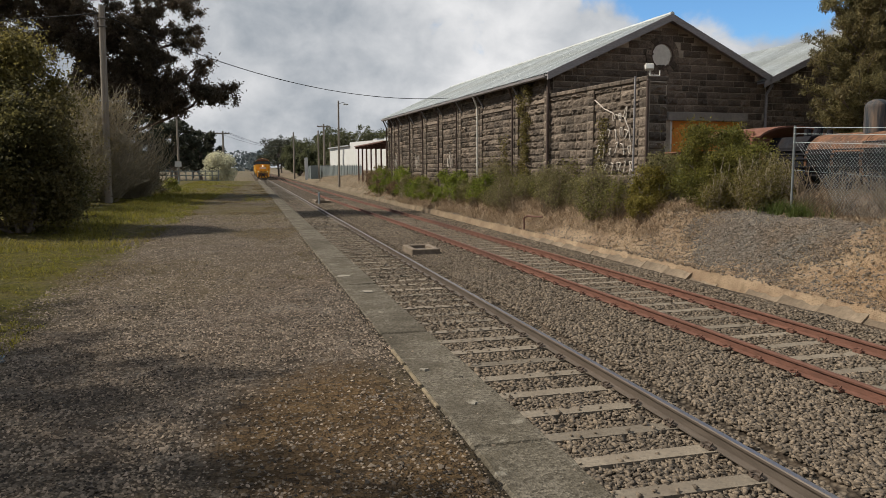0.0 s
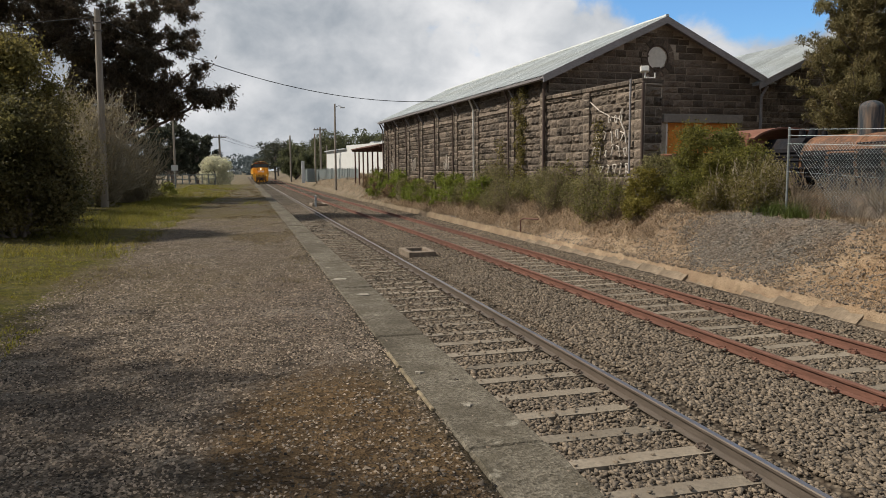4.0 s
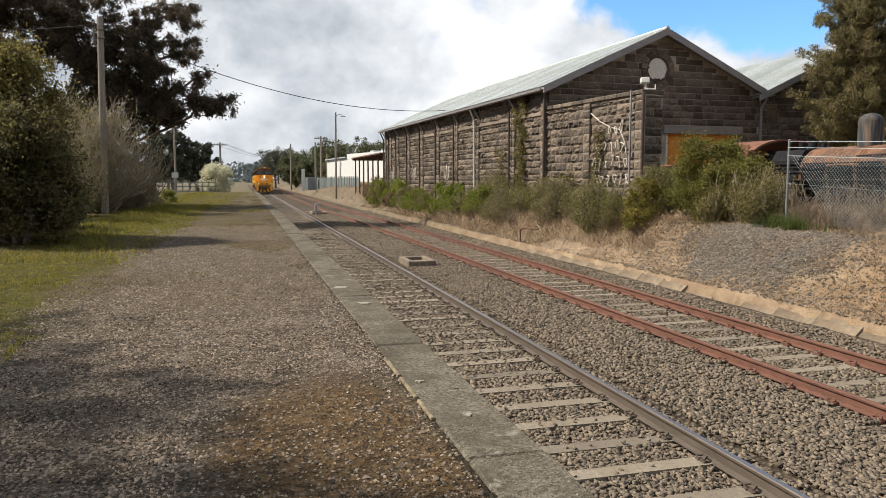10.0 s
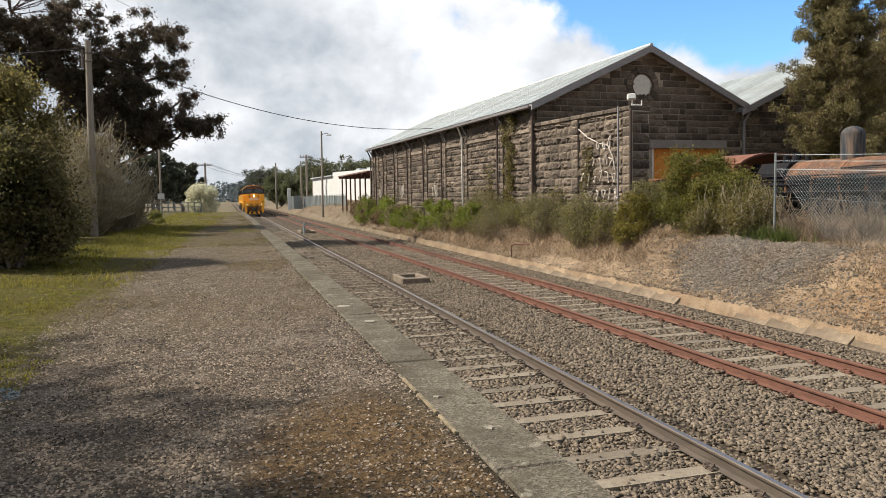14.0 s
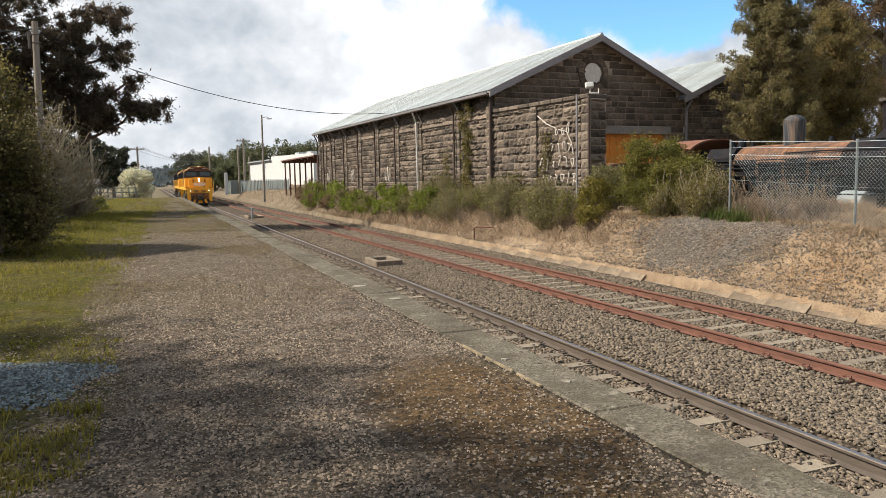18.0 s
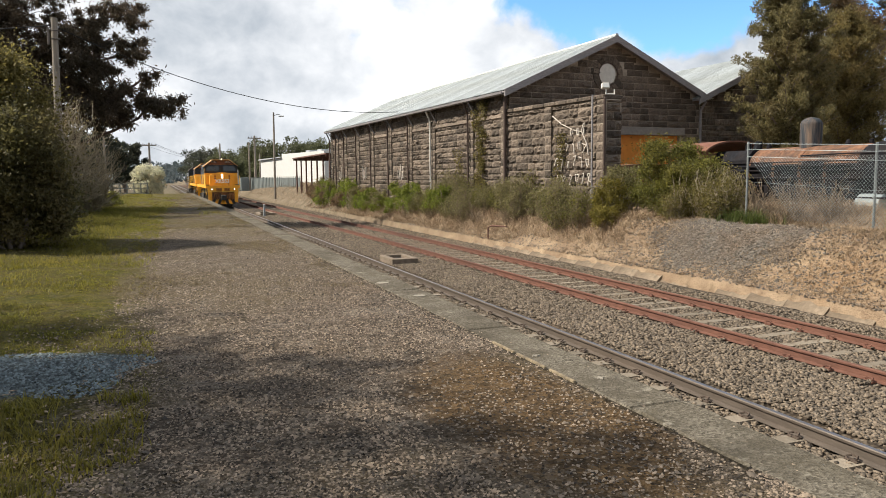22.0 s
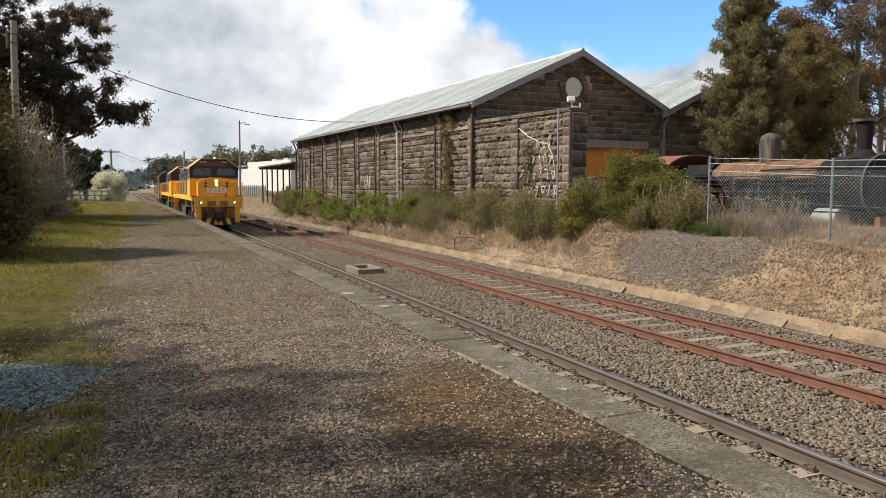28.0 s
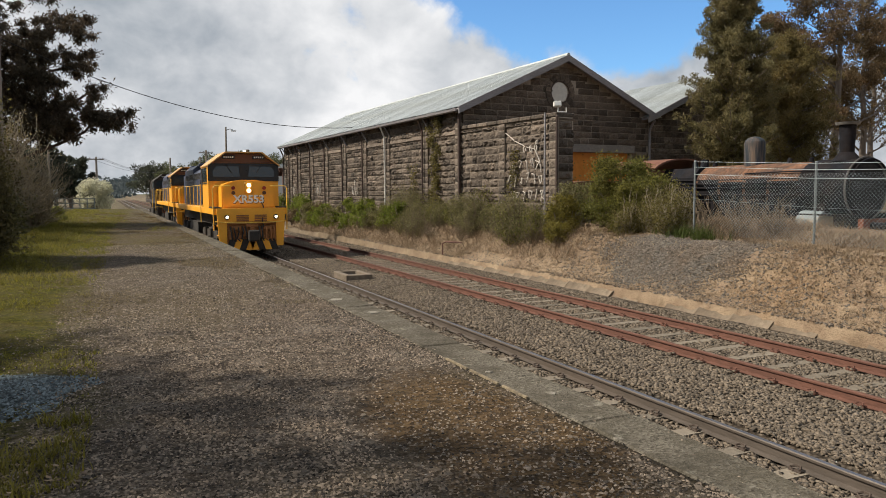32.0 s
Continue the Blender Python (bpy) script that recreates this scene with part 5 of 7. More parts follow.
def shrub(name, label, at, rx, ry, rz, leaf, leaf_size, count, bark, seed, lumps=14, long=1.8, category="shrub", stems=9, group="", full=False):
    r = random.Random(seed)
    t = thing(name, label, category, group, pose(*at))
    bm = bmesh.new()
    clumps = []
    for k in range(lumps):
        a, e = r.uniform(0, 6.28), r.uniform(0.05, 1.0)
        q = math.sqrt(max(0, 1 - e * e * 0.8)) * r.uniform(0.35, 0.85)
        if full:
            q = (1 - 0.42 * e ** 3) * math.sqrt(r.uniform(0.15, 0.8))
        c = Vector((rx * q * math.cos(a), ry * q * math.sin(a), rz * (0.10 + 0.78 * e)))
        clumps.append((*c, min(rx, rz) * (r.uniform(0.18, 0.32) if full else r.uniform(0.28, 0.46)), 1.0))
        if k < stems:
            limb(bm, (r.uniform(-0.2, 0.2) * rx, r.uniform(-0.2, 0.2) * ry, -0.2), c, 0.03 + 0.012 * rz, 0.01, seed + k, 0.15, 4, 5)
    part("stem_tangle", bm, bark, t, smooth=True)["kind"] = "stuff"
    leaves("foliage", clumps, leaf_size, count, leaf, t, seed, long, feather=full)
    return t


def twiggy(name, label, at, rx, ry, rz, bark, seed, stems=40, forks=5, tw=0.012, leaf=None, count=0):
    """A bare shrub of fine forked grey stems."""
    r = random.Random(seed)
    t = thing(name, label, "shrub", m=pose(*at))
    bm = bmesh.new()
    tips = []
    for k in range(stems):
        a, e = r.uniform(0, 6.28), r.uniform(0.25, 1.0)
        q = math.sqrt(1 - e * e * 0.75) * r.uniform(0.5, 1.0)
        tip = Vector((rx * q * math.cos(a), ry * q * math.sin(a), rz * e))
        pts = limb(bm, (tip.x * 0.12, tip.y * 0.12, -0.1), tip, tw * 2.2, tw * 0.8, seed + k, 0.24, 5, 4)
        for j in range(forks):
            s = pts[r.choice((1, 2, 3, 4))]
            e2 = s + (tip - s) * r.uniform(0.1, 0.8) + Vector((r.uniform(-1, 1), r.uniform(-1, 1), r.uniform(-0.35, 0.8))) * min(rx, rz) * 0.30
            limb(bm, s, e2, tw * 1.0, tw * 0.4, seed + k * 9 + j, 0.28, 3, 3)
            tips.append((*e2, 0.28, 1.0))
    part("stem_tangle", bm, bark, t)["kind"] = "stuff"
    if leaf:
        leaves("dry_foliage", tips, 0.03, count, leaf, t, seed, 2.4)
    return t


def blades(name, label, spots, material, height, width, seed, kind="stuff", per=7, lean=0.5):
    """Tufts of grass: thin bent blades at each spot (x, y, z, scale)."""
    r = np.random.RandomState(seed)
    sp = np.repeat(np.array(spots, float), per, axis=0)
    n = len(sp)
    base = sp[:, :3] + np.concatenate([r.normal(0, 0.045, (n, 2)) * sp[:, 3:4], np.zeros((n, 1))], 1)
    h = height * sp[:, 3] * r.uniform(0.5, 1.2, n)
    ang = r.uniform(0, 6.28, n)
    d = np.stack([np.cos(ang), np.sin(ang), np.zeros(n)], 1)
    side = np.stack([-np.sin(ang), np.cos(ang), np.zeros(n)], 1) * (width * r.uniform(0.6, 1.3, n))[:, None]
    ln = (lean * r.uniform(0.2, 1.3, n) * h)[:, None]
    up = np.array([0, 0, 1.0])
    mid = base + up * (h * 0.55)[:, None] + d * ln * 0.35
    tip = base + up * (h * r.uniform(0.75, 1.0, n))[:, None] + d * ln
    v = np.stack([base - side, base + side, mid + side * 0.7, mid - side * 0.7, tip], 1).reshape(-1, 3)
    idx = np.arange(n)[:, None] * 5
    f = np.concatenate([idx + [0, 1, 2], idx + [0, 2, 3], idx + [3, 2, 4]], 1).reshape(-1, 3)
    me = bpy.data.meshes.new(name)
    me.vertices.add(len(v))
    me.vertices.foreach_set("co", v.ravel())
    me.loops.add(f.size)
    me.loops.foreach_set("vertex_index", f.ravel().astype(np.int32))
    me.polygons.add(len(f))
    me.polygons.foreach_set("loop_start", (np.arange(len(f)) * 3).astype(np.int32))
    me.update(calc_edges=True)
    me.materials.append(material)
    return tagged(new(name, me), label, "grass", kind=kind)


def flat_leaves(name, clumps, size, count, material, seed):
    """Fallen leaves lying flat, slightly curled."""
    r = random.Random(seed)
    verts, faces = [], []
    for k in range(count):
        x, y, z, rad, w = clumps[r.randrange(len(clumps))]
        if r.random() > w and w < 1:
            continue
        a, q = r.uniform(0, 6.28), rad * math.sqrt(r.random()) * 1.4
        cx, cy, g, s = x + q * math.cos(a), y + q * math.sin(a), r.uniform(0, 6.28), size * r.uniform(0.7, 1.4)
        cz = plat_z(cx, cy) + r.uniform(0.004, 0.02)
        n = len(verts)
        for u, v, h in ((-1.6, 0, 0.2), (0, 0.55, 0.0), (1.6, 0, 0.25), (0, -0.55, 0.1)):
            verts.append((cx + s * (u * math.cos(g) - v * math.sin(g)), cy + s * (u * math.sin(g) + v * math.cos(g)), cz + s * h))
        faces += [(n, n + 1, n + 2), (n, n + 2, n + 3)]
    return raw(name, verts, faces, material)


def plat_z(x, y):
    z = PLAT + 0.02 * noise.noise((x * 0.7, y * 0.5, 1))
    if x < -6:
        z += 0.05 * noise.noise((x * 0.5, y * 0.4, 7)) + 0.02 * (-6 - x)
    return z


def build_plants():
    bark = mat("grey_bark", (0.16, 0.13, 0.11), 0.9, grain=0.3, size=5, stain=0.5, stretch=(1, 1, 0.3), bump=0.5, bump_size=14)
    pale = mat("pale_twig", (0.30, 0.255, 0.18), 0.9, grain=0.2, size=4, stain=0.3)
    redbark = mat("red_gum_bark", (0.085, 0.055, 0.043), 0.85, grain=0.3, size=3, stain=0.5, tint=(0.13, 0.09, 0.07), stretch=(1, 1, 0.2))
    gum = leaf_mat("gum_leaf", (0.075, 0.060, 0.042), (0.125, 0.082, 0.054))
    rustgum = leaf_mat("autumn_gum_leaf", (0.115, 0.085, 0.045), (0.15, 0.085, 0.045))
    dark = leaf_mat("dark_shrub_leaf", (0.088, 0.080, 0.031), (0.120, 0.080, 0.036), 0.5)
    olive = leaf_mat("olive_leaf", (0.128, 0.108, 0.034), (0.088, 0.074, 0.03), 0.5)
    fir = leaf_mat("conifer_leaf", (0.128, 0.112, 0.050), (0.165, 0.122, 0.058), 0.45, 0.35)
    green = leaf_mat("bush_leaf", (0.195, 0.200, 0.046), (0.25, 0.205, 0.06))
    drygreen = leaf_mat("dry_bush_leaf", (0.235, 0.190, 0.095), (0.29, 0.22, 0.13))
    wattle = leaf_mat("pale_blossom", (0.55, 0.53, 0.40), (0.30, 0.31, 0.15), 0.3, 0.2)
    fargreen = leaf_mat("far_tree_leaf", (0.075, 0.080, 0.038), (0.055, 0.062, 0.035))
    pine = leaf_mat("far_pine_leaf", (0.040, 0.046, 0.032), (0.06, 0.055, 0.04))
    weed = mat("dry_weed_stalk", (0.17, 0.13, 0.09), 0.9, grain=0.2, size=4, stain=0.3)
    straw = mat("dry_straw", (0.32, 0.235, 0.155), 0.9, grain=0.2, stain=0.5, tint=(0.18, 0.125, 0.08), rand=0.4, island=True, bump=0)
    grassm = leaf_mat("green_grass", (0.120, 0.112, 0.014), (0.185, 0.138, 0.032), 0.5, 0.4)

    # tall gum behind the platform hedge, with a branch reaching out over the grass
    masses = ((1.6, 10.4, 3.0, 2.3, 70), (1.0, 14.0, 5.0, 2.0, 24), (4.3, 7.4, 1.6, 1.6, 42), (2.4, 8.4, 2.2, 1.6, 44), (7.6, 6.4, 1.2, 0.5, 14), (6.1, 6.8, 0.5, 0.4, 5), (6.4, 9.5, 0.9, 0.55, 10), (7.0, 8.2, 0.25, 0.2, 2), (6.1, 11.5, 0.8, 0.6, 8), (4.6, 10.6, 1.0, 1.2, 14), (-2.1, 10.4, 2.8, 2.4, 70), (-7.0, 10.0, 4.0, 3.2, 20), (4.5, 5.9, 1.3, 0.9, 22), (1.6, 6.3, 1.9, 1.2, 30))
    gum_tree("tall dark-leaved gum tree with reddish trunk behind the shrubs", (-12.6, 46, 0.4), 12.5, 0.34, masses, gum, 0.060, 195000, redbark, 5, tuft=0.34)
    tips = [(2.5, 0, 8.2), (-2.0, 1, 9.5), (0.5, -1, 11.0), (3.5, 1, 10.5), (-3.5, 0, 7.2), (1.2, 1, 6.8), (4.2, 0, 6.0), (-0.6, 0, 12.8), (-4.4, 1, 11.0), (2.0, 0, 13.6)]
    tree("gum_tree", "tall dark-leaved gum tree deep in the garden", (-20.5, 44, 0.8), 11.0, 0.35, tips, gum, 0.12, 26000, redbark, 15, clump=1.2, droop=0.9, twigs=6)
    # dense evergreen hedge shrubs on the grass
    # one mass as two shrubs: darker leaves below, olive for its sunlit top
    shrub("evergreen_shrub", "large dense dark-green evergreen shrub beside the grass", (-8.75, 20.1, 0.80), 1.55, 1.6, 3.7, dark, 0.047, 80000, bark, 21, 120, full=True)
    shrub("evergreen_shrub", "tall olive-green evergreen shrub over the hedge", (-9.45, 21.7, 0.80), 1.9, 1.7, 5.6, olive, 0.047, 95000, bark, 22, 180, full=True)
    shrub("evergreen_shrub", "rounded dark evergreen shrub in the hedge", (-12.4, 23.0, 0.80), 2.1, 2.0, 4.4, dark, 0.06, 40000, bark, 23, 60, full=True)
    shrub("evergreen_shrub", "olive-green shrub deep in the hedge", (-13.6, 30.5, 0.85), 2.6, 2.2, 6.6, olive, 0.07, 60000, bark, 24, 120, full=True)
    shrub("evergreen_shrub", "low dark shrub at the foot of the hedge", (-9.3, 24.6, 0.80), 1.2, 1.5, 2.2, dark, 0.06, 8000, bark, 25, 14)
    twiggy("bare_shrub", "tall leafless grey shrub with dense fine twigs", (-9.9, 36.5, 0.8), 2.9, 2.2, 5.6, pale, 31, 190, 7, 0.015, drygreen, 7000)
    twiggy("bare_shrub", "leafless grey shrub with spreading pale branches", (-8.9, 41.0, 0.8), 2.4, 2.0, 4.2, pale, 32, 95, 7, 0.018, drygreen, 2200)
    twiggy("bare_shrub", "leafless grey shrub in front of the pole", (-10.3, 33.2, 0.8), 1.8, 1.7, 4.6, pale, 34, 60, 7, 0.013, olive, 6000)
    twiggy("bare_shrub", "tangled leafless grey shrub behind the pole", (-12.8, 38.5, 0.8), 3.0, 2.2, 6.4, pale, 33, 90, 6, 0.016, drygreen, 5000)
    shrub("evergreen_shrub", "dark shrub among bare twigs", (-11.8, 39.8, 0.8), 2.6, 2.2, 5.4, dark, 0.07, 24000, bark, 26, 26)
    shrub("evergreen_shrub", "low dark shrub beside the path", (-9.6, 46.5, 0.8), 1.7, 2.0, 2.0, dark, 0.07, 6000, bark, 27, 14)
    shrub("evergreen_shrub", "small green shrub on the grass", (-8.3, 50.5, 0.8), 1.1, 1.4, 0.9, green, 0.06, 5000, bark, 28, 10)
    shrub("flowering_shrub", "rounded shrub covered in pale cream blossom", (-6.6, 96, 0.4), 2.3, 2.2, 3.9, wattle, 0.11, 9000, bark, 29, 20)
    # trees in the yard
    spray_tree("conifer", "ragged brown-green conifer with a pointed top beside the shed", (20.4, 24.6, 1.3), ((1.2, 2.2), (3.5, 2.5), (6.6, 2.3), (8.4, 1.85), (10.0, 1.15), (11.6, 0.3)), fir, 0.036, 140000, bark, 41, 150, 0.36)
    spray_tree("conifer", "broad yellowish-green conifer behind the old engine", (25.2, 25.8, 1.3), ((0.9, 2.4), (3.0, 2.9), (5.5, 2.6), (7.2, 1.9), (8.6, 0.4)), leaf_mat("yellow_conifer_leaf", (0.135, 0.110, 0.042), (0.19, 0.13, 0.055), 0.45, 0.35), 0.038, 105000, bark, 42, 110, 0.48)
    gt = [(-2.8, 0.5, 9.6), (-4.2, 0, 8.6), (-1.6, -1, 9.4), (-3.0, 0, 11.2), (0.2, 1, 8.6), (2.6, 0, 7.4), (-2.2, 1, 8.8), (0.8, -1, 10.6), (3.6, 1, 9.6), (-3.2, 0, 6.8), (1.6, 1, 5.6), (-1.0, 0, 11.8), (-3.8, 1, 10.4), (2.2, 0, 12.2), (4.2, -1, 7.0), (-2.6, -1, 5.2)]
    tree("gum_tree", "open-crowned gum tree with rusty brown leaves", (32.5, 28.5, 1.4), 10.2, 0.26, gt, rustgum, 0.07, 30000, bark, 43, clump=0.75, droop=0.7, twigs=6)
    tree("gum_tree", "slender gum tree with rusty brown leaves", (37.5, 30.5, 1.4), 9.6, 0.24, [(-x, y, z * 0.96) for x, y, z in gt], rustgum, 0.075, 24000, bark, 44, clump=0.8, droop=0.7, twigs=6)
    tree("gum_tree", "gum tree at the back of the yard", (43.0, 34, 1.4), 9.6, 0.24, gt, rustgum, 0.09, 9000, bark, 45, clump=1.3, droop=0.7, twigs=3)
    # scrub along the foot of the shed
    r = random.Random(9)
    weedleaf = leaf_mat("weed_leaf", (0.150, 0.140, 0.060), (0.205, 0.165, 0.085), 0.5)
    deep = leaf_mat("deep_green_leaf", (0.105, 0.104, 0.022), (0.185, 0.138, 0.032), 0.6)
    gold = leaf_mat("yellow_bush_leaf", (0.150, 0.128, 0.026), (0.20, 0.150, 0.042), 0.5)
    fresh = leaf_mat("fresh_bush_leaf", (0.130, 0.160, 0.022), (0.175, 0.165, 0.035), 0.45)
    # low leafy bushes towards the shed's far end
    for k in range(26):
        y = 33.0 + 27.0 * k / 25 + r.uniform(-0.5, 0.5)
        x = 7.9 - 0.03 * (y - 30) + r.uniform(-0.45, 0.35)
        big = r.uniform(0.55, 1.25)
        fresh_one = noise.noise((k * 0.45, 3.0, 1.0)) > -0.18
        shrub("scrub_bush", "bright green leafy scrub bush on the bank" if fresh_one else "dull olive scrub bush on the bank", (x, y, ground_z(x, y) - 0.05), 0.8 * big, 0.95 * big, r.uniform(0.8, 1.5) * (0.7 + 0.4 * big) * (1.45 if y > 47 else 1.0), fresh if fresh_one else weedleaf, 0.038, 4200, pale, 200 + k, 30, 2.2, "bush", 10, "scrub along the shed", True)
    # upright weeds with thin leaves in front of the stone wall
    for k in range(34):
        y = 20.6 + 14.5 * k / 33 + r.uniform(-0.35, 0.35)
        x = 8.05 - 0.02 * (y - 20) + r.uniform(-0.55, 0.5)
        twiggy("scrub_bush", "clump of upright grey-green weeds before the stone wall", (x, y, ground_z(x, y) - 0.05), r.uniform(0.45, 0.75), r.uniform(0.5, 0.85), r.uniform(0.9, 1.75) * (1.25 if k % 7 == 3 else 1.0), weed, 240 + k, 34, 4, 0.006, weedleaf if k % 4 else deep, 1900)
    # the bushes before the loading door
    for x, y, rx, rz, ma, lab, n in ((9.45, 18.5, 1.15, 2.45, deep, "large dark green bush in front of the loading door", 42000), (9.9, 17.5, 0.8, 1.9, deep, "dark green bush among half-bare stems", 14000), (9.1, 17.3, 0.85, 1.75, deep, "dark green leafy bush beside the large bush", 13000), (8.25, 19.9, 0.62, 1.35, gold, "yellow-green bush on the bank crest", 9000), (7.75, 19.4, 0.5, 0.75, gold, "low yellow-green bush spilling down the bank", 5000), (9.1, 20.3, 0.8, 1.7, weedleaf, "grey-green bush at the corner of the wall", 9000)):
        shrub("scrub_bush", lab, (x, y, ground_z(x, y) - 0.05), rx, rx, rz, ma, 0.032, n, pale, int(x * 100 + y), 95, 2.2, "bush", 14, full=True)
    for k, (x, y, rx, rz) in enumerate(((8.9, 16.3, 0.62, 1.45), (9.3, 15.7, 0.55, 1.35), (8.75, 15.5, 0.45, 1.15), (9.8, 16.6, 0.7, 1.5), (8.5, 16.9, 0.45, 1.0))):
        twiggy("scrub_bush", "half-bare olive bush of thin upright stems", (x, y, ground_z(x, y) - 0.05), rx, rx, rz, pale, 290 + k, 44, 5, 0.006, olive, 2600)
    for k, (x, y, rz) in enumerate(((9.2, 13.6, 1.25), (9.9, 13.0, 0.9), (9.3, 14.6, 1.3), (9.8, 14.3, 1.1), (10.4, 13.4, 1.3), (7.6, 20.6, 1.0), (7.7, 23.0, 1.2), (7.5, 25.8, 1.1), (7.4, 28.6, 1.2), (7.4, 31.0, 1.1), (7.3, 34.0, 0.9), (7.2, 37.5, 0.9), (10.9, 14.6, 1.0))):
        twiggy("dry_weeds", "clump of tall dry grey weed stalks", (x, y, ground_z(x, y) - 0.05), 0.7, 0.6, rz, weed, 300 + k, 22, 4, 0.006)
    # dry brush on the bank past the shed
    brushleaf = leaf_mat("dry_brush_leaf", (0.145, 0.098, 0.058), (0.20, 0.14, 0.085), 0.5)
    for k in range(16):
        y = 46.5 + 17 * k / 15 + r.uniform(-0.4, 0.4)
        x = 7.4 + r.uniform(-0.5, 1.0)
        shrub("dry_brush", "tangled brown dry brush on the bank", (x, y, ground_z(x, y) - 0.05), 0.8, 1.0, r.uniform(0.7, 1.3), brushleaf, 0.045, 3000, weed, 400 + k, 20, 2.8, "bush", 14, "dry brush past the shed", True)
    # ivy on the wall
    for y, z0, z1, w, n in ((30.3, 2.0, 5.9, 0.62, 3600), (24.2, 1.6, 4.1, 0.25, 900), (32.6, 1.6, 3.8, 0.25, 700)):
        cl = []
        rr = random.Random(int(y * 10))
        xw = 8.6 - 0.045 * (y - 27.9) - 0.16 if y > 28 else 9.27 - 0.115 * (y - 21.75) - 0.12
        for k in range(26):
            f = k / 25
            cl.append((xw, y + rr.uniform(-1, 1) * w * (0.4 + 0.8 * f), z0 + (z1 - z0) * f, 0.26, 1))
        t = thing("ivy", "green ivy climbing the stone wall", "ivy", m=pose(0, 0, 0))
        bm = bmesh.new()
        limb(bm, (xw, y, ground_z(xw, y) - 0.1), (xw, y + 0.15, z1 - 0.3), 0.025, 0.01, 5, 0.08, 6, 5)
        part("stem", bm, bark, t)
        leaves("foliage", cl, 0.05, n, olive, t, int(y), 1.5)
    # distant trees
    r = random.Random(51)
    far = [(-12.5, 104, 8.5, pine, 2.9), (-17.5, 108, 9.5, pine, 3.4), (-9.8, 112, 7.4, pine, 2.6), (-24, 106, 9.0, pine, 3.6), (14, 150, 9.2, fargreen, 4.6), (20, 155, 9.6, fargreen, 5.0), (26, 160, 10.0, fargreen, 5.2), (8.5, 178, 7.5, fargreen, 4.0), (5.5, 215, 10.0, pine, 5.0), (11, 205, 9.5, fargreen, 5.0), (17, 190, 10.0, fargreen, 5.2), (-16, 190, 7.0, fargreen, 4.2), (-19, 170, 8.0, pine, 4.5), (34, 170, 11.0, fargreen, 5), (-15, 232, 7.0, fargreen, 4.0), (8, 250, 11.0, fargreen, 6), (9.5, 140, 5.0, fargreen, 3.0), (7.5, 160, 5.0, fargreen, 3.0), (12, 130, 5.0, fargreen, 3.0)]
    for k, (x, y, h, ma, w) in enumerate(far):
        tips = []
        for j in range(20):
            z = h * (0.35 + 0.62 * j / 19)
            q = w * (0.5 + 0.5 * math.sin(math.pi * (0.15 + 0.8 * j / 19))) * r.uniform(0.4, 1.0)
            tips.append((q * math.cos(j * 2.4), q * math.sin(j * 2.4), z))
        tree("distant_tree", "dark spreading pine beyond the platform" if ma is pine else "rounded green tree in the distance", (x, y, 0.0), h * 0.9, 0.3, tips, ma, 0.20, 6500, bark, 500 + k, clump=w * 0.30, twigs=2)
    # wooded hills far down the line
    verts, faces, rr = [], [], np.random.RandomState(6)
    cl = []
    for k in range(420):
        x = rr.uniform(-420, 420)
        y = 520 + rr.uniform(0, 380)
        z = 2 + 15 * smooth01((y - 520) / 380) + (5 if x < 0 else 12) * abs(x) / 420
        cl.append((x, y, z, rr.uniform(5, 10), 1))
    # the blue haze of distance is mixed into this leaf colour
    w = leaves("wooded_hills", cl, 2.0, 24000, leaf_mat("hazy_wood_leaf", (0.065, 0.080, 0.085), (0.055, 0.07, 0.075), 0.2), None, 8, 1.6)
    tagged(w, "blue-green wooded hills on the horizon", "woodland", kind="stuff")
    # grass
    r = random.Random(12)
    spots = []
    while len(spots) < 26000:
        y = 2.0 + 44 * r.random() ** 1.3
        x = r.uniform(-13.0, -4.9)
        e = -5.6 + 0.9 * noise.noise((x * 0.4, y * 0.35, 2)) + 0.02 * max(0, y - 20)
        if x > e or ((x + 6.75) / 1.25) ** 2 + ((y - 6.95) / 0.95) ** 2 < 1.0:
            continue
        d = noise.noise((x * 0.6, y * 0.6, 4))
        if d < -0.15 + 0.25 * (x > e - 1.2) and r.random() < 0.85:
            continue
        spots.append((x, y, plat_z(x, y) - 0.01, r.uniform(0.5, 1.0) * (0.55 + 0.8 * max(0, d))))
    for k in range(2600):
        x, y = r.uniform(-8.2, -5.5), r.uniform(3.0, 6.0)
        if noise.noise((x * 0.9, y * 0.9, 4)) > -0.05:
            spots.append((x, y, plat_z(x, y) - 0.01, r.uniform(0.5, 1.3)))
    for k in range(4200):
        y = 13 + 34 * r.random()
        x = -8.8 + 3.2 * r.random() + 0.02 * (y - 13)
        if noise.noise((x * 0.7, y * 0.45, 6)) > -0.08:
            spots.append((x, y, plat_z(x, y) - 0.01, r.uniform(0.7, 1.7)))
    for k in range(2200):
        y = 22 + 24 * r.random()
        x = -8.6 + 1.9 * r.random() ** 1.5 + 0.03 * (y - 22)
        spots.append((x, y, plat_z(x, y) - 0.01, r.uniform(1.4, 3.0)))
    for k in range(5200):
        y = 36 + 52 * r.random()
        x = -8.6 + 6.2 * r.random() ** 1.5
        if noise.noise((x * 0.5, y * 0.16, 3)) > 0.02 + 0.10 * (x + 6):
            spots.append((x, y, plat_z(x, y) - 0.01, r.uniform(1.2, 2.6)))
    sod = []
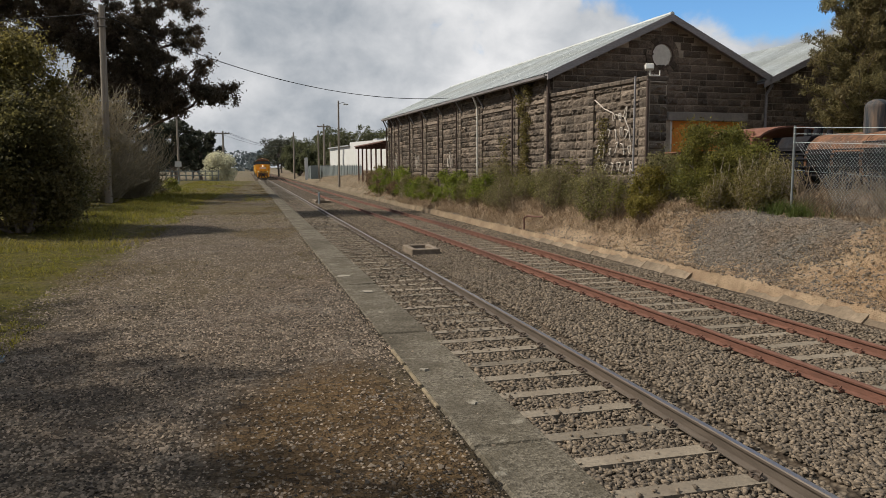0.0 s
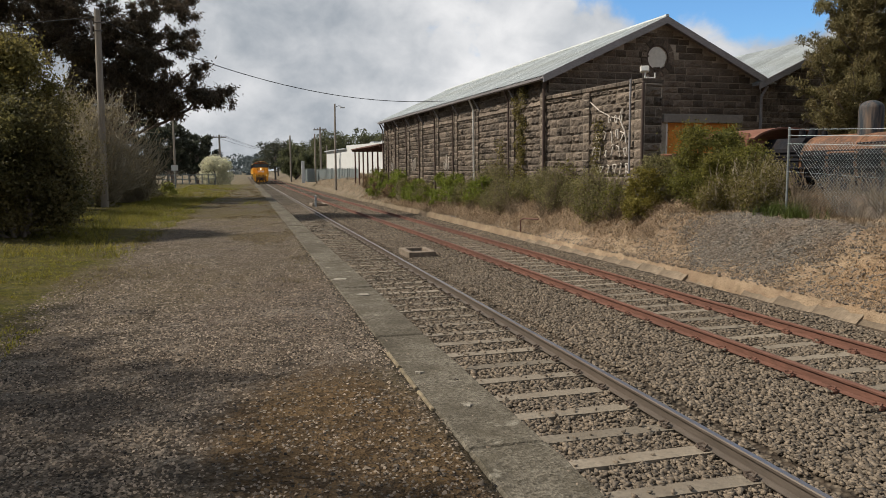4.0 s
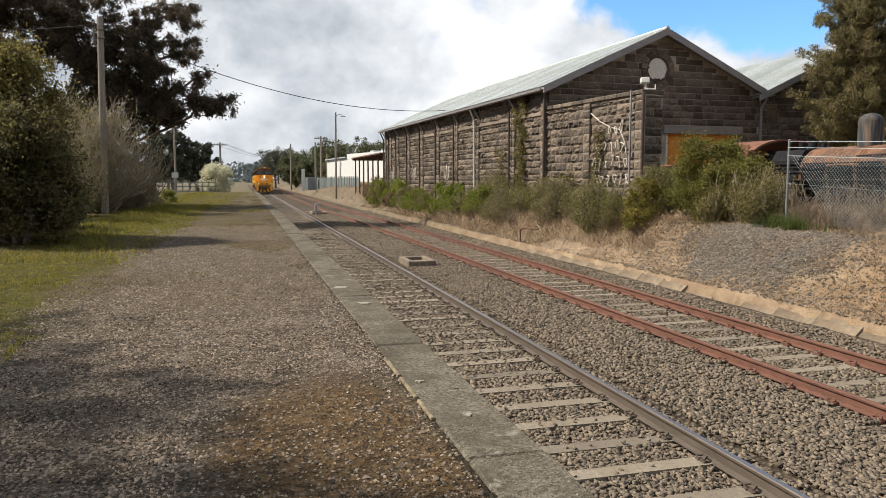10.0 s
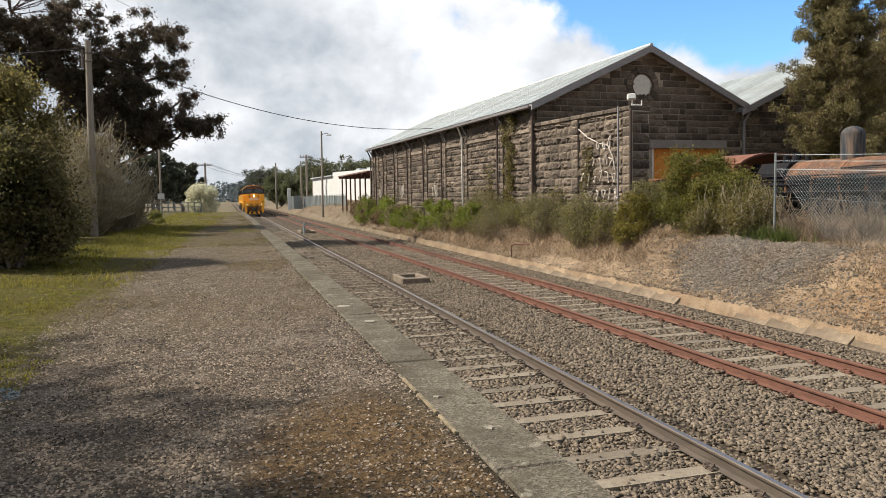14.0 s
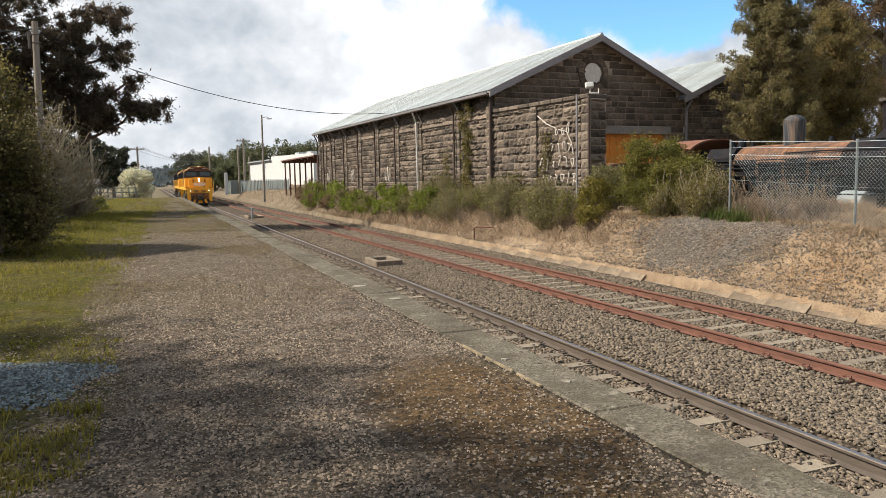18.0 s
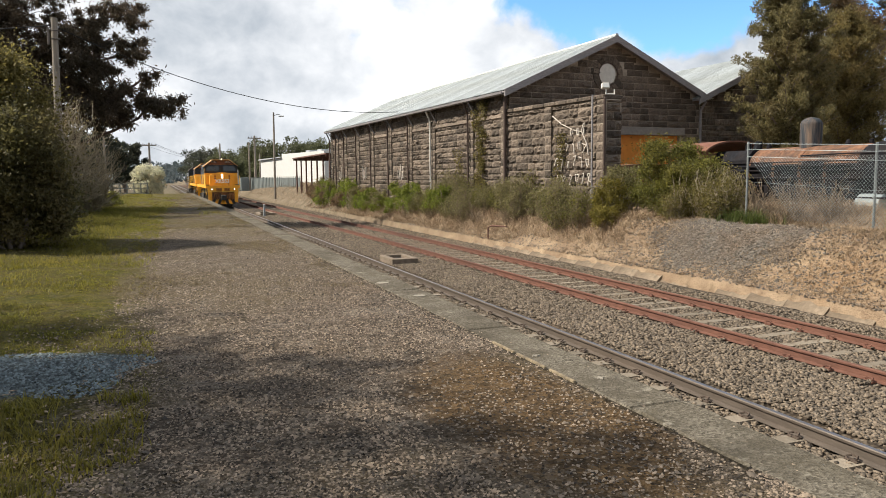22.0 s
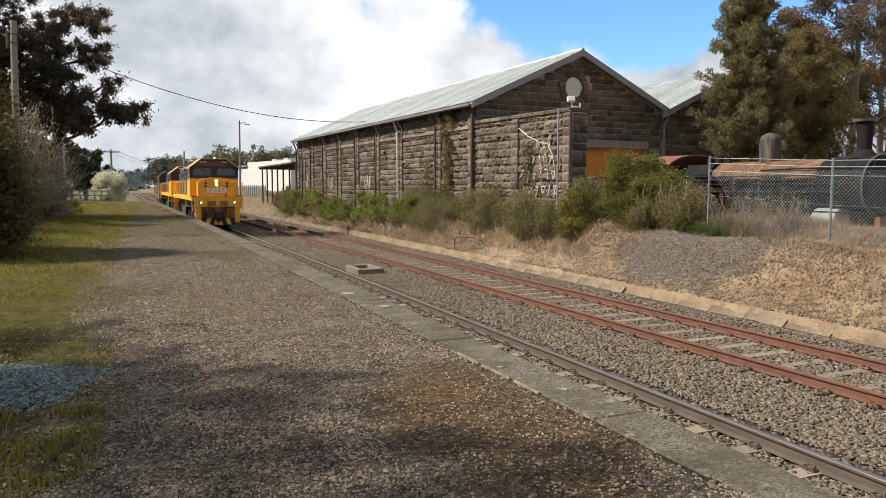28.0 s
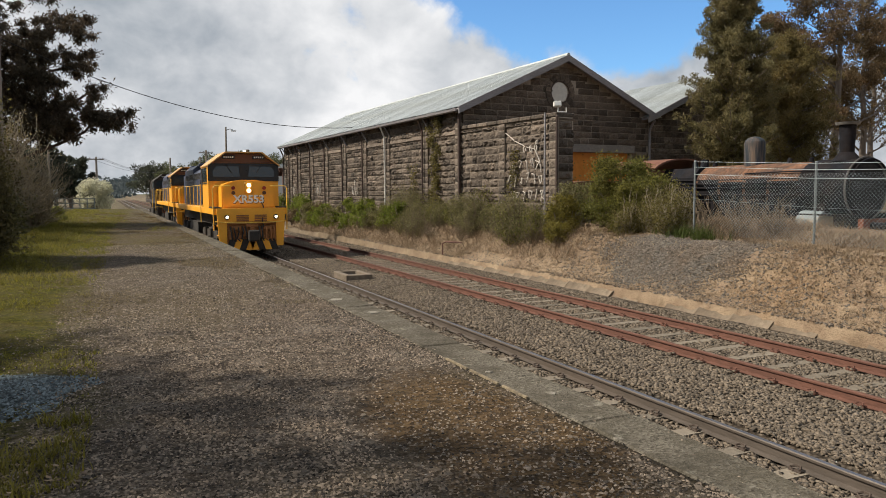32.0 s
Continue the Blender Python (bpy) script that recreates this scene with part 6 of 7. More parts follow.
    while len(sod) < 6500:
        y = 11 + 60 * r.random() ** 1.1
        x = r.uniform(-6.5, EDGE - COPE - 0.02)
        near_edge = smooth01((x + 3.6) / 1.2)
        if noise.noise((x * 0.8, y * 0.35, 12)) + 0.35 * noise.noise((x * 3, y * 2, 5)) > 0.30 - 0.26 * near_edge:
            sod.append((x, y, plat_z(x, y) - 0.006, r.uniform(0.5, 1.2) * (1 + 0.02 * y)))
    blades("platform_weeds", "low brown and olive weeds growing through the gravel", sod, leaf_mat("dull_weed", (0.105, 0.080, 0.040), (0.170, 0.128, 0.075), 0.5, 0.3), 0.036, 0.006, 9, lean=2.4, per=5)
    litter = mat("leaf_litter", (0.24, 0.17, 0.11), 0.85, grain=0.25, stain=0.4, tint=(0.36, 0.29, 0.22), rand=0.5, island=True, bump=0)
    lv = []
    for k in range(40):
        x, y = r.uniform(-8.2, -5.7), r.uniform(2.8, 6.2)
        lv.append((x, y, plat_z(x, y) + 0.012, 0.35, 1))
    for k in range(26):
        x, y = r.uniform(-9.0, -3.0), r.uniform(6, 20)
        lv.append((x, y, plat_z(x, y) + 0.012, 0.5, 0.05))
    ll = flat_leaves("fallen_leaves", lv, 0.020, 1700, litter, 77)
    tagged(ll, "scattered brown fallen gum leaves on the platform", "leaves", kind="stuff")
    blades("grass", "patchy short green and yellowing grass beside the platform", spots, grassm, 0.095, 0.0055, 3, lean=1.1, per=6)
    spots = []
    while len(spots) < 24000:
        y = 5 + 44 * r.random() ** 1.4
        x = 6.6 + 2.9 * r.random()
        if ((x - 8.0) / 1.1) ** 2 + ((y - 14.2) / 2.3) ** 2 < 0.5 + 0.7 * r.random() and r.random() < 0.9:
            continue
        if noise.noise((x * 0.8, y * 0.5, 9)) < -0.32:
            continue
        spots.append((x, y, ground_z(x, y) - 0.01, r.uniform(0.4, 1.1) * (0.6 + 0.5 * smooth01((x - 6.3) / 2))))
    for k in range(3200):
        y, x = 46 + 60 * r.random(), 6.6 + 4.0 * r.random()
        spots.append((x, y, ground_z(x, y) - 0.01, r.uniform(1.5, 3.6)))
    for k in range(3600):
        y = 18 + 30 * r.random()
        x = 7.2 - 0.03 * (y - 20) + 1.3 * r.random()
        spots.append((x, y, ground_z(x, y) - 0.01, r.uniform(1.6, 3.4)))
    for k in range(2400):
        y = 24 + 38 * r.random()
        x = 6.25 + kerb_shift(y) + 1.5 * r.random() ** 1.4
        if noise.noise((x * 0.9, y * 0.5, 3.0)) > -0.12:
            spots.append((x, y, ground_z(x, y) - 0.01, r.uniform(0.9, 2.8)))
    for k in range(2600):
        y, x = 8.5 + 8 * r.random(), 9.05 + 2.4 * r.random()
        spots.append((x, y, ground_z(x, y) - 0.01, r.uniform(1.6, 4.4) * (1 if y > 12.5 else 0.5)))
    blades("dry_grass", "straw-coloured dry grass on the bank", spots, straw, 0.11, 0.0042, 4, lean=2.2, per=8)
    spots = [(8.78 + r.gauss(0, 0.14), 14.75 + r.gauss(0, 0.42), ground_z(8.75, 14.5) - 0.02, r.uniform(0.35, 1.15)) for k in range(230)]
    blades("fence_grass", "fresh green grass tuft at the fence foot", spots, leaf_mat("fresh_grass", (0.074, 0.096, 0.024), (0.12, 0.12, 0.03), 0.4, 0.4), 0.42, 0.007, 5, lean=0.9)



# ---- diesel train ----
def loco_mats():
    d = {}
    d["yellow"] = mat("loco_yellow", (0.95, 0.425, 0.026), 0.40, grain=0.06, size=3, stain=0.25, stain_size=0.9, tint=(0.5, 0.24, 0.03), bump=0.03, spec=0.5)
    d["navy"] = mat("loco_navy", (0.030, 0.040, 0.080), 0.45, grain=0.1, size=2, stain=0.3, tint=(0.07, 0.065, 0.06), bump=0.03, spec=0.5)
    d["black"] = mat("loco_underframe", (0.035, 0.031, 0.028), 0.8, grain=0.3, size=6, stain=0.5, tint=(0.09, 0.07, 0.05), bump=0.2)
    d["roof"] = mat("loco_cab_roof", (0.135, 0.055, 0.024), 0.5, grain=0.1, stain=0.4, bump=0.03)
    # roof tan has the sunlit look of its edge put into the colour
    d["rim"] = mat("loco_roof_sunlit_tan", (0.62, 0.36, 0.13), 0.5, grain=0.1, stain=0.4, bump=0.03)
    d["mask"] = mat("loco_window_surround", (0.018, 0.018, 0.02), 0.35, grain=0.1, stain=0.2, bump=0)
    d["glass"] = mat("loco_glass", (0.035, 0.045, 0.052), 0.04, grain=0.1, stain=0.2, bump=0, spec=0.9)
    d["lamp"] = mat("lit_headlight", (1.0, 0.86, 0.58), 0.2, grain=0.0, stain=0, bump=0, emit=2.5)
    d["red"] = mat("red_marker_glass", (0.30, 0.03, 0.015), 0.2, stain=0.2, bump=0)
    d["rail"] = mat("handrail_yellow", (0.85, 0.52, 0.08), 0.45, grain=0.05, bump=0)
    d["brown"] = mat("loco_red_brown", (0.36, 0.150, 0.050), 0.7, grain=0.2, stain=0.5, bump=0.1)
    d["white"] = mat("loco_white", (0.80, 0.80, 0.78), 0.5, grain=0.05, bump=0)
    d["steel"] = mat("wheel_steel", (0.16, 0.14, 0.13), 0.5, 0.6, stain=0.4)
    d["dark"] = mat("loco_dull_brown", (0.048, 0.038, 0.034), 0.6, grain=0.1, stain=0.3, bump=0.03)
    return d


LOCO_L = 18.6
AXLES = (2.6, 4.45, 6.3, 12.3, 14.15, 16.0)


def build_loco(d, lead, dull, label):
    """A hood locomotive with its front at y = 0, the rest behind it, rail tops at z = 0."""
    lo = thing("diesel_locomotive", label, "locomotive", "locomotives of the train")
    body = d["dark"] if dull else d["yellow"]
    hoodm = d["dark"] if dull else d["navy"]
    # frame and deck
    bm = bmesh.new()
    box(bm, -1.45, 0.45, 1.72, 1.45, LOCO_L - 0.3, 1.98, bev=0.02)
    part("frame", bm, body, lo)
    bm = bmesh.new()
    box(bm, -0.95, 0.7, 1.2, 0.95, LOCO_L - 0.6, 1.72)
    part("underframe", bm, d["black"], lo)
    # pilot
    bm = bmesh.new()
    prism(bm, [(-1.36, 1.98), (1.36, 1.98), (1.30, 0.95), (1.26, 0.44), (0.98, 0.44), (0.98, 1.44), (-0.98, 1.44), (-0.98, 0.44), (-1.26, 0.44), (-1.30, 0.95)], 0.32, 0.45)
    pilot = part("pilot", bm, body, lo, "yellow buffer plate with side steps" if not dull else "")
    bm = bmesh.new()
    box(bm, -1.00, 0.40, 0.55, 1.00, 0.47, 1.44)
    part("pilot_recess", bm, d["brown"], pilot)
    for x, z, w, h in ((-0.62, 1.18, 0.34, 0.16), (0.62, 1.18, 0.34, 0.16), (0.0, 1.28, 0.5, 0.12), (-0.3, 0.98, 0.16, 0.3), (0.3, 0.98, 0.16, 0.3), (0.86, 0.92, 0.14, 0.4), (-0.86, 0.92, 0.14, 0.4), (-0.55, 1.36, 0.7, 0.06), (0.55, 1.36, 0.7, 0.06), (0.0, 1.12, 0.2, 0.2), (-0.48, 0.82, 0.22, 0.12), (0.48, 0.82, 0.22, 0.12), (0.72, 1.02, 0.08, 0.3), (-0.72, 1.02, 0.08, 0.3)):
        bm = bmesh.new()
        box(bm, x - w / 2, 0.26, z - h / 2, x + w / 2, 0.41, z + h / 2, bev=0.02)
        part("pilot_fitting", bm, d["brown"], pilot)
    for x in (-0.92, -0.66, -0.40, -0.14, 0.14, 0.40, 0.66, 0.92):
        bm = bmesh.new()
        s = 1 if x > 0 else -1
        prism(bm, [(x - 0.125, 0.30), (x + 0.125, 0.30), (x + 0.125 - s * 0.16, 0.74), (x - 0.125 - s * 0.16, 0.72)], 0.22, 0.30)
        part("cowcatcher_bar", bm, body if round(abs(x) * 100) in (14, 66) else d["black"], pilot)
    bm = bmesh.new()
    box(bm, -0.16, -0.12, 0.72, 0.16, 0.32, 1.06, bev=0.03)
    box(bm, -0.23, -0.24, 0.66, 0.23, -0.08, 1.12, bev=0.05)
    part("coupler", bm, d["black"], pilot, "black knuckle coupler")
    r = random.Random(2)
    for x in (-0.86, -0.72, -0.55, -0.38, -0.27, 0.27, 0.38, 0.55, 0.72, 0.86):
        bm = bmesh.new()
        pts = [(x, 0.30, 1.25), (x + 0.02, 0.18, 1.05), (x + r.uniform(-0.06, 0.06), 0.16, 0.78), (x + 0.08, 0.22, 0.66)]
        path_rod(bm, pts, 0.028, 6)
        part("air_hose", bm, d["black"] if x < 0.5 else d["brown"], pilot)
    for x in (-0.36, 0.36):
        bm = bmesh.new()
        for k in range(4):
            box(bm, x - 0.24, 0.27, 1.46 + 0.07 * k, x + 0.24, 0.315, 1.505 + 0.07 * k)
        part("vent_grille", bm, d["brown"], pilot)
    for x in (-0.97, 0.97):
        bm = bmesh.new()
        rod(bm, (x, 0.36, 1.63), (x, 0.25, 1.63), 0.10, seg=16)
        hl = part("ditch_light", bm, d["mask"], pilot)
        bm = bmesh.new()
        rod(bm, (x, 0.26, 1.63), (x, 0.235, 1.63), 0.060, seg=16)
        part("lens", bm, d["lamp"] if lead else d["glass"], hl, "lit white lamp" if lead else "")
    for s in (-1, 1):
        for k in range(3):
            bm = bmesh.new()
            x0, x1 = sorted((s * 1.02, s * 1.32))
            box(bm, x0, 0.46, 0.5 + 0.38 * k, x1, 0.75, 0.54 + 0.38 * k)
            part("step", bm, body, lo)
    # nose
    bm = bmesh.new()
    prism(bm, [(-1.07, 1.98), (1.07, 1.98), (1.07, 2.84), (0.98, 2.95), (0.66, 3.07), (0.3, 3.13), (-0.3, 3.13), (-0.66, 3.07), (-0.98, 2.95), (-1.07, 2.84)], 0.85, 2.3)
    bmesh.ops.bevel(bm, geom=[e for e in bm.edges if abs(e.verts[0].co.y - 0.85) < 0.01 and abs(e.verts[1].co.y - 0.85) < 0.01], offset=0.05, segments=2, affect="EDGES")
    nose = part("nose", bm, body, lo)
    bm = bmesh.new()
    box(bm, -0.17, 0.80, 2.58, 0.17, 0.86, 3.02, bev=0.03)
    hl = part("headlight", bm, body, nose)
    for z in (2.69, 2.91):
        bm = bmesh.new()
        rod(bm, (0, 0.81, z), (0, 0.775, z), 0.085, seg=18)
        part("lens", bm, d["lamp"] if lead else d["glass"], hl, "lit white lamp" if lead else "")
    for s in (-1, 1):
        for z, ma in ((2.80, "red"), (2.60, "roof")):
            bm = bmesh.new()
            rod(bm, (s * 0.62, 0.86, z), (s * 0.62, 0.80, z), 0.075, seg=14)
            part("marker_light", bm, d[ma], nose)
    bm = bmesh.new()
    path_rod(bm, [(0.5, 0.80, 2.2), (0.55, 0.70, 2.05), (0.5, 0.5, 1.85), (0.42, 0.24, 1.5), (0.45, 0.22, 1.2)], 0.022, 6)
    part("jumper_cable", bm, d["black"], nose)
    if lead:
        t = bpy.data.curves.new("number", "FONT")
        t.body, t.size, t.align_x, t.extrude, t.offset = "XR553", 0.44, "CENTER", 0.006, 0.014
        ob = new("number", t)
        me = bpy.data.meshes.new_from_object(ob.evaluated_get(bpy.context.evaluated_depsgraph_get()))
        bpy.data.objects.remove(ob)
        me.materials.clear()
        me.materials.append(d["white"])
        ob = new("number", me)
        ob.parent = nose
        ob.matrix_basis = pose(0, 0.836, 2.20, 90, 0, 0)
        tagged(ob, "white painted running number")
        shadow_me = me.copy()
        shadow_me.materials.clear()
        shadow_me.materials.append(d["mask"])
        edge = new("number_edge", shadow_me)
        edge.parent = nose
        edge.matrix_basis = pose(0.022, 0.845, 2.178, 90, 0, 0)
        tagged(edge, "dark drop edge behind the number")
    # cab
    prof = [(-1.45, 1.98), (1.45, 1.98), (1.45, 3.72), (0.72, 4.25), (-0.72, 4.25), (-1.45, 3.72)]          # x, z
    bm = bmesh.new()
    prism(bm, prof, 1.95, 4.35)
    cab = part("cab", bm, body, lo)
    bm = bmesh.new()
    prism(bm, [(-1.46, 3.10), (1.46, 3.10), (1.46, 3.71), (1.30, 3.84), (-1.30, 3.84), (-1.46, 3.71)], 1.90, 1.955)
    part("window_surround", bm, d["mask"], cab, "black window surround")
    bm = bmesh.new()
    prism(bm, [(-1.29, 3.85), (1.29, 3.85), (0.74, 4.24), (-0.74, 4.24)], 1.905, 1.955)
    part("brow_panel", bm, d["roof"] if not dull else d["dark"], cab)
    for s in (-1, 1):
        bm = bmesh.new()
        prism(bm, [(s * 0.17, 3.27), (s * 1.26, 3.27), (s * 1.28, 3.52), (s * 1.10, 3.71), (s * 0.22, 3.71)], 1.875, 1.905)
        wi = part("windscreen", bm, d["glass"], cab)
        bm = bmesh.new()
        path_rod(bm, [(s * 0.75, 1.85, 3.80), (s * 0.5, 1.86, 3.42)], 0.014, 5)
        part("wiper", bm, d["mask"], wi)
        bm = bmesh.new()
        x0, x1 = sorted((s * 1.44, s * 1.465))
        box(bm, x0, 2.35, 3.05, x1, 3.85, 3.68, bev=0.01)
        part("side_window", bm, d["glass"], cab)
        bm = bmesh.new()
        x0, x1 = sorted((s * 1.44, s * 1.462))
        box(bm, x0, 3.95, 2.0, x1, 4.0, 3.7)
        part("door_post", bm, d["mask"], cab)
        bm = bmesh.new()
        box(bm, s * 0.62 - 0.26, 1.87, 4.02, s * 0.62 + 0.26, 1.96, 4.17, bev=0.02)
        nb = part("number_box", bm, d["mask"], cab)
        bm = bmesh.new()
        for k in range(5):
            box(bm, s * 0.62 - 0.2 + 0.085 * k, 1.862, 4.06, s * 0.62 - 0.145 + 0.085 * k, 1.869, 4.13)
        part("plate_marks", bm, d["white"], nb)
    bm = bmesh.new()
    prism(bm, [(-1.48, 3.72), (-0.73, 4.27), (0.73, 4.27), (1.48, 3.72), (1.48, 3.76), (0.75, 4.32), (-0.75, 4.32), (-1.48, 3.76)], 1.70, 4.40)
    part("cab_roof", bm, d["rim"] if not dull else d["dark"], cab)
    bm = bmesh.new()
    rod(bm, (0.05, 1.9, 4.30), (0.05, 1.9, 4.38), 0.045, seg=10)
    part("beacon", bm, d["lamp"] if lead else d["glass"], cab)
    bm = bmesh.new()
    for y in (2.4, 2.9):
        rod(bm, (0.3, y, 4.40), (0.3, y + 0.4, 4.40), 0.05, 0.08, seg=8)
    box(bm, 0.25, 2.5, 4.31, 0.35, 3.1, 4.37)
    part("horn", bm, d["black"], cab)
    # hood in bays
    y0 = 4.45
    for k, (ln, top, ma) in enumerate(((1.1, 3.85, hoodm), (3.2, 4.0, hoodm), (3.4, 3.85, hoodm), (4.4, 4.1, hoodm), (1.1, 3.8, hoodm))):
        bm = bmesh.new()
        w = 0.98
        prism(bm, [(-w, 1.98), (w, 1.98), (w, top - 0.22), (w - 0.25, top), (-w + 0.25, top), (-w, top - 0.22)], y0, y0 + ln - 0.02)
        hood = part("hood_section", bm, ma, lo)
        if 0 < k < 4:
            n = int(ln / 0.62)
            for j in range(n):
                for s in (-1, 1):
                    a = y0 + 0.1 + j * (ln - 0.2) / n
                    bm = bmesh.new()
                    x0, x1 = sorted((s * w, s * (w + 0.025)))
                    box(bm, x0, a + 0.03, 2.1, x1, a + (ln - 0.2) / n - 0.03, 3.25)
                    part("hood_door", bm, ma, hood)
            for s in (-1, 1):
                bm = bmesh.new()
                x0, x1 = sorted((s * w, s * (w + 0.03)))
                for j in range(5):
                    box(bm, x0, y0 + 0.2, 3.34 + 0.06 * j, x1, y0 + ln - 0.25, 3.365 + 0.06 * j)
                part("radiator_grille", bm, d["black"], hood)
        y0 += ln
    # marker lamps' brackets, front walkway rail and cab-side trim
    bm = bmesh.new()
    path_rod(bm, [(-1.40, 0.40, 1.46), (-1.05, 0.22, 1.42), (-0.35, 0.20, 1.40), (0.35, 0.20, 1.40), (1.05, 0.22, 1.42), (1.40, 0.40, 1.46)], 0.022, 6)
    part("pilot_rail", bm, d["rail"], pilot)
    for s in (-1, 1):
        bm = bmesh.new()
        x0, x1 = sorted((s * 1.452, s * 1.468))
        box(bm, x0, 2.28, 2.98, x1, 3.92, 3.03)
        box(bm, x0, 4.05, 2.1, x1, 4.30, 3.66)
        part("cab_trim", bm, d["mask"], cab, "black cab-side trim")
        bm = bmesh.new()
        box(bm, s * 1.30 - 0.16, 0.47, 1.98, s * 1.30 + 0.16, 1.95, 2.03)
        part("front_walkway", bm, d["black"], lo)
    for y in (5.1, 8.3, 11.7, 15.9):
        bm = bmesh.new()
        box(bm, -0.72, y, 4.0, 0.72, y + 0.7, 4.22, bev=0.06)
        part("roof_housing", bm, hoodm, lo)
    if not dull:
        bm = bmesh.new()
        box(bm, -1.035, 5.75, 2.3, -1.02, 6.55, 3.1)
        part("emblem_panel", bm, d["white"], lo, "white emblem panel")
        bm = bmesh.new()
        prism(bm, [(5.85, 2.45), (6.45, 2.45), (6.15, 2.95)], -1.05, -1.037, "x")
        part("emblem_shape", bm, d["navy"], lo)
    bm = bmesh.new()
    for y in (7.0, 10.6, 14.2):
        rod(bm, (0, y, 3.9), (0, y, 4.18), 0.42, seg=16)
    part("roof_fans", bm, d["black"], lo)
    # fuel tank and bogies
    bm = bmesh.new()
    prism(bm, [(-1.3, 1.2), (1.3, 1.2), (1.3, 0.62), (1.0, 0.40), (-1.0, 0.40), (-1.3, 0.62)], 7.5, 11.0)
    part("fuel_tank", bm, d["black"], lo)
    axles = []
    for b0 in (0, 3):
        bm = bmesh.new()
        ya, yb = AXLES[b0] - 0.75, AXLES[b0 + 2] + 0.75
        for s in (-1, 1):
            prism(bm, [(ya, 0.75), (ya + 0.3, 0.98), (yb - 0.3, 0.98), (yb, 0.75), (yb - 0.4, 0.55), (ya + 0.4, 0.55)], s * 1.08 - 0.07, s * 1.08 + 0.07, "x")
            for a in AXLES[b0:b0 + 3]:
                box(bm, s * 1.19 - 0.1, a - 0.17, 0.32, s * 1.19 + 0.1, a + 0.17, 0.70, bev=0.03)
            for a in (AXLES[b0] + 0.92, AXLES[b0 + 1] + 0.92):
                rod(bm, (s * 1.16, a, 0.55), (s * 1.16, a, 1.05), 0.11, seg=10)
        box(bm, -1.0, (ya + yb) / 2 - 0.3, 0.6, 1.0, (ya + yb) / 2 + 0.3, 1.2)
        bogie = part("bogie", bm, d["black"], lo)
        for a in AXLES[b0:b0 + 3]:
            bm = bmesh.new()
            rod(bm, (-0.9, 0, 0), (0.9, 0, 0), 0.09, seg=10)
            for s in (-1, 1):
                rod(bm, (s * 0.80, 0, 0), (s * 0.93, 0, 0), 0.505, seg=28)
                rod(bm, (s * 0.74, 0, 0), (s * 0.80, 0, 0), 0.54, seg=28)
                for k in range(6):
                    g = k * math.pi / 3
                    rod(bm, (s * 0.93, 0.3 * math.cos(g), 0.3 * math.sin(g)), (s * 0.945, 0.3 * math.cos(g), 0.3 * math.sin(g)), 0.05, seg=8)
            ax = part("wheelset", bm, d["steel"], bogie)
            ax.location = (0, a, 0.505)
            axles.append((ax, a))
    # handrails
    for s in (-1, 1):
        bm = bmesh.new()
        path_rod(bm, [(s * 1.46, 0.5, 1.1), (s * 1.48, 0.45, 2.78), (s * 1.40, 0.45, 2.88), (s * 0.80, 0.45, 2.88)], 0.022, 6)
        part("front_handrail", bm, d["rail"], lo)
        bm = bmesh.new()
        path_rod(bm, [(s * 1.43, 4.5, 2.95), (s * 1.43, LOCO_L - 0.4, 2.95)], 0.018, 5)
        part("side_handrail", bm, d["rail"] if not dull else d["dark"], lo)
        for k in range(9):
            y = 4.5 + k * (LOCO_L - 4.9) / 8
            bm = bmesh.new()
            rod(bm, (s * 1.43, y, 1.98), (s * 1.43, y, 2.95), 0.018, seg=5)
            part("stanchion", bm, d["rail"] if not dull else d["dark"], lo)
        bm = bmesh.new()
        path_rod(bm, [(s * 1.5, 4.42, 1.3), (s * 1.5, 4.42, 3.0)], 0.02, 5)
        part("grab_rail", bm, d["rail"], lo)
    return lo, axles


TRAIN = [(0, 160.0), (3, 150.3), (6, 140.2), (9, 129.6), (11, 121.5), (13, 111.5), (16, 93.5), (19, 80.3), (21, 72.0), (23, 64.3), (27, 49.0), (30, 37.9), (32, 29.55)]
GAP = 19.1


def train_y(t):
    ts, ys = zip(*TRAIN)
    k = max(0, min(len(ts) - 2, int(np.searchsorted(ts, t, "right")) - 1))
    def slope(i):
        if i == 0 or i == len(ts) - 1:
            j = 0 if i == 0 else len(ts) - 2
            return (ys[j + 1] - ys[j]) / (ts[j + 1] - ts[j])
        return (ys[i + 1] - ys[i - 1]) / (ts[i + 1] - ts[i - 1])
    h = ts[k + 1] - ts[k]
    u = (t - ts[k]) / h
    return (2 * u**3 - 3 * u**2 + 1) * ys[k] + (u**3 - 2 * u**2 + u) * h * slope(k) + (3 * u**2 - 2 * u**3) * ys[k + 1] + (u**3 - u**2) * h * slope(k + 1)


def build_train():
    d = loco_mats()
    units = [build_loco(d, True, False, "yellow and navy diesel locomotive with lit headlights leading the train"),
             build_loco(d, False, False, "yellow and navy diesel locomotive coupled second in the train"),
             build_loco(d, False, True, "dull dark brown diesel locomotive at the rear of the train")]
    return units


def motions():
    times = [0.5 * k for k in range(65)]
    fine = [k / 10 for k in range(321)]
    for n, (lo, axles) in enumerate(UNITS):
        walk(lo, [(t, pose(0, train_y(t) + n * GAP, 0)) for t in times])
        for ax, a in axles:
            walk(ax, [(t, pose(0, a, 0.505, math.degrees((train_y(0) - train_y(t)) / 0.505), 0, 0)) for t in fine])



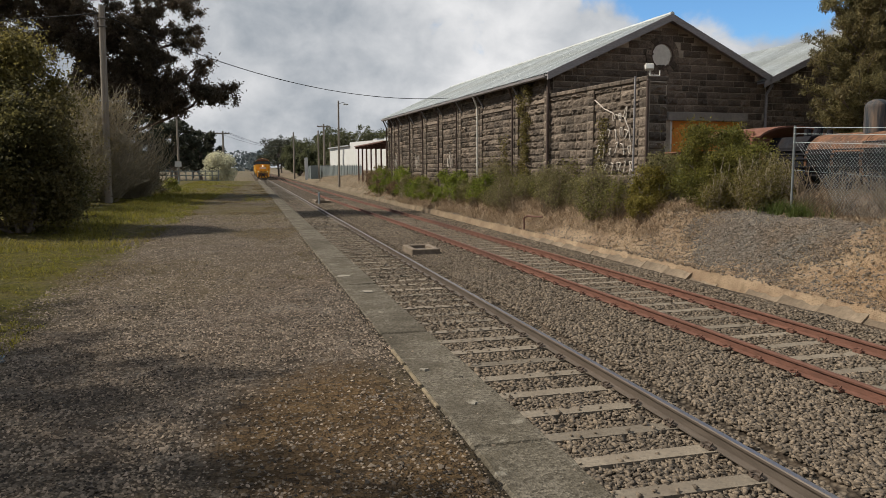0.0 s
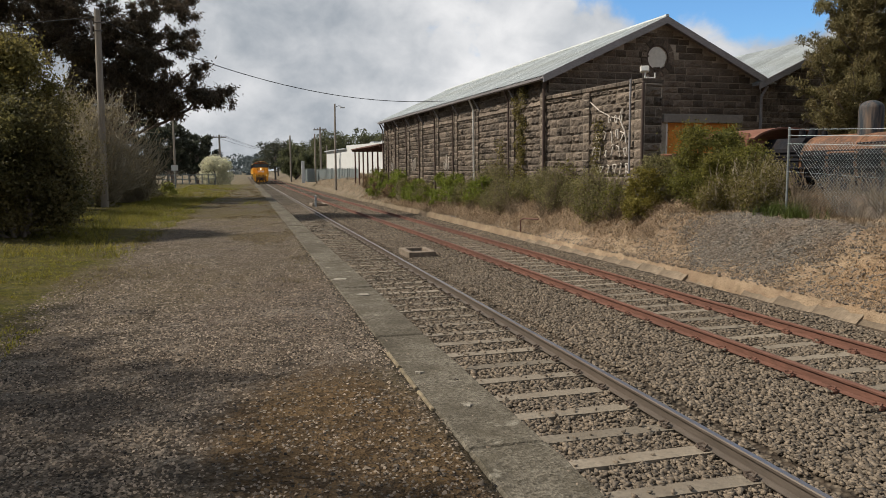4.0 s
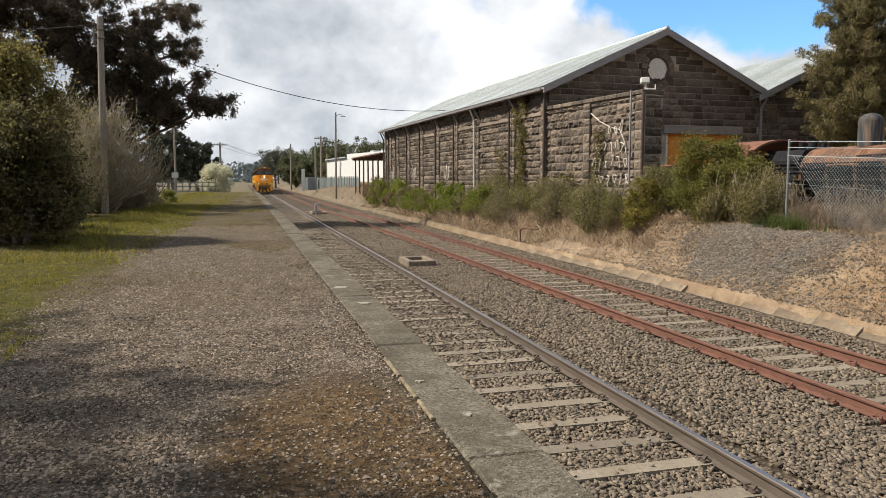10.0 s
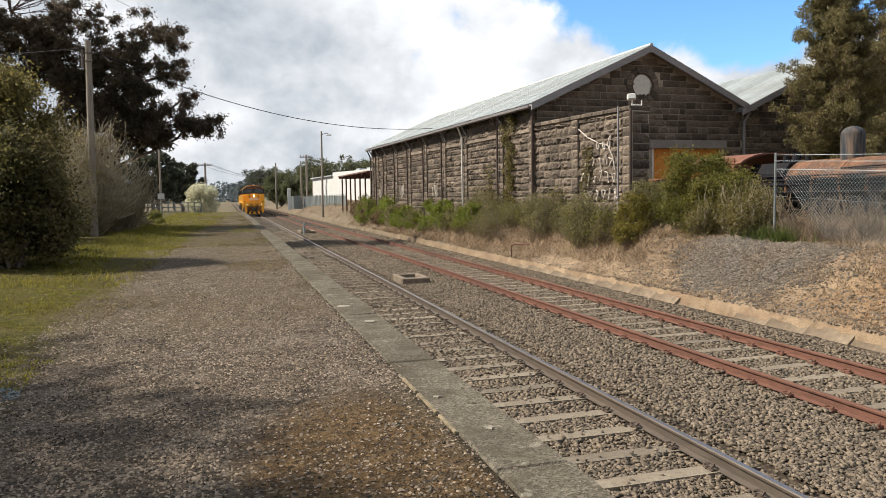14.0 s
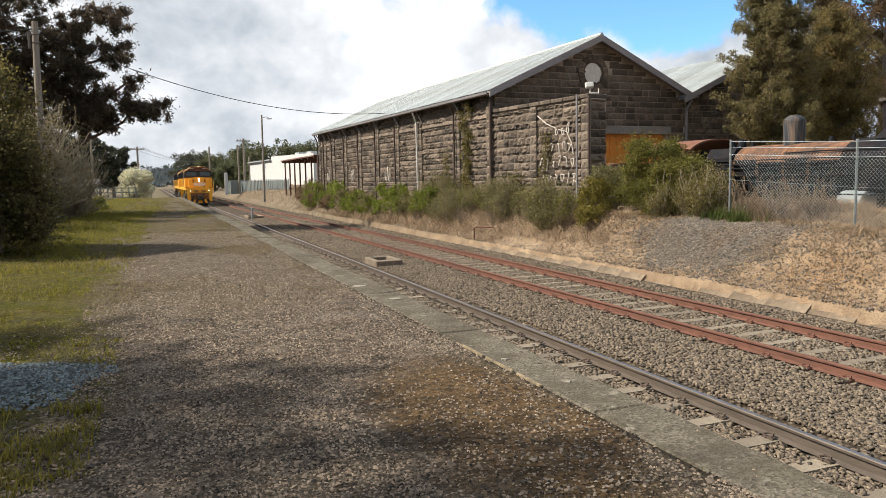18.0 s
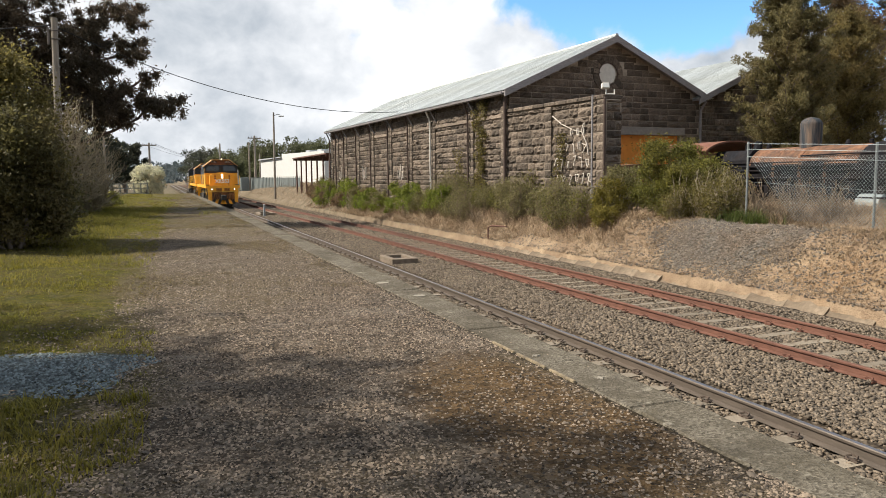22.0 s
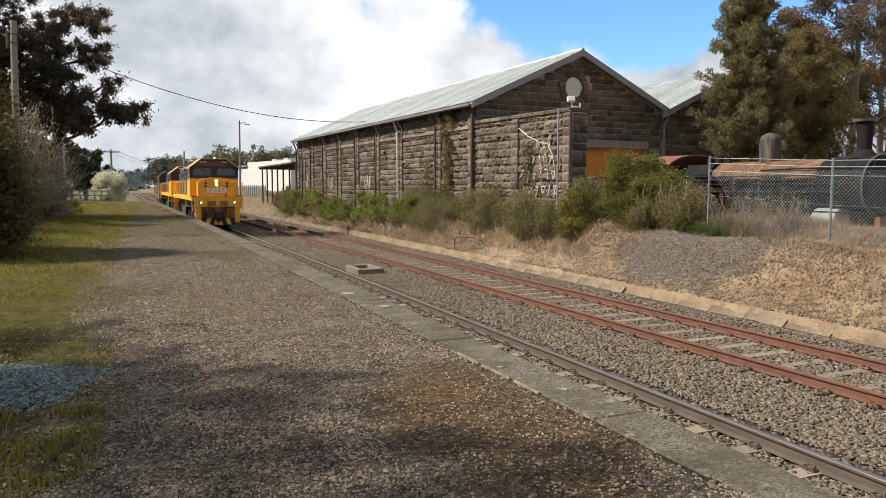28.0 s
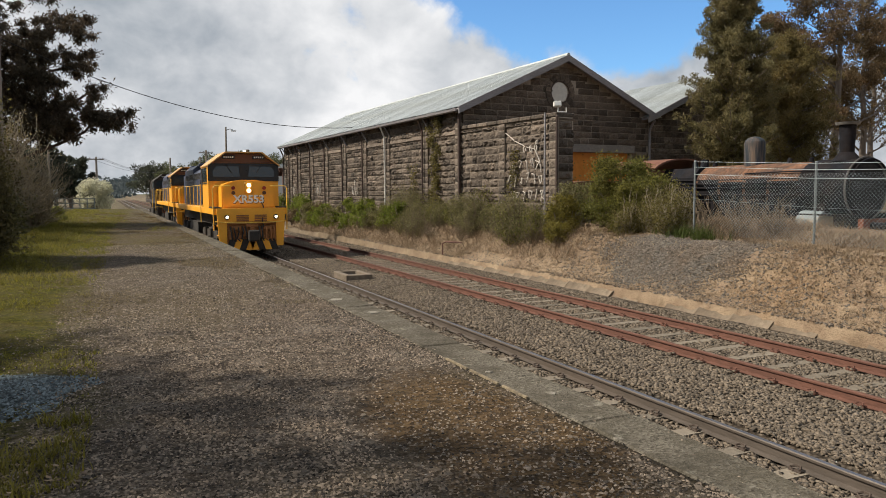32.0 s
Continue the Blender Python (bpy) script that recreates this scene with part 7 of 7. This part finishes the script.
# ---- old steam engine, fence, poles and small things ----
def build_engine():
    rust = mat("rusted_boiler", (0.165, 0.082, 0.046), 0.85, 0.1, grain=0.5, size=7, stain=0.9, stain_size=2.0, tint=(0.032, 0.028, 0.028), bump=0.5, bump_size=18)
    iron = mat("weathered_black_iron", (0.013, 0.014, 0.018), 0.85, 0.0, grain=0.4, size=6, stain=0.6, stain_size=1.6, tint=(0.026, 0.017, 0.013), bump=0.3, spec=0.12)
    red = mat("faded_red_paint", (0.150, 0.060, 0.038), 0.8, grain=0.25, size=3, stain=0.6, tint=(0.19, 0.10, 0.065), bump=0.2)
    pale = mat("faded_blue_grey_paint", (0.185, 0.225, 0.235), 0.7, grain=0.1, stain=0.4, tint=(0.3, 0.3, 0.3))
    G = 1.35
    en = thing("steam_locomotive", "derelict rusty steam locomotive standing behind the wire fence", "steam locomotive", m=pose(13.2, 0, 0))
    cz, r = 2.62, 0.76
    bm = bmesh.new()
    rod(bm, (0, 14.3, cz), (0, 18.4, cz), r, seg=32)
    boiler = part("boiler", bm, iron, en, "dark boiler barrel under rusted lagging")
    # rusted lagging sheets over the upper half
    for k, y in enumerate((14.45, 15.5, 16.42, 17.4)):
        bm = bmesh.new()
        ln = (0.93, 0.78, 0.86, 0.88)[k]
        arc = [math.radians(18 + 6 * j + (5 if k % 2 else 0)) for j in range(25 - 2 * (k % 2))]
        prism(bm, [((r + 0.016) * math.cos(a), cz + (r + 0.016) * math.sin(a)) for a in arc] + [((r + 0.004) * math.cos(a), cz + (r + 0.004) * math.sin(a)) for a in arc[::-1]], y, y + ln)
        part("lagging_sheet", bm, rust, boiler, "brown rusted sheet")
    for y in (14.35, 15.4, 16.3, 17.3, 18.3):
        bm = bmesh.new()
        rod(bm, (0, y, cz), (0, y + 0.09, cz), r + 0.018, seg=32)
        part("boiler_band", bm, rust if y > 15 else iron, boiler)
    bm = bmesh.new()
    rod(bm, (0, 12.9, cz), (0, 14.3, cz), r + 0.055, seg=32)
    sb = part("smokebox", bm, iron, en, "black smokebox with open round front")
    bm = bmesh.new()
    for k in range(32):
        a, b = 2 * math.pi * k / 32, 2 * math.pi * (k + 1) / 32
        rod(bm, ((r + 0.09) * math.cos(a), 12.9, cz + (r + 0.09) * math.sin(a)), ((r + 0.09) * math.cos(b), 12.9, cz + (r + 0.09) * math.sin(b)), 0.028, seg=6)
    part("front_ring", bm, mat("worn_ring", (0.11, 0.10, 0.095), 0.8, grain=0.4, stain=0.8), sb, "pale worn smokebox ring")
    # black disc across the open front paints in its dark hollow
    bm = bmesh.new()
    rod(bm, (0, 12.88, cz), (0, 12.86, cz), r - 0.06, seg=32)
    part("smokebox_door", bm, mat("hollow_black", (0.012, 0.012, 0.013), 0.9), sb)
    bm = bmesh.new()
    rod(bm, (0, 13.5, cz + r), (0, 13.5, cz + r + 0.24), 0.38, 0.19, seg=24)
    rod(bm, (0, 13.5, cz + r + 0.18), (0, 13.5, cz + r + 1.02), 0.185, 0.215, seg=24)
    ch = part("chimney", bm, iron, en, "dark chimney with a pale flared cap")
    bm = bmesh.new()
    rod(bm, (0, 13.5, cz + r + 0.98), (0, 13.5, cz + r + 1.05), 0.29, 0.33, seg=24)
    part("chimney_cap", bm, mat("pale_worn_ring", (0.22, 0.205, 0.19), 0.8, grain=0.3, stain=0.6), ch, "pale worn rim")
    bm = bmesh.new()
    rod(bm, (0, 16.65, cz + r - 0.15), (0, 16.65, cz + r + 0.68), 0.31, seg=24)
    g = bmesh.ops.create_uvsphere(bm, u_segments=24, v_segments=12, radius=0.31)
    bmesh.ops.scale(bm, vec=(1, 1, 0.7), verts=g["verts"])
    bmesh.ops.translate(bm, vec=(0, 16.65, cz + r + 0.67), verts=g["verts"])
    part("steam_dome", bm, mat("streaked_dome", (0.026, 0.034, 0.044), 0.8, 0.0, grain=0.3, size=6, stain=0.9, stain_size=3, tint=(0.17, 0.115, 0.08), stretch=(2, 2, 0.25)), en, "dark steam dome with a rain-streaked top")
    bm = bmesh.new()
    prism(bm, [(-0.8, G), (0.8, G), (0.8, cz + 0.4), (0.55, cz + 0.72), (-0.55, cz + 0.72), (-0.8, cz + 0.4)], 18.4, 20.0)
    part("firebox", bm, iron, en)
    bm = bmesh.new()
    for s in (-1, 1):
        rod(bm, (s * (r + 0.08), 13.0, cz + 0.3), (s * (r + 0.08), 20.0, cz + 0.3), 0.02, seg=6)
        rod(bm, (s * (r + 0.05), 13.0, cz + 0.05), (s * (r + 0.05), 20.0, cz + 0.05), 0.03, seg=6)
    part("handrail", bm, iron, boiler)
    rr = random.Random(61)
    for k, (z, y0, y1, rad) in enumerate(((0.18, 14.4, 19.6, 0.028), (-0.18, 13.4, 18.8, 0.035), (0.48, 13.2, 16.4, 0.02), (-0.42, 14.6, 20.0, 0.03))):
        bm = bmesh.new()
        x = -math.sqrt(max(0.01, (r + 0.06) ** 2 - z * z))
        path_rod(bm, [(x, y0, cz + z - 0.3), (x, y0 + 0.15, cz + z), (x - 0.02, (y0 + y1) / 2, cz + z + rr.uniform(-0.04, 0.04)), (x, y1, cz + z)], rad, 8)
        part("feed_pipe", bm, iron, boiler)
    for y, dz, w in ((18.7, 0.10, 0.16), (19.1, 0.06, 0.12), (18.2, 0.0, 0.10), (15.3, 0.0, 0.09), (14.6, 0.0, 0.08)):
        bm = bmesh.new()
        rod(bm, (rr.uniform(-0.15, 0.05), y, cz + r - 0.1), (rr.uniform(-0.15, 0.05), y, cz + r + 0.14 + dz), w, w * 0.7, seg=10)
        part("boiler_fitting", bm, iron, boiler)
    for k in range(9):
        bm = bmesh.new()
        y, x = 13.3 + 0.75 * k, rr.uniform(-1.2, -0.85)
        h = rr.uniform(0.15, 0.5)
        box(bm, x - 0.1, y, G + 0.6, x + 0.12, y + rr.uniform(0.15, 0.45), G + 0.6 + h, bev=0.02)
        part("running_gear_box", bm, iron, en)
    bm = bmesh.new()
    for k in range(20):
        a, b = math.pi * (0.1 + 0.9 * k / 20), math.pi * (0.1 + 0.9 * (k + 1) / 20)
        rod(bm, ((r + 0.03) * math.cos(a), 12.78, cz + (r + 0.03) * math.sin(a)), ((r + 0.03) * math.cos(b), 12.78, cz + (r + 0.03) * math.sin(b)), 0.03, seg=6)
    part("outer_ring", bm, iron, sb)
    # cab
    for s in (-1, 1):
        bm = bmesh.new()
        x0, x1 = sorted((s * 1.25, s * 1.29))
        box(bm, x0, 20.0, G + 0.2, x1, 22.6, G + 1.25)
        box(bm, x0, 20.0, G + 1.9, x1, 22.6, 3.55)
        for y in (20.0, 20.75, 21.55, 22.45):
            box(bm, x0, y, G + 1.25, x1, y + 0.15, G + 1.9)
        part("cab_side", bm, red, en, "faded red cab side with square window openings")
    bm = bmesh.new()
    out = []
    for k in range(13):
        a = math.pi * (0.14 + 0.72 * k / 12)
        out.append((1.45 * math.cos(a), 3.12 + 0.60 * math.sin(a)))
    prism(bm, out + [(u * 0.97, w - 0.05) for u, w in out[::-1]], 19.7, 23.0)
    part("cab_roof", bm, red, en, "curved faded red cab roof")
    bm = bmesh.new()
    box(bm, -1.25, 20.0, G + 0.2, 1.25, 20.06, 3.3)
    part("cab_front", bm, red, en)
    # running board, buffer beam, frames, wheels
    for s in (-1, 1):
        bm = bmesh.new()
        x0, x1 = sorted((s * 0.75, s * 1.25))
        box(bm, x0, 12.2, G + 0.55, x1, 20.0, G + 0.60)
        part("running_board", bm, iron, en)
        bm = bmesh.new()
        x0, x1 = sorted((s * 0.65, s * 0.72))
        box(bm, x0, 12.2, G - 0.1, x1, 20.5, G + 0.55)
        part("frame_plate", bm, iron, en)
        bm = bmesh.new()
        rod(bm, (s * 1.0, 13.3, G + 0.36), (s * 1.0, 14.0, G + 0.36), 0.32, seg=20)
        part("cylinder", bm, pale if s < 0 else iron, en, "pale painted cylinder" if s < 0 else "")
        for y in (15.2, 16.9, 18.6):
            bm = bmesh.new()
            rod(bm, (s * 0.74, y, G + 0.35), (s * 0.88, y, G + 0.35), 0.62, seg=28)
            part("wheel", bm, iron, en)
    bm = bmesh.new()
    box(bm, -1.25, 12.05, G + 0.1, 1.25, 12.2, G + 0.5)
    beam = part("buffer_beam", bm, red, en)
    for s in (-1, 1):
        bm = bmesh.new()
        rod(bm, (s * 0.9, 12.05, G + 0.32), (s * 0.9, 11.6, G + 0.32), 0.10, seg=14)
        rod(bm, (s * 0.9, 11.6, G + 0.32), (s * 0.9, 11.54, G + 0.32), 0.22, seg=20)
        part("buffer", bm, iron, beam)
    bm = bmesh.new()
    box(bm, -1.25, 23.1, G + 0.1, 1.25, 27.2, 3.0, bev=0.04)
    part("tender_body", bm, red, en)


def chain_post(bm, x, y, z0, z1):
    rod(bm, (x, y, z0), (x, y, z1), 0.027, seg=10)


def build_fence():
    galv = mat("galvanised_wire", (0.34, 0.39, 0.41), 0.55, 0.2, grain=0.1, stain=0.3, bump=0)
    fe = thing("chain_link_fence", "galvanised chain-link fence with steel posts and top wires", "fence")
    X = 8.9
    posts = [3.9, 7.45, 11.03, 14.68]
    tops = [3.05, 3.12, 3.20, 3.38]
    base = [1.35, 1.38, 1.40, 1.48]
    for y, t, b in zip(posts, tops, base):
        bm = bmesh.new()
        chain_post(bm, X, y, b - 0.3, t)
        rod(bm, (X, y, t), (X, y, t + 0.02), 0.036, 0.02, seg=10)
        part("fence_post", bm, mat("grey_steel_post", (0.19, 0.21, 0.215), 0.6, 0.2, stain=0.4), fe)
    lerp = lambda y, a: float(np.interp(y, posts, a))
    for k, off in enumerate((0.03, 0.17, 0.36, 1.0)):
        bm = bmesh.new()
        pts = [(X - 0.03, y, lerp(y, tops) - off) for y in np.linspace(posts[0], posts[-1], 13)]
        path_rod(bm, pts, 0.006 if k < 3 else 0.003, 5)
        part("fence_wire", bm, galv, fe)
    # diamond mesh of crossing wires
    verts, faces = [], []
    step, half = 0.088, 0.0021
    y = posts[0]
    def strand(pts):
        for (y0, z0), (y1, z1) in zip(pts, pts[1:]):
            n = len(verts)
            d = Vector((y1 - y0, z1 - z0)).normalized()
            o = Vector((-d.y, d.x)) * half
            for yy, zz in ((y0, z0), (y1, z1)):
                verts.append((X - 0.03, yy + o.x, zz + o.y))
                verts.append((X - 0.03, yy - o.x, zz - o.y))
                verts.append((X - 0.03 - 2 * half, yy, zz))
            faces.extend([(n, n + 1, n + 4, n + 3), (n + 1, n + 2, n + 5, n + 4), (n + 2, n, n + 3, n + 5)])
    span = posts[-1] - posts[0]
    H = 1.55
    k = -int(H / step) - 1
    while k * step < span:
        for sgn in (1, -1):
            pts = []
            for z in (0.0, H / 2, H):
                yy = posts[0] + k * step + (z if sgn > 0 else H - z)
                pts.append((yy, z))
            clip = [(yy, lerp(yy, base) + 0.0 + z) for yy, z in pts]
            a, b = clip[0], clip[-1]
            if min(a[0], b[0]) >= posts[0] and max(a[0], b[0]) <= posts[-1]:
                strand([a, b])
        k += 1
    m = raw("wire_mesh", verts, faces, galv, fe, "diamond chain-link mesh")
    m["kind"] = "stuff"


def cable(name, label, a, b, sag, r=0.012):
    bm = bmesh.new()
    a, b = Vector(a), Vector(b)
    pts = []
    for k in range(25):
        f = k / 24
        p = a.lerp(b, f)
        p.z -= sag * 4 * f * (1 - f)
        pts.append(p)
    path_rod(bm, pts, r, 5)
    return tagged(link(name, bm, mat("black_cable", (0.03, 0.03, 0.032), 0.7, bump=0)), label, "cable")


def build_poles():
    wood = mat("weathered_pole_wood", (0.25, 0.215, 0.18), 0.9, grain=0.25, size=4, stain=0.5, stretch=(3, 3, 0.25), bump=0.5, bump_size=20)
    steel = mat("grey_steel", (0.20, 0.21, 0.22), 0.5, 0.5, stain=0.3)
    iron = mat("insulator_dark", (0.12, 0.10, 0.09), 0.5)

    def pole(x, y, z0, z1, r, arm=False, label="weathered grey wooden utility pole", lean=0.0):
        p = thing("utility_pole", label, "utility pole", "utility poles", pose(x, y, 0))
        bm = bmesh.new()
        limb(bm, (0, 0, z0), (lean, 0, z1), r * 1.15, r * 0.85, 3, 0.002, 4, 12)
        part("pole_shaft", bm, wood, p, smooth=True)
        if arm:
            bm = bmesh.new()
            box(bm, lean - 0.95, -0.06, z1 - 0.42, lean + 0.95, 0.06, z1 - 0.28, bev=0.01)
            part("cross_arm", bm, wood, p)
            for dx in (-0.8, -0.35, 0.35, 0.8):
                bm = bmesh.new()
                rod(bm, (lean + dx, 0, z1 - 0.28), (lean + dx, 0, z1 - 0.1), 0.045, 0.03, seg=8)
                part("insulator", bm, iron, p)
        return p
    main = pole(-9.33, 35.5, 0.5, 9.45, 0.145, lean=0.14, label="weathered grey wooden utility pole among the bare shrubs")
    for z in (8.55, 8.9):
        bm = bmesh.new()
        rod(bm, (0.0, -0.15, z), (0.32, -0.15, z), 0.03, seg=6)
        rod(bm, (-0.1, -0.15, z - 0.25), (-0.1, -0.15, z + 0.1), 0.05, seg=8)
        part("bracket", bm, iron, main)
    cable("overhead_cable", "black overhead cable crossing from the pole to the shed", (-9.18, 35.5, 9.095), (8.0, 41.5, 6.41), 1.1, 0.018)
    cable("overhead_cable", "black overhead cable running from the pole to the garden", (-9.2, 35.5, 9.15), (-24.0, 31.0, 7.2), 0.3, 0.022)
    pole(-6.45, 109.5, 0.0, 7.6, 0.15, True, label="distant wooden utility pole with a cross-arm")
    pole(7.5, 107.0, 0.8, 8.6, 0.15, True, label="distant wooden utility pole with a cross-arm")
    pole(6.75, 107.5, 0.8, 7.7, 0.12)
    pole(5.45, 143, 0.3, 9.1, 0.16)
    pole(-10.9, 90, 0.4, 8.4, 0.12, label="thin grey pole at the end of the platform")
    pole(9.8, 120, 0.8, 6.5, 0.12)
    for dx in (-0.8, 0.35, 0.8):
        cable("overhead_cable", "thin overhead wire along the line", (-6.45 + dx, 109.5, 7.45), (9.5 + dx, 205, 8.6), 1.2, 0.02)
    # street lamp
    la = thing("street_lamp", "tall steel street lamp with a short arm beside the yard", "street lamp", m=pose(6.42, 81, 0))
    bm = bmesh.new()
    rod(bm, (0, 0, 0.3), (0.08, 0, 9.65), 0.13, 0.085, seg=12)
    part("lamp_post", bm, wood, la)
    bm = bmesh.new()
    path_rod(bm, [(0.08, 0, 9.3), (0.5, 0, 9.45), (0.8, 0, 9.4)], 0.035, 6)
    part("lamp_arm", bm, steel, la)
    bm = bmesh.new()
    box(bm, 0.6, -0.12, 9.2, 1.15, 0.12, 9.34, bev=0.03)
    part("lamp_head", bm, mat("lamp_white", (0.6, 0.62, 0.62), 0.4), la)


def build_far():
    white = mat("warehouse_white", (0.56, 0.565, 0.56), 0.6, grain=0.1, stain=0.35, stain_size=1.5, tint=(0.42, 0.42, 0.40))
    grey = mat("warehouse_grey", (0.34, 0.36, 0.38), 0.6, stain=0.2)
    rust = mat("rusty_frame", (0.13, 0.065, 0.05), 0.85, stain=0.4, tint=(0.07, 0.05, 0.045))
    fencem = mat("grey_steel_sheet", (0.20, 0.225, 0.225), 0.6, 0.2, stain=0.3)
    wh = thing("warehouse", "long low white warehouse beyond the yard", "warehouse", m=pose(8.9, 112, -0.7, 0, 0, -78) @ pose(-8.9, -110, 0))
    bm = bmesh.new()
    prism(bm, [(8.9, 0.6), (32, 0.6), (32, 6.6), (17.7, 6.6), (17.6, 6.1), (8.9, 5.9)], 110, 126)
    part("wall", bm, white, wh)
    bm = bmesh.new()
    prism(bm, [(8.7, 5.9), (17.7, 6.1), (17.7, 6.25), (8.7, 6.05)], 109.7, 126.3)
    part("roof_edge", bm, grey, wh)
    for x in (11, 14.5, 19, 23):
        bm = bmesh.new()
        box(bm, x, 113, 5.8, x + 1.4, 115, 7.1 if x > 17 else 6.6)
        part("roof_unit", bm, grey, wh)
    # open steel lean-to beyond the shed
    le = thing("open_shelter", "open rusty steel-framed shelter at the end of the shed", "shelter", m=pose(0, 0, 0))
    for k in range(7):
        y = 57.2 + k * 2.5
        bm = bmesh.new()
        box(bm, 7.24, y - 0.06, 1.0, 7.36, y + 0.06, 4.3)
        part("post", bm, rust, le)
        bm = bmesh.new()
        box(bm, 7.0, y - 0.07, 4.25, 11.2, y + 0.07, 4.42)
        part("rafter", bm, rust, le)
    bm = bmesh.new()
    box(bm, 6.95, 57, 4.42, 11.3, 72.6, 4.52)
    part("shelter_roof", bm, rust, le)
    # steel sheet fence along the yard
    fe = thing("steel_fence", "grey steel paling fence along the yard", "fence")
    for k in range(46):
        y = 74 + k * 1.2
        bm = bmesh.new()
        x = 7.9 - 0.02 * (y - 74)
        ribs = [(x + 0.05 * (k % 2), y + 0.10 + 0.11 * k) for k in range(11)]
        prism(bm, ribs + [(u + 0.012, w) for u, w in ribs[::-1]], 0.7, 2.6, "z")
        part("fence_panel", bm, fencem, fe)
        bm = bmesh.new()
        box(bm, x - 0.02, y, 0.6, x + 0.06, y + 0.08, 2.75)
        part("fence_post", bm, fencem, fe)
    # signal cabinet and white post
    ca = thing("trackside_cabinet", "narrow white trackside marker beside a grey cabinet", "trackside cabinet", m=pose(5.0, 108, 0.9))
    bm = bmesh.new()
    box(bm, -0.22, -0.1, -0.2, 0.22, 0.1, 2.95, bev=0.02)
    part("white_post", bm, white, ca)
    bm = bmesh.new()
    box(bm, 0.6, 0.4, -0.1, 1.9, 1.1, 1.8, bev=0.03)
    part("cabinet_body", bm, fencem, ca)
    # concrete pits between the tracks
    conc = mat("pit_concrete", (0.200, 0.158, 0.120), 0.93, grain=0.3, size=9, stain=0.6, stain_size=2, bump=0.4)
    inside = mat("pit_dark", (0.06, 0.05, 0.045), 0.95)
    for x0, y0, x1, y1, zt in ((1.30, 21.3, 2.15, 22.7, 0.05), (1.4, 54.0, 2.5, 56.6, 0.05)):
        pit = thing("drain_pit", "open concrete drainage pit box between the tracks", "drainage pit", "drainage pits")
        for a in ((x0, y0, x1, y0 + 0.16), (x0, y1 - 0.16, x1, y1), (x0, y0 + 0.16, x0 + 0.16, y1 - 0.16), (x1 - 0.16, y0 + 0.16, x1, y1 - 0.16)):
            bm = bmesh.new()
            box(bm, a[0], a[1], -0.4, a[2], a[3], zt, bev=0.02)
            part("pit_wall", bm, conc, pit)
        # dark block fills the open pit, its colour standing for the shaded depth
        bm = bmesh.new()
        box(bm, x0 + 0.16, y0 + 0.16, -0.4, x1 - 0.16, y1 - 0.16, zt - 0.1)
        part("pit_cover", bm, inside, pit)
    sp = thing("marker_post", "short grey post beside the second pit", "post", m=pose(1.55, 52.8, 0))
    bm = bmesh.new()
    box(bm, -0.07, -0.07, -0.3, 0.07, 0.07, 0.72, bev=0.02)
    part("post_body", bm, grey, sp)
    # bent pipe on the bank
    bm = bmesh.new()
    path_rod(bm, [(6.35, 25.2, 0.2), (6.35, 25.2, 0.62), (6.4, 25.0, 0.70), (6.6, 24.1, 0.72)], 0.03, 8)
    tagged(link("bent_pipe", bm, rust), "bent rusty pipe sticking out of the bank", "pipe")
    # things at the far end of the platform
    sg = thing("station_sign", "small sign on a post at the platform's far end", "sign", m=pose(-9.6, 74, PLAT))
    bm = bmesh.new()
    rod(bm, (0, 0, -0.2), (0, 0, 2.2), 0.05, seg=8)
    part("sign_post", bm, fencem, sg)
    bm = bmesh.new()
    box(bm, -0.3, -0.06, 1.7, 0.3, -0.02, 2.2)
    part("sign_board", bm, white, sg)
    gf = thing("garden_fence", "low grey wooden fence behind the platform end", "fence")
    for k in range(11):
        bm = bmesh.new()
        box(bm, -14.2 + k * 0.75, 93.0, 0.1, -14.08 + k * 0.75, 93.12, 2.2)
        part("fence_post", bm, fencem, gf)
    for z in (0.9, 1.5, 2.0):
        bm = bmesh.new()
        box(bm, -14.2, 92.96, z, -6.5, 93.0, z + 0.1)
        part("fence_rail", bm, fencem, gf)


def build_shade_trees():
    """Garden gums beside the platform, whose crowns shade its near end."""
    bark = MATS["grey_bark"]
    gum = MATS["gum_leaf"]
    r = random.Random(70)
    for n, (x, y, h) in enumerate(((-14.0, 7.6, 9.0), (-15.2, 2.8, 9.0), (-17.6, 5.4, 11.0), (-15.6, 10.0, 8.5))):
        masses = [(r.uniform(-1.2, 1.6), h * (0.55 + 0.5 * k / 13), r.uniform(1.4, 2.6), r.uniform(0.2, 0.45), 9, r.uniform(-2.6, 2.6)) for k in range(14)]
        gum_tree("garden gum tree shading the platform", (x, y, 0.8), h * 0.95, 0.2, masses, gum, 0.074, 10000, bark, 700 + n, 0.40, 0.42)


shed_, shed_m = build_shed()
build_wing(shed_m)
build_plants()
build_shade_trees()
UNITS = build_train()
build_engine()
build_fence()
build_poles()
build_far()
build_tracks()
build_ballast()
build_kerb()
build_bank_stones()
build_coping()
build_scabs()
build_chips()
motions()
